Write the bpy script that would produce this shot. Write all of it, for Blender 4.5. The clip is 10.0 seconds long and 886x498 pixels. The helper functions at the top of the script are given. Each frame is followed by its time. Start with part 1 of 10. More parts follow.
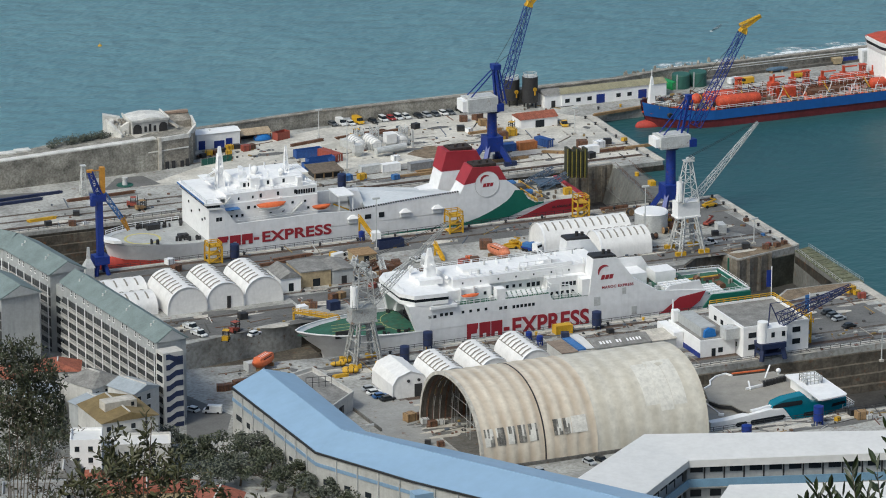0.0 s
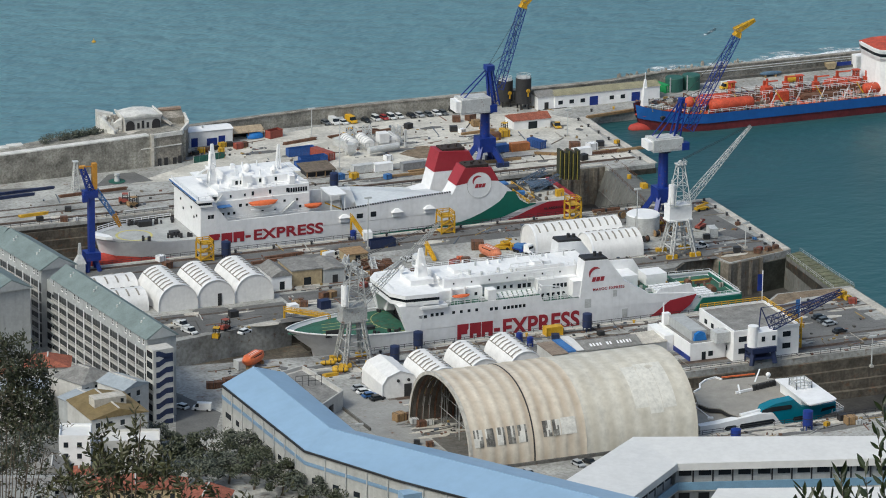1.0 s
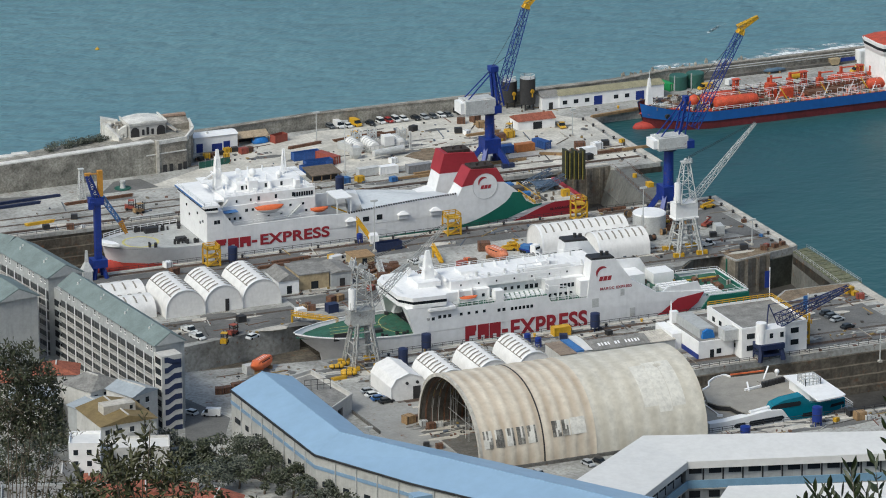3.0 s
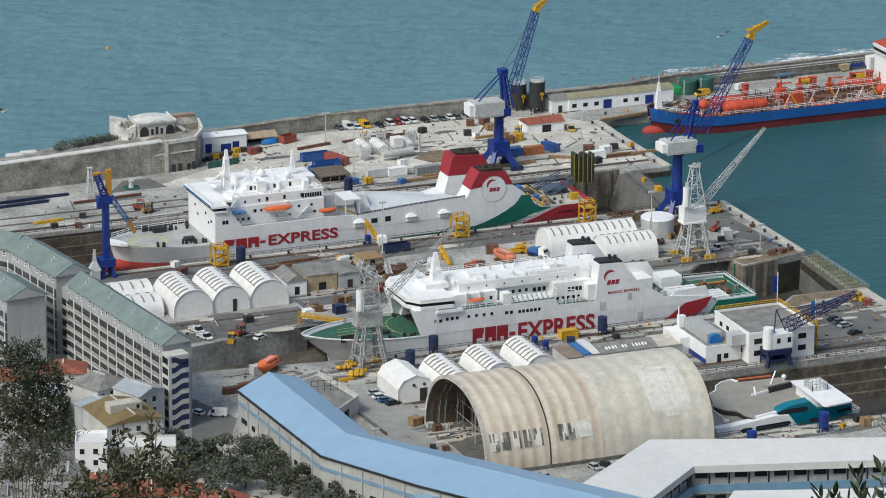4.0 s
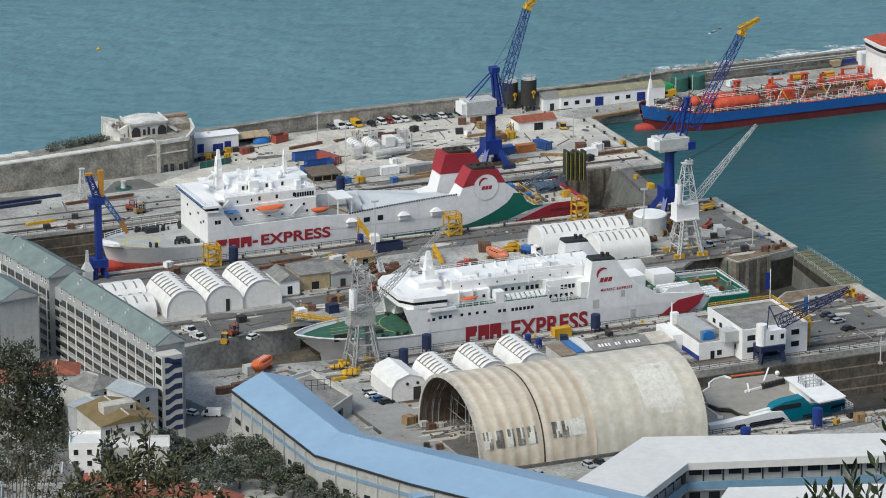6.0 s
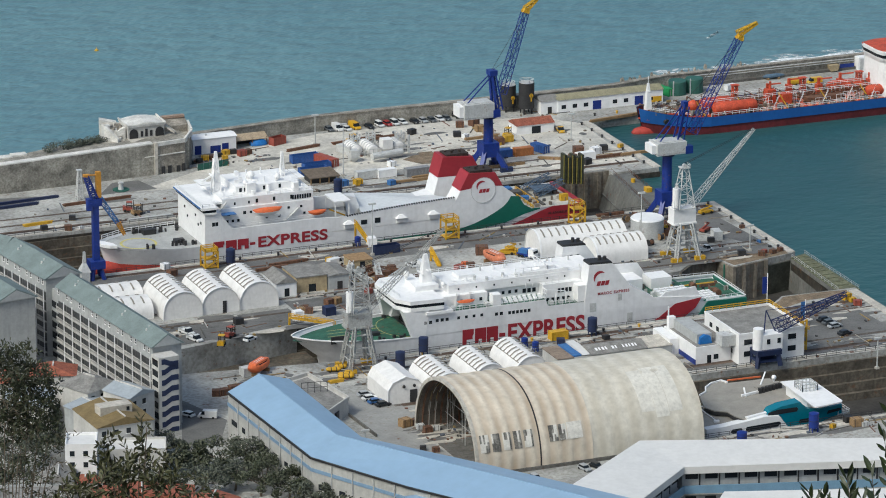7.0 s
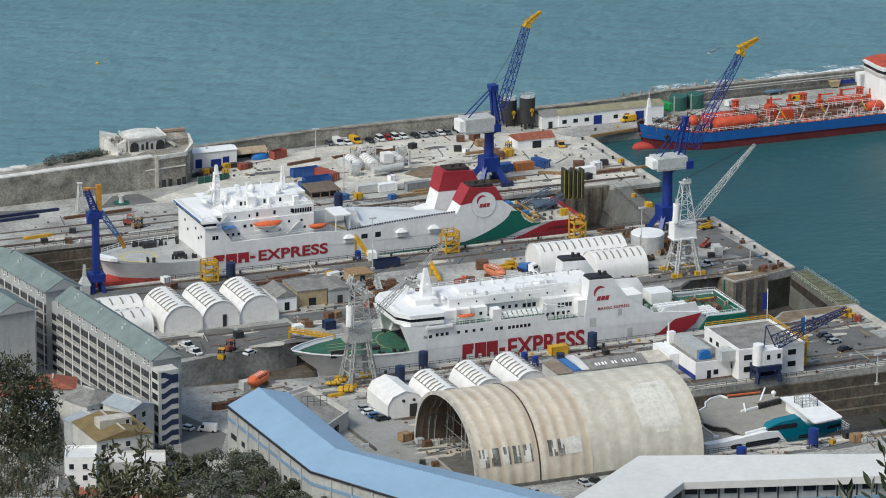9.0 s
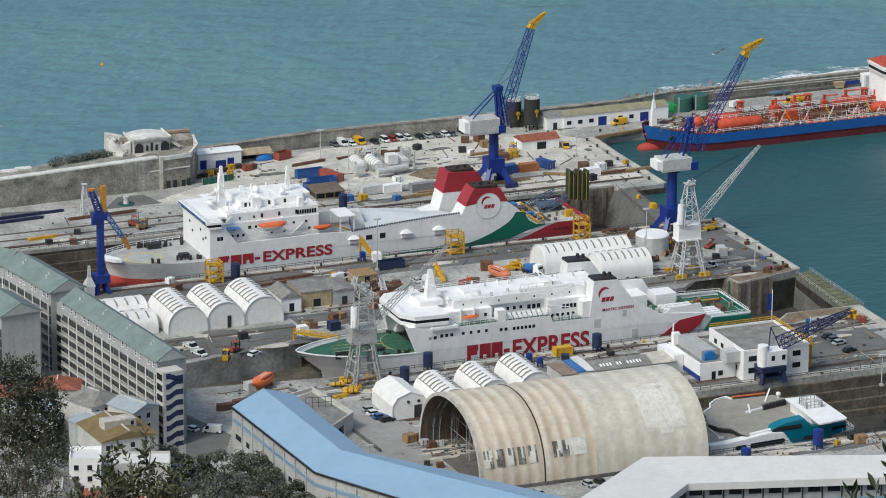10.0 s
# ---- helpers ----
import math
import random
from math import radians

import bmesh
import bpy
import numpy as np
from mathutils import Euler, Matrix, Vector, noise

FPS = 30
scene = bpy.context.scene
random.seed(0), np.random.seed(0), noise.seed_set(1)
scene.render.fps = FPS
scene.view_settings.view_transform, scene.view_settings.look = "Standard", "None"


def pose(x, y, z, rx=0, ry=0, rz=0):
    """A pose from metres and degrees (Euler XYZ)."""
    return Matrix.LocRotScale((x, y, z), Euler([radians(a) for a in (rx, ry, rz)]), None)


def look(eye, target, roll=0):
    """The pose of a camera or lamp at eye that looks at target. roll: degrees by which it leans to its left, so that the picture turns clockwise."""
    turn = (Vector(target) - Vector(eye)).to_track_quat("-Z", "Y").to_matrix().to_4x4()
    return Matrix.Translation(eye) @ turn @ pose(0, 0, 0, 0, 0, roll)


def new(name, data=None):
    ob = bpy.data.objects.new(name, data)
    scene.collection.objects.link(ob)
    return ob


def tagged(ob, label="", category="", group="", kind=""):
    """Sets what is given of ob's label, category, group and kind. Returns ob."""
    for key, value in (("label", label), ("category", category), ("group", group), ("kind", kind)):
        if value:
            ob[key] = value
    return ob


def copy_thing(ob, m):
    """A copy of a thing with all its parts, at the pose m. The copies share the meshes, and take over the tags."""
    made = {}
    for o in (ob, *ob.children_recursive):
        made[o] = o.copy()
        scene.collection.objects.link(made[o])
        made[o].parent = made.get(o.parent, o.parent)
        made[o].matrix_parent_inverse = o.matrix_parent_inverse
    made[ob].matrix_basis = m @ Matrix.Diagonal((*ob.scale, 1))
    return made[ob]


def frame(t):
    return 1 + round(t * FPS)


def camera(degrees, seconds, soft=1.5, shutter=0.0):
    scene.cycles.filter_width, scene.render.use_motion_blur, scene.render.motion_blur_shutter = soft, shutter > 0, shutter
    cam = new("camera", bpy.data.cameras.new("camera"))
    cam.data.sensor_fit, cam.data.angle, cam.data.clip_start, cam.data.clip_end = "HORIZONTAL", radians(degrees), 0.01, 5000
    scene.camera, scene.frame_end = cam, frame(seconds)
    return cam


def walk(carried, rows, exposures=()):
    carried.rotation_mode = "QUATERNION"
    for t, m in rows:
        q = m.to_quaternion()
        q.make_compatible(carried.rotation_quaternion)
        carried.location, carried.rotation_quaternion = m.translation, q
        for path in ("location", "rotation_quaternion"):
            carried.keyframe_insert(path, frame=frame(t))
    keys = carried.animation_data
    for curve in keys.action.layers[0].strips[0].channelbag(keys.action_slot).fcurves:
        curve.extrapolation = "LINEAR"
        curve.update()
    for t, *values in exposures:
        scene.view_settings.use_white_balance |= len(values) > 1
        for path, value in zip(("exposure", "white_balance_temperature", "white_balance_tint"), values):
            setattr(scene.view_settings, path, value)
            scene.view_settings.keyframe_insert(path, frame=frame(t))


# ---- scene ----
cam = camera(11.194, 10.0, soft=1.0)
walk(cam, [
    (0.00, pose(-488.69, -1179.79, 406, 72.5000, -0.0000, -22.5000)),
    (0.50, pose(-488.69, -1179.79, 406, 72.5111, -0.3427, -22.4687)),
    (1.00, pose(-488.69, -1179.79, 406, 72.5026, -0.6976, -22.3943)),
    (1.50, pose(-488.69, -1179.79, 406, 72.5034, -0.7665, -22.4155)),
    (2.00, pose(-488.69, -1179.79, 406, 72.5028, 0.0246, -22.6173)),
    (2.50, pose(-488.69, -1179.79, 406, 72.5141, 0.3262, -22.6529)),
    (4.00, pose(-488.69, -1179.79, 406, 72.5543, -0.2741, -22.3319)),
    (4.50, pose(-488.69, -1179.79, 406, 72.5500, -0.2936, -22.3115)),
    (5.00, pose(-488.69, -1179.79, 406, 72.5595, -0.0451, -22.4444)),
    (5.50, pose(-488.69, -1179.79, 406, 72.5305, 0.1168, -22.5503)),
    (7.00, pose(-488.69, -1179.79, 406, 72.5727, -0.2043, -22.4898)),
    (7.50, pose(-488.69, -1179.79, 406, 72.6271, -0.1810, -22.5406)),
    (8.00, pose(-488.69, -1179.79, 406, 72.7009, -0.1559, -22.5859)),
    (8.50, pose(-488.69, -1179.79, 406, 72.7296, -0.2585, -22.5276)),
    (9.00, pose(-488.69, -1179.79, 406, 72.7545, -0.4048, -22.4240)),
    (9.50, pose(-488.69, -1179.79, 406, 72.7460, -0.4100, -22.3864)),
    (10.00, pose(-488.69, -1179.79, 406, 72.7678, -0.3875, -22.3676)),
], [(0.0, 0.20, 6180, 3.0), (2.5, 0.20, 6180, 3.0), (4.0, 0.24, 6180, 3.0), (10.0, 0.24, 6180, 3.0)])

# world and sun: bright overcast noon
SUN_EL, SUN_AZ = 48.0, 205.0
world = bpy.data.worlds.new("sky")
scene.world = world
world.use_nodes = True
wn = world.node_tree
sky = wn.nodes.new("ShaderNodeTexSky")
sky.sky_type, sky.sun_disc = "NISHITA", False
sky.sun_elevation, sky.sun_rotation = radians(SUN_EL), radians(90 - SUN_AZ)
sky.air_density, sky.dust_density = 1.0, 4.0
wn.nodes["Background"].inputs["Strength"].default_value = 0.115
wn.links.new(sky.outputs[0], wn.nodes["Background"].inputs["Color"])
sun = new("sun", bpy.data.lights.new("sun", "SUN"))
sun.data.energy, sun.data.angle, sun.data.color = 1.5, radians(12), (1.0, 0.95, 0.88)
e, a = radians(SUN_EL), radians(SUN_AZ)
sun.matrix_world = look((math.cos(e) * math.cos(a) * 900, math.cos(e) * math.sin(a) * 900, math.sin(e) * 900), (0, 0, 0))


# ---- materials ----
def mat(name, col, rough=0.6, metal=0.0, var=0.2, size=3.0, fine=0.4, bump=0.1, rust=None, streak=0.0, pieces=False):
    """Paint or mineral: base colour broken by stains of the given size, fine grain, vertical streaks and rust."""
    m = bpy.data.materials.new(name)
    m.use_nodes = True
    nt = m.node_tree
    N, Lk = nt.nodes, nt.links.new
    b = N["Principled BSDF"]
    b.inputs["Roughness"].default_value, b.inputs["Metallic"].default_value = rough, metal
    tc = N.new("ShaderNodeTexCoord")
    big = N.new("ShaderNodeTexNoise")
    big.inputs["Scale"].default_value, big.inputs["Detail"].default_value, big.inputs["Roughness"].default_value = 1 / size, 5, 0.65
    Lk(tc.outputs["Object"], big.inputs["Vector"])
    small = N.new("ShaderNodeTexNoise")
    small.inputs["Scale"].default_value, small.inputs["Detail"].default_value = 1 / fine, 3
    Lk(tc.outputs["Object"], small.inputs["Vector"])
    ramp = N.new("ShaderNodeValToRGB")
    ramp.color_ramp.elements[0].position, ramp.color_ramp.elements[1].position = 0.32, 0.68
    d = [c * (1 - var) for c in col]
    l = [min(1, c * (1 + var * 0.6)) for c in col]
    ramp.color_ramp.elements[0].color, ramp.color_ramp.elements[1].color = (*d, 1), (*l, 1)
    Lk(big.outputs["Fac"], ramp.inputs["Fac"])
    out = ramp.outputs["Color"]
    mix = N.new("ShaderNodeMix")
    mix.data_type, mix.blend_type = "RGBA", "MULTIPLY"
    mix.inputs[0].default_value = min(1, var * 1.5)
    Lk(out, mix.inputs[6])
    sr = N.new("ShaderNodeValToRGB")
    sr.color_ramp.elements[0].position, sr.color_ramp.elements[1].position = 0.35, 0.6
    sr.color_ramp.elements[0].color = (0.6, 0.58, 0.55, 1)
    Lk(small.outputs["Fac"], sr.inputs["Fac"])
    Lk(sr.outputs["Color"], mix.inputs[7])
    out = mix.outputs[2]
    if streak:
        mp = N.new("ShaderNodeMapping")
        mp.inputs["Scale"].default_value = (1.0, 1.0, 0.06)
        Lk(tc.outputs["Object"], mp.inputs["Vector"])
        sn = N.new("ShaderNodeTexNoise")
        sn.inputs["Scale"].default_value, sn.inputs["Detail"].default_value = 0.9, 4
        Lk(mp.outputs["Vector"], sn.inputs["Vector"])
        rr = N.new("ShaderNodeValToRGB")
        rr.color_ramp.elements[0].position, rr.color_ramp.elements[1].position = 0.5, 0.72
        rr.color_ramp.elements[0].color, rr.color_ramp.elements[1].color = (0, 0, 0, 1), (streak, streak, streak, 1)
        Lk(sn.outputs["Fac"], rr.inputs["Fac"])
        m2 = N.new("ShaderNodeMix")
        m2.data_type = "RGBA"
        Lk(rr.outputs["Color"], m2.inputs[0])
        Lk(out, m2.inputs[6])
        m2.inputs[7].default_value = (*[c * 0.45 for c in col], 1)
        out = m2.outputs[2]
    if rust:
        rn = N.new("ShaderNodeTexNoise")
        rn.inputs["Scale"].default_value, rn.inputs["Detail"].default_value, rn.inputs["Roughness"].default_value = 0.45, 7, 0.75
        Lk(tc.outputs["Object"], rn.inputs["Vector"])
        rr = N.new("ShaderNodeValToRGB")
        rr.color_ramp.elements[0].position, rr.color_ramp.elements[1].position = 0.6 - rust * 0.15, 0.72 - rust * 0.1
        Lk(rn.outputs["Fac"], rr.inputs["Fac"])
        m2 = N.new("ShaderNodeMix")
        m2.data_type = "RGBA"
        Lk(rr.outputs["Color"], m2.inputs[0])
        Lk(out, m2.inputs[6])
        m2.inputs[7].default_value = (0.16, 0.075, 0.035, 1)
        out = m2.outputs[2]
    if pieces:
        oi = N.new("ShaderNodeObjectInfo")
        hs = N.new("ShaderNodeHueSaturation")
        mr = N.new("ShaderNodeMapRange")
        mr.inputs["To Min"].default_value, mr.inputs["To Max"].default_value = 0.7, 1.25
        Lk(oi.outputs["Random"], mr.inputs["Value"])
        Lk(mr.outputs["Result"], hs.inputs["Value"])
        Lk(out, hs.inputs["Color"])
        out = hs.outputs["Color"]
    Lk(out, b.inputs["Base Color"])
    if bump:
        bp = N.new("ShaderNodeBump")
        bp.inputs["Strength"].default_value, bp.inputs["Distance"].default_value = bump, 0.05
        Lk(small.outputs["Fac"], bp.inputs["Height"])
        Lk(bp.outputs["Normal"], b.inputs["Normal"])
    return m


def water_mat(name, dark, light, chop, rough=0.2, spec=0.5):
    """Open water: broad patches of tone, and two sizes of chop given as (scale, height)."""
    m = bpy.data.materials.new(name)
    m.use_nodes = True
    nt = m.node_tree
    N, Lk = nt.nodes, nt.links.new
    b = N["Principled BSDF"]
    b.inputs["Roughness"].default_value, b.inputs["IOR"].default_value = rough, 1.33
    b.inputs["Specular IOR Level"].default_value = spec
    tc = N.new("ShaderNodeTexCoord")
    big = N.new("ShaderNodeTexNoise")
    big.inputs["Scale"].default_value, big.inputs["Detail"].default_value, big.inputs["Roughness"].default_value = 0.006, 5, 0.6
    Lk(tc.outputs["Object"], big.inputs["Vector"])
    ramp = N.new("ShaderNodeValToRGB")
    ramp.color_ramp.elements[0].position, ramp.color_ramp.elements[1].position = 0.35, 0.68
    ramp.color_ramp.elements[0].color, ramp.color_ramp.elements[1].color = (*dark, 1), (*light, 1)
    Lk(big.outputs["Fac"], ramp.inputs["Fac"])
    Lk(ramp.outputs["Color"], b.inputs["Base Color"])
    mp = N.new("ShaderNodeMapping")
    mp.inputs["Rotation"].default_value, mp.inputs["Scale"].default_value = (0, 0, radians(24)), (0.75, 1.1, 1.0)
    Lk(tc.outputs["Object"], mp.inputs["Vector"])
    last = None
    for scale, height in chop:
        w = N.new("ShaderNodeTexNoise")
        w.inputs["Scale"].default_value, w.inputs["Detail"].default_value, w.inputs["Roughness"].default_value = scale, 2, 0.5
        Lk(mp.outputs["Vector"], w.inputs["Vector"])
        bp = N.new("ShaderNodeBump")
        bp.inputs["Strength"].default_value, bp.inputs["Distance"].default_value = 1.0, height
        Lk(w.outputs["Fac"], bp.inputs["Height"])
        if last is not None:
            Lk(last.outputs["Normal"], bp.inputs["Normal"])
        last = bp
    Lk(last.outputs["Normal"], b.inputs["Normal"])
    return m


def glass_mat(name, col, rough=0.12):
    m = bpy.data.materials.new(name)
    m.use_nodes = True
    b = m.node_tree.nodes["Principled BSDF"]
    b.inputs["Base Color"].default_value, b.inputs["Roughness"].default_value = (*col, 1), rough
    b.inputs["Specular IOR Level"].default_value = 0.2
    return m


CONC = mat("quay_concrete", (0.418, 0.420, 0.396), 0.9, var=0.46, size=14, fine=1.0, bump=0.3, rust=0.15)
CONC2 = mat("dark_wet_concrete", (0.155, 0.15, 0.138), 0.85, var=0.45, size=7, fine=0.9, bump=0.4, rust=0.15, streak=0.5)
DOCKW = mat("algae_stained_dock_wall", (0.135, 0.118, 0.092), 0.8, var=0.6, size=5, fine=0.8, bump=0.4, rust=0.22, streak=0.9)
SEAWALL = mat("dark_sea_wall_stone", (0.36, 0.345, 0.30), 0.95, var=0.6, size=6, fine=0.6, bump=0.5, streak=0.45)
LIME = mat("limewashed_coping", (0.70, 0.69, 0.65), 0.85, var=0.25, size=3, fine=0.4, bump=0.2)
WETW = mat("wet_black_caisson", (0.055, 0.05, 0.04), 0.6, var=0.7, size=4, fine=0.8, bump=0.3, rust=0.2, streak=1.0)
PALE = mat("pale_concrete", (0.56, 0.53, 0.47), 0.9, var=0.3, size=6, fine=0.8, bump=0.2, streak=0.3)
ASPH = mat("worn_asphalt", (0.155, 0.155, 0.150), 0.9, var=0.3, size=10, fine=0.6, bump=0.2)
STONE = mat("weathered_stone", (0.33, 0.305, 0.26), 0.95, var=0.55, size=3.5, fine=0.5, bump=0.6, streak=0.75)
HULLW = mat("white_hull_paint", (0.81, 0.815, 0.82), 0.45, var=0.07, size=6, fine=1.5, bump=0.02, streak=0.10)
WHITE = mat("white_paint", (0.86, 0.86, 0.855), 0.5, var=0.06, size=4, fine=1.0, bump=0.03)
TENT = mat("white_membrane", (0.80, 0.79, 0.77), 0.65, var=0.08, size=3, fine=0.8, bump=0.05, streak=0.12)
GREYW = mat("grey_white_steel", (0.55, 0.56, 0.55), 0.55, var=0.15, size=2, fine=0.5, rust=0.12)
RED = mat("red_livery_paint", (0.34, 0.028, 0.040), 0.45, var=0.12, size=5, fine=1.0, bump=0.02)
GREEN = mat("green_livery_paint", (0.015, 0.14, 0.10), 0.45, var=0.12, size=5, fine=1.0, bump=0.02)
DECKG = mat("green_deck_paint", (0.035, 0.13, 0.085), 0.75, var=0.35, size=3, fine=0.6, rust=0.2)
DECKGY = mat("grey_deck", (0.42, 0.43, 0.42), 0.75, var=0.2, size=4, fine=0.6, rust=0.1)
KEELR = mat("red_antifouling", (0.42, 0.05, 0.035), 0.7, var=0.25, size=4, fine=0.8)
BLUE = mat("blue_crane_paint", (0.010, 0.035, 0.235), 0.45, var=0.2, size=2, fine=0.6, rust=0.05)
BLUEL = mat("light_blue_steel", (0.05, 0.17, 0.42), 0.5, var=0.2, size=2, fine=0.5, rust=0.1)
NAVY = mat("navy_painted_steel", (0.018, 0.03, 0.085), 0.5, var=0.25, size=1.5, fine=0.4)
YEL = mat("yellow_paint", (0.62, 0.36, 0.02), 0.5, var=0.2, size=1.5, fine=0.4, rust=0.15)
ORNG = mat("orange_fibreglass", (0.72, 0.16, 0.05), 0.45, var=0.15, size=1.5, fine=0.5)
TORNG = mat("tanker_orange_deck", (0.58, 0.085, 0.036), 0.6, var=0.38, size=3, fine=0.5, rust=0.12)
TBLUE = mat("tanker_blue_hull", (0.020, 0.11, 0.37), 0.45, var=0.12, size=5, fine=1.0, streak=0.15)
TRED = mat("tanker_red_boot", (0.17, 0.025, 0.03), 0.6, var=0.3, size=4, fine=1.0, streak=0.4)
DARK = mat("dark_steel", (0.03, 0.03, 0.032), 0.6, var=0.3, size=1.5, fine=0.4)
SOOT = mat("sooty_brown_steel", (0.045, 0.033, 0.028), 0.85, var=0.5, size=1.2, fine=0.4)
RUST = mat("rusty_steel", (0.17, 0.085, 0.05), 0.85, var=0.4, size=1.2, fine=0.3, bump=0.3)
RAILM = mat("worn_rail_steel", (0.12, 0.085, 0.065), 0.7, var=0.3, size=2, fine=0.5)
ROOFB = mat("blue_sheet_roof", (0.27, 0.405, 0.555), 0.5, var=0.07, size=8, fine=2.5, bump=0.03)
ROOFB2 = mat("blue_fascia", (0.20, 0.31, 0.44), 0.5, var=0.1, size=4, fine=1.0)
ROOFW = mat("white_sheet_roof", (0.69, 0.685, 0.665), 0.5, var=0.06, size=6, fine=1.5, bump=0.03)
ROOFG = mat("grey_green_slate", (0.19, 0.24, 0.235), 0.75, var=0.2, size=5, fine=0.5, bump=0.2)
ROOFC = mat("grey_felt_roof", (0.26, 0.255, 0.24), 0.9, var=0.35, size=3, fine=0.6)
TILE = mat("terracotta_tiles", (0.31, 0.10, 0.06), 0.85, var=0.35, size=1.2, fine=0.3, bump=0.5)
RENDERW = mat("off_white_render", (0.55, 0.54, 0.51), 0.85, var=0.14, size=4, fine=0.8, streak=0.2)
RENDERG = mat("grey_render", (0.415, 0.43, 0.43), 0.85, var=0.14, size=4, fine=0.8, streak=0.25)
BEIGE = mat("beige_render", (0.45, 0.36, 0.22), 0.85, var=0.25, size=3, fine=0.7, streak=0.3)
CANVAS = mat("stained_hangar_canvas", (0.70, 0.63, 0.515), 0.7, var=0.15, size=6, fine=1.2, bump=0.05, streak=0.25)
CANVASP = mat("pale_hangar_canvas", (0.68, 0.645, 0.555), 0.65, var=0.18, size=5, fine=1.4, bump=0.05, streak=0.2)
def banded(m, period, col, amount):
    """Brown stains that follow the ribs of the canvas."""
    nt = m.node_tree
    b = nt.nodes["Principled BSDF"]
    src = b.inputs["Base Color"].links[0].from_socket
    tc = nt.nodes.new("ShaderNodeTexCoord")
    w = nt.nodes.new("ShaderNodeTexWave")
    w.inputs["Scale"].default_value, w.inputs["Distortion"].default_value, w.inputs["Detail"].default_value = 0.314 / period, 1.2, 3
    nt.links.new(tc.outputs["Object"], w.inputs["Vector"])
    n = nt.nodes.new("ShaderNodeTexNoise")
    n.inputs["Scale"].default_value = 0.12
    nt.links.new(tc.outputs["Object"], n.inputs["Vector"])
    k = nt.nodes.new("ShaderNodeMath")
    k.operation = "MULTIPLY"
    nt.links.new(w.outputs["Fac"], k.inputs[0])
    nt.links.new(n.outputs["Fac"], k.inputs[1])
    k2 = nt.nodes.new("ShaderNodeMath")
    k2.operation = "MULTIPLY"
    k2.inputs[1].default_value = amount
    nt.links.new(k.outputs[0], k2.inputs[0])
    x = nt.nodes.new("ShaderNodeMix")
    x.data_type = "RGBA"
    nt.links.new(k2.outputs[0], x.inputs[0])
    nt.links.new(src, x.inputs[6])
    x.inputs[7].default_value = (*col, 1)
    nt.links.new(x.outputs[2], b.inputs["Base Color"])


banded(CANVAS, 3.45, (0.34, 0.25, 0.165), 0.95)
banded(CANVASP, 4.85, (0.36, 0.32, 0.24), 0.7)
# canvas seen from inside, its colour darkened to carry the hangar's shade
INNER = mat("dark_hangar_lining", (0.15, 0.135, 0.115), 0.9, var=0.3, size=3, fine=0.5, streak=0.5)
TEAL = mat("teal_yacht_paint", (0.008, 0.17, 0.24), 0.25, var=0.08, size=4, fine=1.0, bump=0.01)
YDECK = mat("beige_teak_deck", (0.33, 0.31, 0.27), 0.7, var=0.15, size=3, fine=0.3)
TARP = mat("blue_tarpaulin", (0.02, 0.17, 0.50), 0.6, var=0.2, size=0.8, fine=0.3, bump=0.5)
WOOD = mat("weathered_timber", (0.34, 0.22, 0.11), 0.85, var=0.3, size=1.0, fine=0.2, bump=0.3)
GLASS = glass_mat("dark_window_glass", (0.02, 0.025, 0.03))
BLACK = mat("black_rubber", (0.015, 0.015, 0.015), 0.8, var=0.2, size=0.5, fine=0.2)
HILLM = mat("scrub_hillside", (0.075, 0.085, 0.045), 0.95, var=0.5, size=9, fine=1.5, bump=0.6)
LEAFD = mat("olive_leaves", (0.050, 0.060, 0.028), 0.55, var=0.4, size=0.6, fine=0.2)
LEAFG = mat("grey_green_leaves", (0.085, 0.098, 0.07), 0.65, var=0.4, size=1.2, fine=0.3)
BARK = mat("grey_bark", (0.12, 0.095, 0.07), 0.9, var=0.3, size=0.4, fine=0.1, bump=0.5)

def broken_foam(name, low, high, size):
    """Foam that thins out to nothing between its flecks."""
    m = mat(name, (0.80, 0.83, 0.83), 0.8, var=0.1, size=1.5, fine=0.4)
    nt = m.node_tree
    tc = nt.nodes.new("ShaderNodeTexCoord")
    n = nt.nodes.new("ShaderNodeTexNoise")
    n.inputs["Scale"].default_value, n.inputs["Detail"].default_value, n.inputs["Roughness"].default_value = 1 / size, 6, 0.68
    nt.links.new(tc.outputs["Object"], n.inputs["Vector"])
    r = nt.nodes.new("ShaderNodeMapRange")
    r.inputs[1].default_value, r.inputs[2].default_value = low, high
    nt.links.new(n.outputs["Fac"], r.inputs[0])
    nt.links.new(r.outputs[0], nt.nodes["Principled BSDF"].inputs["Alpha"])
    return m


SURF1 = broken_foam("dense_surf", 0.36, 0.48, 3.0)
SURF2 = broken_foam("thin_surf", 0.49, 0.64, 4.0)
SEA = water_mat("bay_water", (0.106, 0.207, 0.244), (0.139, 0.251, 0.282), ((0.055, 2.4), (0.16, 2.2)), 0.35, 0.2)
HARB = water_mat("harbour_water", (0.020, 0.077, 0.086), (0.033, 0.103, 0.110), ((0.05, 0.5), (0.24, 0.4)), 0.35, 0.35)


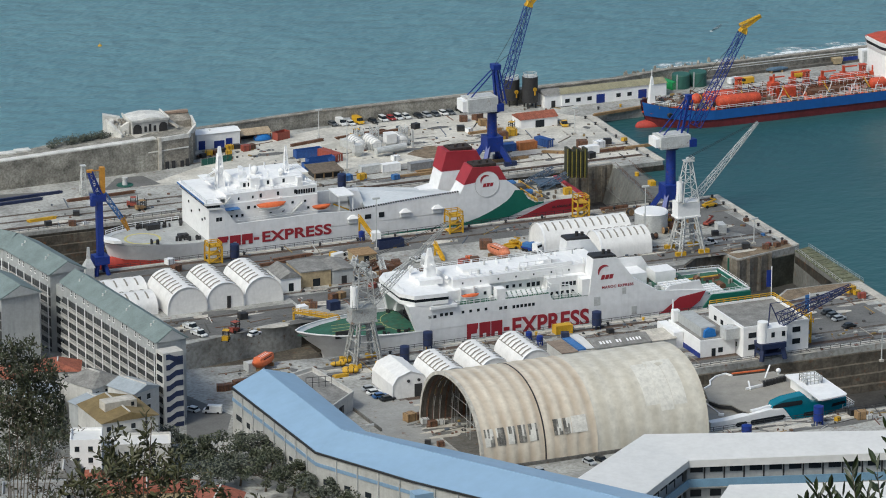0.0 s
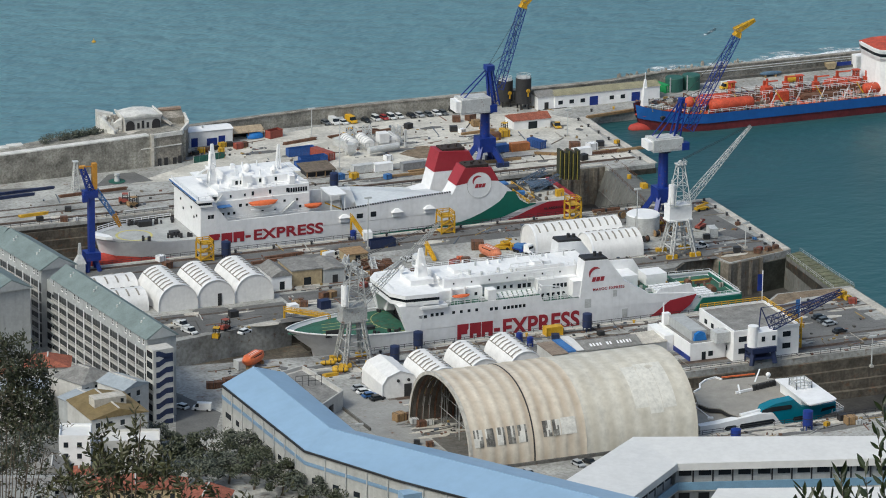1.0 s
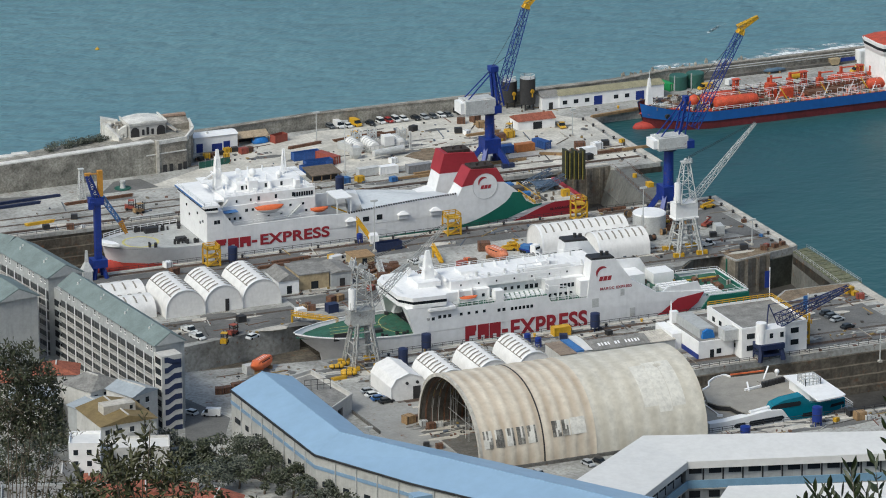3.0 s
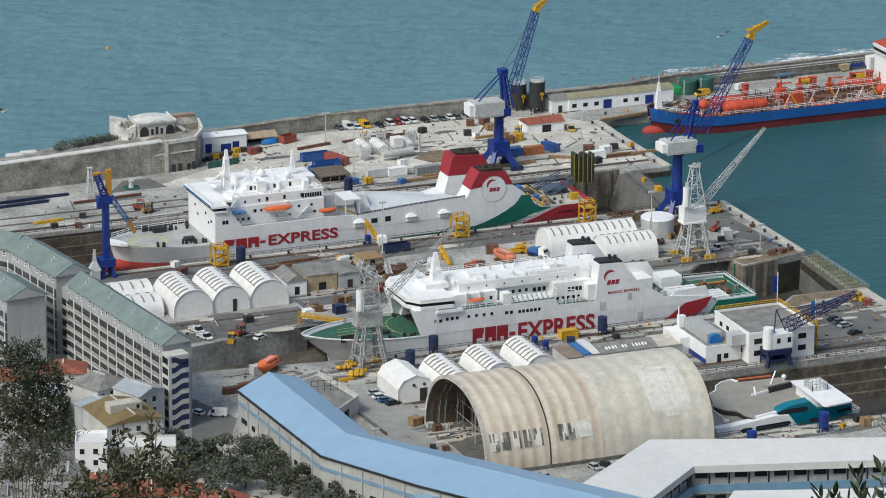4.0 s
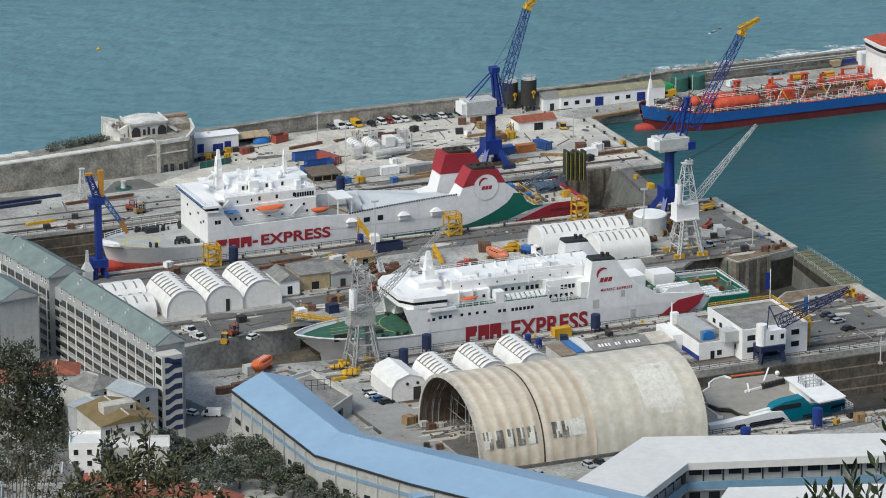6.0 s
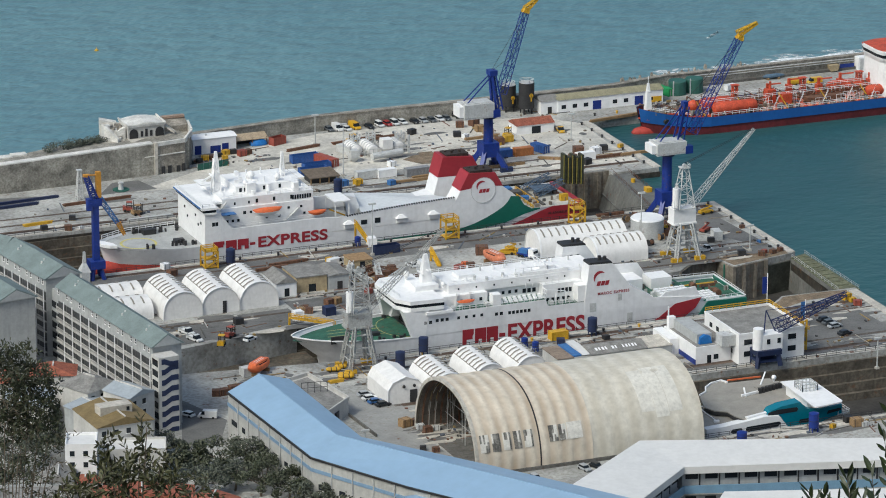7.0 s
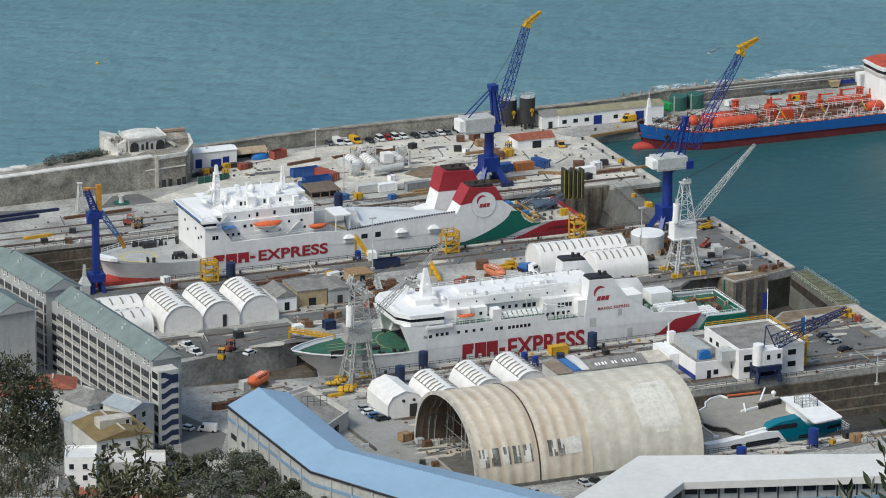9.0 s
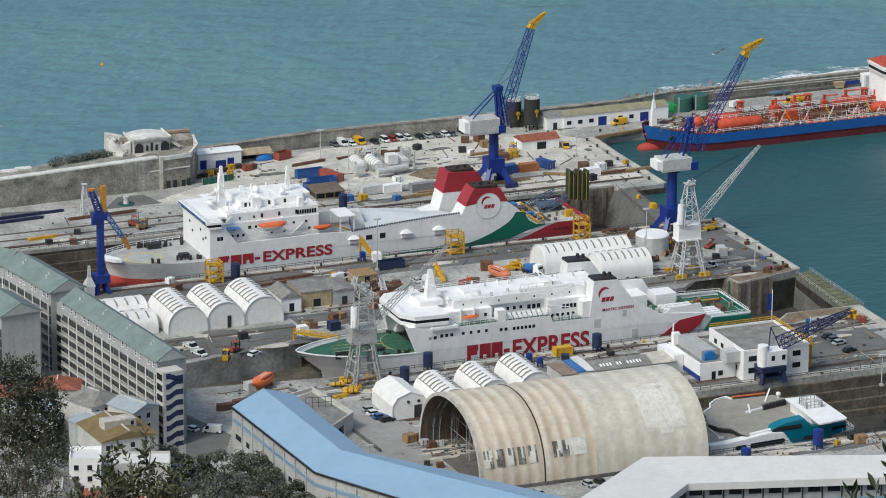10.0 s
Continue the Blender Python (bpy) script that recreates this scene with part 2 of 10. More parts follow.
def debris_mat():
    m = mat("mixed_scrap", (0.3, 0.3, 0.3), 0.8)
    nt = m.node_tree
    g = nt.nodes.new("ShaderNodeNewGeometry")
    r = nt.nodes.new("ShaderNodeValToRGB")
    r.color_ramp.interpolation = "CONSTANT"
    cols = ((0.04, 0.04, 0.04), (0.15, 0.09, 0.06), (0.44, 0.43, 0.40), (0.22, 0.19, 0.15), (0.30, 0.21, 0.08), (0.09, 0.085, 0.08), (0.11, 0.13, 0.16), (0.34, 0.32, 0.28), (0.18, 0.10, 0.075), (0.16, 0.13, 0.10))
    for k, c in enumerate(cols):
        el = r.color_ramp.elements[k] if k < 2 else r.color_ramp.elements.new(k / len(cols))
        el.position, el.color = k / len(cols), (*c, 1)
    nt.links.new(g.outputs["Random Per Island"], r.inputs["Fac"])
    nt.links.new(r.outputs["Color"], nt.nodes["Principled BSDF"].inputs["Base Color"])
    return m


SCRAP = debris_mat()


# ---- mesh helpers ----
class M:
    def __init__(self):
        self.v, self.f = [], []

    def add(self, vs, fs):
        n = len(self.v)
        self.v += [tuple(p) for p in vs]
        self.f += [tuple(i + n for i in q) for q in fs]
        return self

    def box(self, x0, x1, y0, y1, z0, z1):
        return self.add([(x, y, z) for z in (z0, z1) for x, y in ((x0, y0), (x1, y0), (x1, y1), (x0, y1))],
                        [(3, 2, 1, 0), (4, 5, 6, 7), (0, 1, 5, 4), (1, 2, 6, 5), (2, 3, 7, 6), (3, 0, 4, 7)])

    def bar(self, p, q, w, h=None):
        """A square bar from p to q."""
        p, q = Vector(p), Vector(q)
        d = (q - p).normalized()
        s = d.cross(Vector((0, 0, 1)))
        s = s.normalized() if s.length > 0.01 else Vector((1, 0, 0))
        u = s.cross(d)
        h = h or w
        return self.add([c + s * i * w / 2 + u * j * h / 2 for c in (p, q) for i, j in ((-1, -1), (1, -1), (1, 1), (-1, 1))],
                        [(3, 2, 1, 0), (4, 5, 6, 7), (0, 1, 5, 4), (1, 2, 6, 5), (2, 3, 7, 6), (3, 0, 4, 7)])

    def cyl(self, p, q, r, r2=None, n=12):
        p, q = Vector(p), Vector(q)
        d = (q - p).normalized()
        s = d.cross(Vector((0, 0, 1)))
        s = s.normalized() if s.length > 0.01 else Vector((1, 0, 0))
        u = s.cross(d)
        r2 = r if r2 is None else r2
        vs = [c + (s * math.cos(6.28319 * i / n) + u * math.sin(6.28319 * i / n)) * k for c, k in ((p, r), (q, r2)) for i in range(n)]
        return self.add(vs, [(i, (i + 1) % n, n + (i + 1) % n, n + i) for i in range(n)] + [tuple(range(n - 1, -1, -1)), tuple(range(n, 2 * n))])

    def prism(self, poly, z0, z1):
        """A polygon (convex or not) drawn up from z0 to z1; z1 may be a list of heights."""
        n = len(poly)
        zs = z1 if isinstance(z1, (list, tuple)) else [z1] * n
        return self.add([(x, y, z0) for x, y in poly] + [(x, y, z) for (x, y), z in zip(poly, zs)],
                        [tuple(range(n - 1, -1, -1)), tuple(range(n, 2 * n))] + [(i, (i + 1) % n, n + (i + 1) % n, n + i) for i in range(n)])

    def side(self, poly, y0, y1):
        """A polygon in x and z, drawn along y."""
        n = len(poly)
        return self.add([(x, y0, z) for x, z in poly] + [(x, y1, z) for x, z in poly],
                        [tuple(range(n)), tuple(range(2 * n - 1, n - 1, -1))] + [((i + 1) % n, i, n + i, n + (i + 1) % n) for i in range(n)])

    def front(self, poly, x0, x1):
        """A polygon in y and z, drawn along x."""
        n = len(poly)
        return self.add([(x0, y, z) for y, z in poly] + [(x1, y, z) for y, z in poly],
                        [tuple(range(n - 1, -1, -1)), tuple(range(n, 2 * n))] + [(i, (i + 1) % n, n + (i + 1) % n, n + i) for i in range(n)])

    def loft(self, rings, closed=True, caps=True):
        n = len(rings[0])
        m = n if closed else n - 1
        fs = [(k * n + i, k * n + (i + 1) % n, (k + 1) * n + (i + 1) % n, (k + 1) * n + i) for k in range(len(rings) - 1) for i in range(m)]
        if caps:
            fs += [tuple(range(n - 1, -1, -1)), tuple(range((len(rings) - 1) * n, len(rings) * n))]
        return self.add([p for r in rings for p in r], fs)

    def lattice(self, p, q, w, w2, bays, r):
        """A four-chord lattice boom."""
        p, q = Vector(p), Vector(q)
        d = (q - p).normalized()
        s = d.cross(Vector((0, 0, 1)))
        s = s.normalized() if s.length > 0.01 else Vector((1, 0, 0))
        u = s.cross(d)
        C = [[p.lerp(q, k / bays) + (s * i + u * j) * (w + (w2 - w) * k / bays) / 2 for i, j in ((-1, -1), (1, -1), (1, 1), (-1, 1))] for k in range(bays + 1)]
        for i in range(4):
            self.bar(C[0][i], C[-1][i], r * 1.5)
        for k in range(bays):
            for i in range(4):
                a, b = (i, (i + 1) % 4) if k % 2 else ((i + 1) % 4, i)
                self.bar(C[k][a], C[k + 1][b], r)
                self.bar(C[k][i], C[k][(i + 1) % 4], r)
        return self

    def rail(self, pts, h=1.1, step=2.5, r=0.09):
        """A handrail on posts along a line of points."""
        for a, b in zip(pts, pts[1:]):
            a, b = Vector(a), Vector(b)
            n = max(1, int((b - a).length / step))
            for k in range(n + 1):
                c = a.lerp(b, k / n)
                self.bar(c, c + Vector((0, 0, h)), r)
            for f in (0.5, 1.0):
                self.bar(a + Vector((0, 0, h * f)), b + Vector((0, 0, h * f)), r)
        return self


ORIG = {}


def thing(name, at, label, category, group="", turn=0.0):
    """An Empty at the thing's base. Its parts are given in the world's axes where turn is 0 and the part is not local."""
    ob = new(name)
    ob.empty_display_size = 0.5
    ob.matrix_basis = pose(*at, 0, 0, turn)
    ORIG[ob] = Vector(at)
    return tagged(ob, label, category, group)


def part(name, m, material, parent=None, label="", smooth=False, local=False):
    me = bpy.data.meshes.new(name)
    o = Vector((0, 0, 0)) if local or parent is None else ORIG[parent]
    me.from_pydata([tuple(Vector(p) - o) for p in m.v], [], m.f)
    me.materials.append(material)
    bm = bmesh.new()
    bm.from_mesh(me)
    bmesh.ops.recalc_face_normals(bm, faces=bm.faces)
    if smooth:
        for f in bm.faces:
            f.smooth = True
        for ed in bm.edges:
            if len(ed.link_faces) == 2 and ed.calc_face_angle(0) > 0.7:
                ed.smooth = False
    bm.to_mesh(me)
    bm.free()
    ob = new(name, me)
    ob.parent = parent
    if parent is not None:
        ORIG[ob] = ORIG[parent]
    return tagged(ob, label) if label else ob


def repeats(name, ob, places, turn=None):
    """More parts on ob's mesh, moved by the given offsets."""
    for p in places:
        c = new(name, ob.data)
        c.parent = ob.parent
        c.location = Vector(p)
        ORIG[c] = ORIG.get(ob, Vector())
        for k in ("label",):
            if k in ob:
                c[k] = ob[k]


def setting(name, m, material, label, category):
    return tagged(part(name, m, material), label, category, kind="structure")


def lettering(name, text, size, at, rot, material, parent, label, spread=1.0, wide=1.0, shear=0.0):
    cu = bpy.data.curves.new(name, "FONT")
    cu.body, cu.size, cu.extrude, cu.offset = text, size, 0.03, size * (0.03 if size > 3 else 0.022)
    cu.space_character, cu.shear = spread, shear
    cu.materials.append(material)
    tmp = new(name, cu)
    me = bpy.data.meshes.new_from_object(tmp.evaluated_get(bpy.context.evaluated_depsgraph_get()))
    bpy.data.objects.remove(tmp)
    for v in me.vertices:
        v.co.x *= wide
    ob = new(name, me)
    ob.parent = parent
    ob.matrix_basis = pose(*(Vector(at) - ORIG[parent]), *rot)
    return tagged(ob, label)


# ---- ground, docks, sea ----
def build_ground():
    land = [(-700, -420), (100, -420), (100, -173), (-38, -173), (-38, -126), (100, -126), (100.5, -73), (77, -72.5), (70, -79), (-62, -79), (-108, -73), (-112, -62), (-104, -54),
            (-62, -45), (60, -40), (66, -34.4), (75.2, -33.6), (76.8, -41.6), (97.8, -36.4), (100, -35.5), (100, 20.5), (-170, 20.5), (-170, 64), (84, 64), (84, 60), (100, 60), (102, 118), (330, 121), (330, 147), (142, 145), (120, 141), (-34, 137.2),
            (-34, 118), (-49, 116), (-700, 124)]
    g = setting("ground", M().prism(land, -14, 3), CONC, "stained pale concrete dockyard quays around the dry docks", "ground")
    floors = M().box(-171, 88, 20, 65, -15, -9).box(-115, 99, -81, -37, -15, -8).box(-63, 99, -174, -125, -15, -9)
    setting("dock_floor", floors, mat("wet_dock_floor", (0.07, 0.066, 0.06), 0.6, var=0.5, size=6, fine=0.8, bump=0.3), "wet dark concrete floor of the dry docks", "dock floor")
    for nm, x0, x1, y, sgn in (("dock_wall_north", -170, 58, 64, -1), ("dock_wall_middle", -62, 58, -42.5, -1), ("dock_wall_south", -62, 99, -126, -1)):
        m = M()
        for k, (zz, w) in enumerate(((1.2, 0.9), (-1.6, 2.0), (-4.4, 3.2), (-7.0, 4.6))):
            m.box(x0, x1, y - w, y - w + 1.4, -9, zz)
        setting(nm, m, DOCKW, "stained stepped concrete side of a dry dock", "dock wall")
    for nm, x0, x1, y in (("dock_wall_1", -170, 80, 20.5), ("dock_wall_2", -62, 68, -80), ("dock_wall_3", -62, 99, -173)):
        m = M()
        for zz, w in ((-2.0, 0.8), (-5.0, 2.0)):
            m.box(x0, x1, y + w - 1.4, y + w, -9, zz)
        setting(nm, m, DOCKW, "stained stepped concrete side of a dry dock", "dock wall")
    m = M().prism([(-62, -45.4), (60, -40.4), (60, -39.6), (-62, -44.6)], -9, 1.9).box(-170, 84, 63.55, 64.1, -9, 1.9).box(84, 100.3, 59.6, 60.1, -3, 1.7)
    setting("dock_lining", m, WETW, "dark algae-stained lining of the dock walls", "dock wall")
    QUAYW = mat("streaked_quay_wall", (0.23, 0.205, 0.165), 0.85, var=0.5, size=4, fine=0.8, bump=0.4, rust=0.2, streak=1.0)
    QUAYD = mat("wet_green_quay_wall", (0.045, 0.05, 0.04), 0.6, var=0.6, size=3, fine=0.7, bump=0.3, streak=0.8)
    m = M()
    for (xa, ya), (xb, yb), zt in (((60, -40.2), (66, -34.6), 2.7), ((66, -34.6), (75.0, -33.8), 2.7), ((75.0, -33.8), (76.6, -41.8), 2.7), ((76.6, -41.8), (88.4, -38.9), 2.7), ((88.4, -38.9), (97.6, -36.6), 0.9)):
        m.bar((xa, ya, (zt - 9) / 2), (xb, yb, (zt - 9) / 2), 0.7, zt + 9)
    for x, y in ((76.6, -41.8), (80.3, -41.0), (84.5, -40.0), (88.4, -39.1)):
        m.box(x - 0.5, x + 0.5, y - 0.6, y + 0.4, -9, 2.9)
    setting("quay_wall_1", m, QUAYW, "streaked brown concrete corner of the dock quay", "dock wall")
    setting("quay_wall_2", M().bar((88.8, -39.4, -4), (97.8, -37.1, -4), 0.6, 10).bar((71, -72.4, -3.5), (95, -72.7, -3.5), 0.6, 11), QUAYD, "wet dark green lower quay wall", "dock wall")
    m = M()
    for xa in (75.2, 76.3):
        m.box(xa, xa + 0.35, -38 - xa + 75, -37.6 - xa + 75, -8, 2.6)
    setting("quay_fender", m, GREEN, "green timber rubbing strakes on the dock corner", "fender")
    # ramped steps at the middle dock's head
    m = M()
    for k in range(6):
        m.prism([(-108 + k * 4.5, -73 + k * 0.1), (-60, -78.4), (-60, -46), (-104 + k * 4.5, -54.5 - k * 0.2)], -9, -4.6 - k * 0.6)
    setting("dock_head_steps", m, DOCKW, "stepped concrete head of the middle dry dock", "dock wall")
    harbour = [(92, 124), (92, 63), (85, 63), (83, 21), (92, 21), (92, -36), (98.8, -36), (98.8, -73), (92, -73), (92, -127), (98, -127), (98, -172), (92, -172), (92, -700), (329, -700), (329, 124)]
    sea = [(-6000, 124), (329, 124), (329, -700), (-6000, -700), (-6000, -6000), (6000, -6000), (6000, 6000), (-6000, 6000)]
    for nm, ring, mt, lb in (("water_harbour", harbour, HARB, "sheltered dark green harbour water"), ("water", sea, SEA, "choppy blue-green bay water")):
        me = M()
        me.v = [(x, y, 0) for x, y in ring]
        me.f = [tuple(range(len(ring)))]
        setting(nm, me, mt, lb, "sea")
    # hillside below the camera
    m = M()
    f, r = Vector((0.3827, 0.9239)), Vector((0.9239, -0.3827))
    n = 40
    ds = [-600, -300, -100, -40, -10, 0, 5, 10, 16, 24, 32, 40, 55, 70, 90, 120, 160, 200, 250, 300, 350, 400, 450, 500, 550, 600, 650, 700, 750, 800, 850, 900, 930, 960, 990, 1010, 1030, 1050, 1065, 1080, 1090]
    rng = random.Random(4)
    for j in range(n + 1):
        for i in range(n + 1):
            d, w = ds[j], math.copysign(abs(i / 20 - 1) ** 2, i - 20) * 900
            p = Vector((-488.69, -1179.79)) + f * d + r * w
            z = np.interp(d, (-600, 0, 10, 40, 120, 600, 950, 1040, 1090), (560, 404.2, 400.6, 386, 350, 148, 28, 2.6, 2.5)) + (rng.uniform(-1, 1) if 200 < d < 1000 else 0)
            m.v.append((p.x, p.y, z - (40 if j == n else 0)))
    m.f = [(j * (n + 1) + i, j * (n + 1) + i + 1, (j + 1) * (n + 1) + i + 1, (j + 1) * (n + 1) + i) for j in range(n) for i in range(n)]
    setting("hillside", m, HILLM, "scrub-covered steep rock hillside", "hill")
    # dock gates
    t = thing("dock_gate", (82, 42, -9), "grey concrete caisson closing the outer dry dock", "dock gate")
    CAIS = mat("grey_caisson_plating", (0.165, 0.168, 0.155), 0.7, var=0.3, size=5, fine=0.9, bump=0.2, rust=0.1, streak=0.6)
    top, low = [(84.3, 63.4), (90.2, 63.4), (87.0, 20.6), (79.0, 20.6)], [(80.5, 63.4), (91.0, 63.4), (88.0, 20.6), (75.0, 20.6)]
    part("caisson", M().loft([[(x, y, -9) for x, y in low], [(x, y, 2.2) for x, y in top]]), CAIS, t, "grey sloping caisson plating")
    part("caisson_deck", M().prism([(x + 0.2 if x < 86 else x - 0.2, y) for x, y in top], 2.2, 2.4), CAIS, t, "stained caisson walkway")
    part("ledge", M().bar((82.0, 63, -4.6), (76.6, 21, -4.6), 0.8, 0.5), CAIS, t)
    part("handrail", M().rail([(84.8, 63, 2.4), (79.6, 21, 2.4)], 1.1, 2.5, 0.07).rail([(89.8, 63, 2.4), (86.6, 21, 2.4)], 1.1, 2.5, 0.07), RUST, t)
    part("valve_gear", M().box(85.6, 87.4, 38, 40.4, 2.4, 3.8).cyl((86.4, 50, 2.4), (86.4, 50, 3.6), 0.7), YEL, t)
    t = thing("dock_gate", (98, -55, -9), "mossy floating caisson closing the middle dry dock", "dock gate")
    top = [(97.6, -37.2), (103.2, -35.4), (102.6, -72.0), (95.4, -72.0)]
    part("caisson", M().loft([[(x - (0.6 if x < 99 else -0.6), y, -9) for x, y in top], [(x, y, 1.8) for x, y in top]]), CAIS, t, "grey caisson plating with dark wet band")
    part("wet_band", M().loft([[(97.36, -38.0, z), (95.18, -71.4, z), (95.3, -71.4, z), (97.6, -38.0, z)] for z in (-3.0, 0.6)]), WETW, t, "dark wet band along the plating")
    MOSS = mat("mossy_deck", (0.17, 0.18, 0.11), 0.9, var=0.5, size=2, fine=0.6, rust=0.12)
    part("caisson_deck", M().prism(top, 1.8, 2.0), MOSS, t, "mossy green walkway with rusty spots")
    ob = part("deck_beam", M().bar((97.5, -38.4, 2.1), (103.0, -38.2, 2.1), 0.25, 0.2), MOSS, t)
    repeats("deck_beam", ob, [(-0.19 * k, -3.6 * k, 0) for k in range(1, 10)])
    part("handrail", M().rail([(97.8, -37.4, 2), (95.7, -71.8, 2)], 1.1, 2.4, 0.06).rail([(103.0, -35.6, 2), (102.4, -71.8, 2)], 1.1, 2.4, 0.06), GREYW, t)
    SOIL = mat("rusty_soil", (0.24, 0.185, 0.125), 0.95, var=0.5, size=3, fine=0.5, bump=0.3, rust=0.3)
    setting("soil_patch", M().prism([(75.6, -31.5), (77.3, -40.8), (88, -38.2), (97.2, -36.2), (97.5, -33.5), (84, -31.4)], 3.0, 3.06).prism([(70.8, -79.5), (77.2, -73.2), (90, -73.4), (97, -74.2), (96, -78.2), (82, -78.6), (74, -82)], 3.0, 3.05), SOIL, "rusty brown dirt along the dock corner", "ground")
    setting("yard_asphalt", M().prism([(63, -113), (63, -101), (76, -82), (95.5, -79), (92, -90), (93, -113)], 3.0, 3.022).prism([(79, 20), (93, 20), (95.5, -20), (95, -29), (86, -14), (80, -2)], 3.0, 3.022).prism([(-104, -51), (-64, -44), (-59, -43.5), (-59, -30), (-108, -31)], 3.0, 3.022).prism([(-50, -33), (30, -31), (30, -23.4), (-34, -23.6), (-50, -28)], 3.0, 3.022), ASPH, "worn dark asphalt on the quay corners", "road")
    setting("yard_concrete", M().prism([(-75.9, -124), (-75.5, -106), (-64.5, -104), (-64.2, -117.5), (-52, -118), (-52, -135), (-63.3, -135.2), (-63.3, -172), (-75, -172)], 3.0, 3.02),
            mat("smooth_yard_concrete", (0.31, 0.31, 0.295), 0.88, var=0.16, size=6, fine=0.8, bump=0.08, rust=0.05), "smooth worn concrete yard before the hangar", "pavement")
    setting("dirt_patch", M().prism([(28, 98), (36, 104), (47, 103), (50, 97), (44, 90), (32, 91)], 3.0, 3.02), SOIL, "brown dirt and rust on the outer quay", "ground")
    m = M().box(66, 84, 63.0, 63.5, -9, 2.8)
    for x in (67, 71, 75.5, 80):
        m.box(x, x + 1.0, 62.4, 63.1, -9, 2.9)
    setting("quay_wall_3", m, QUAYW, "streaked brown concrete buttresses of the outer dock", "dock wall")
    # paler road band, quay-edge copings and crane rails
    setting("road", M().box(-170, 96, 4, 15.5, 3.0, 3.012).box(-58, 96, -36, -24, 3.0, 3.012).box(-60, 98, -122, -116, 3, 3.012)
            .prism([(-73.8, 96.6), (-54.8, 96.6), (-57.2, 107.6), (-65.8, 107.8)], 3, 3.012).prism([(-107.4, 94.9), (-96.0, 96.7), (-89.0, 101.6), (-104.4, 104.7)], 3, 3.012), ASPH, "worn grey asphalt strips on the quay", "road")
    setting("pavement", M().prism([(-62, 96), (-30, 92), (10, 88), (60, 90), (97, 92), (98, 116), (88, 128), (60, 134), (14, 136), (-20, 126), (-34, 112)], 3.0, 3.009).prism([(54, 70), (83, 70), (97, 66), (97, 92), (60, 90)], 3.0, 3.009), mat("sandy_concrete", (0.61, 0.585, 0.52), 0.9, var=0.3, size=7, fine=0.8, bump=0.3), "pale sandy concrete apron of the outer quay", "pavement")
    setting("track_way", M().prism([(-48.7, 90.1), (-25.8, 102.0), (-3.8, 114.8), (13.2, 119.0), (11.3, 114.1), (-2.8, 107.5), (-23.0, 94.1), (-43.3, 79.4)], 3.0, 3.02), mat("pale_dust_road", (0.50, 0.48, 0.42), 0.9, var=0.2, size=4, fine=0.8), "pale dusty vehicle way curving over the quay", "road")
    m = M()
    for y in (19.2, 65.2, -81.2, -124.6, -174.6):
        m.box(-60 if y < 0 else -170, 70 if y == -81.2 else 98 if y < 60 else 84, y - 0.55, y + 0.55, 3.0, 3.16)
    m.box(97.6, 99.9, -35.6, 20, 3, 3.2).box(98.4, 101, 60.5, 117, 3, 3.2).box(97.2, 99.9, -125, -75, 3, 3.2)
    setting("kerb", m, PALE, "pale concrete coping along the dock edges", "kerb")
    m = M()
    for y in (16.8, 10.2, -21.5, -33.5, -84.0, -90.5, -119, -112, 69, 75.5, 82):
        for o in (-0.35, 0.35):
            m.box(-62 if -130 < y < -40 else -160, 97, y + o - 0.07, y + o + 0.07, 3.0, 3.14)
    for y in (-84.0, -119.2, 16.8, 69):
        m.box(-60 if y < 0 else -150, 97, y - 1.1, y + 1.1, 3.0, 3.03)
    setting("crane_track", m, RAILM, "rusty crane rails along the quays", "track")
    m = M()
    for y, x0, x1 in ((19.9, -160, 78), (-80.6, -60, 69), (64.7, -165, 76), (-173.6, 2, 98), (-125.4, 6, 98)):
        m.rail([(x0, y, 3.1), (x1, y, 3.1)], 1.1, 3.0, 0.10)
    setting("dock_railing", m, DARK, "thin dark safety railing along the dry docks", "railing")


build_ground()


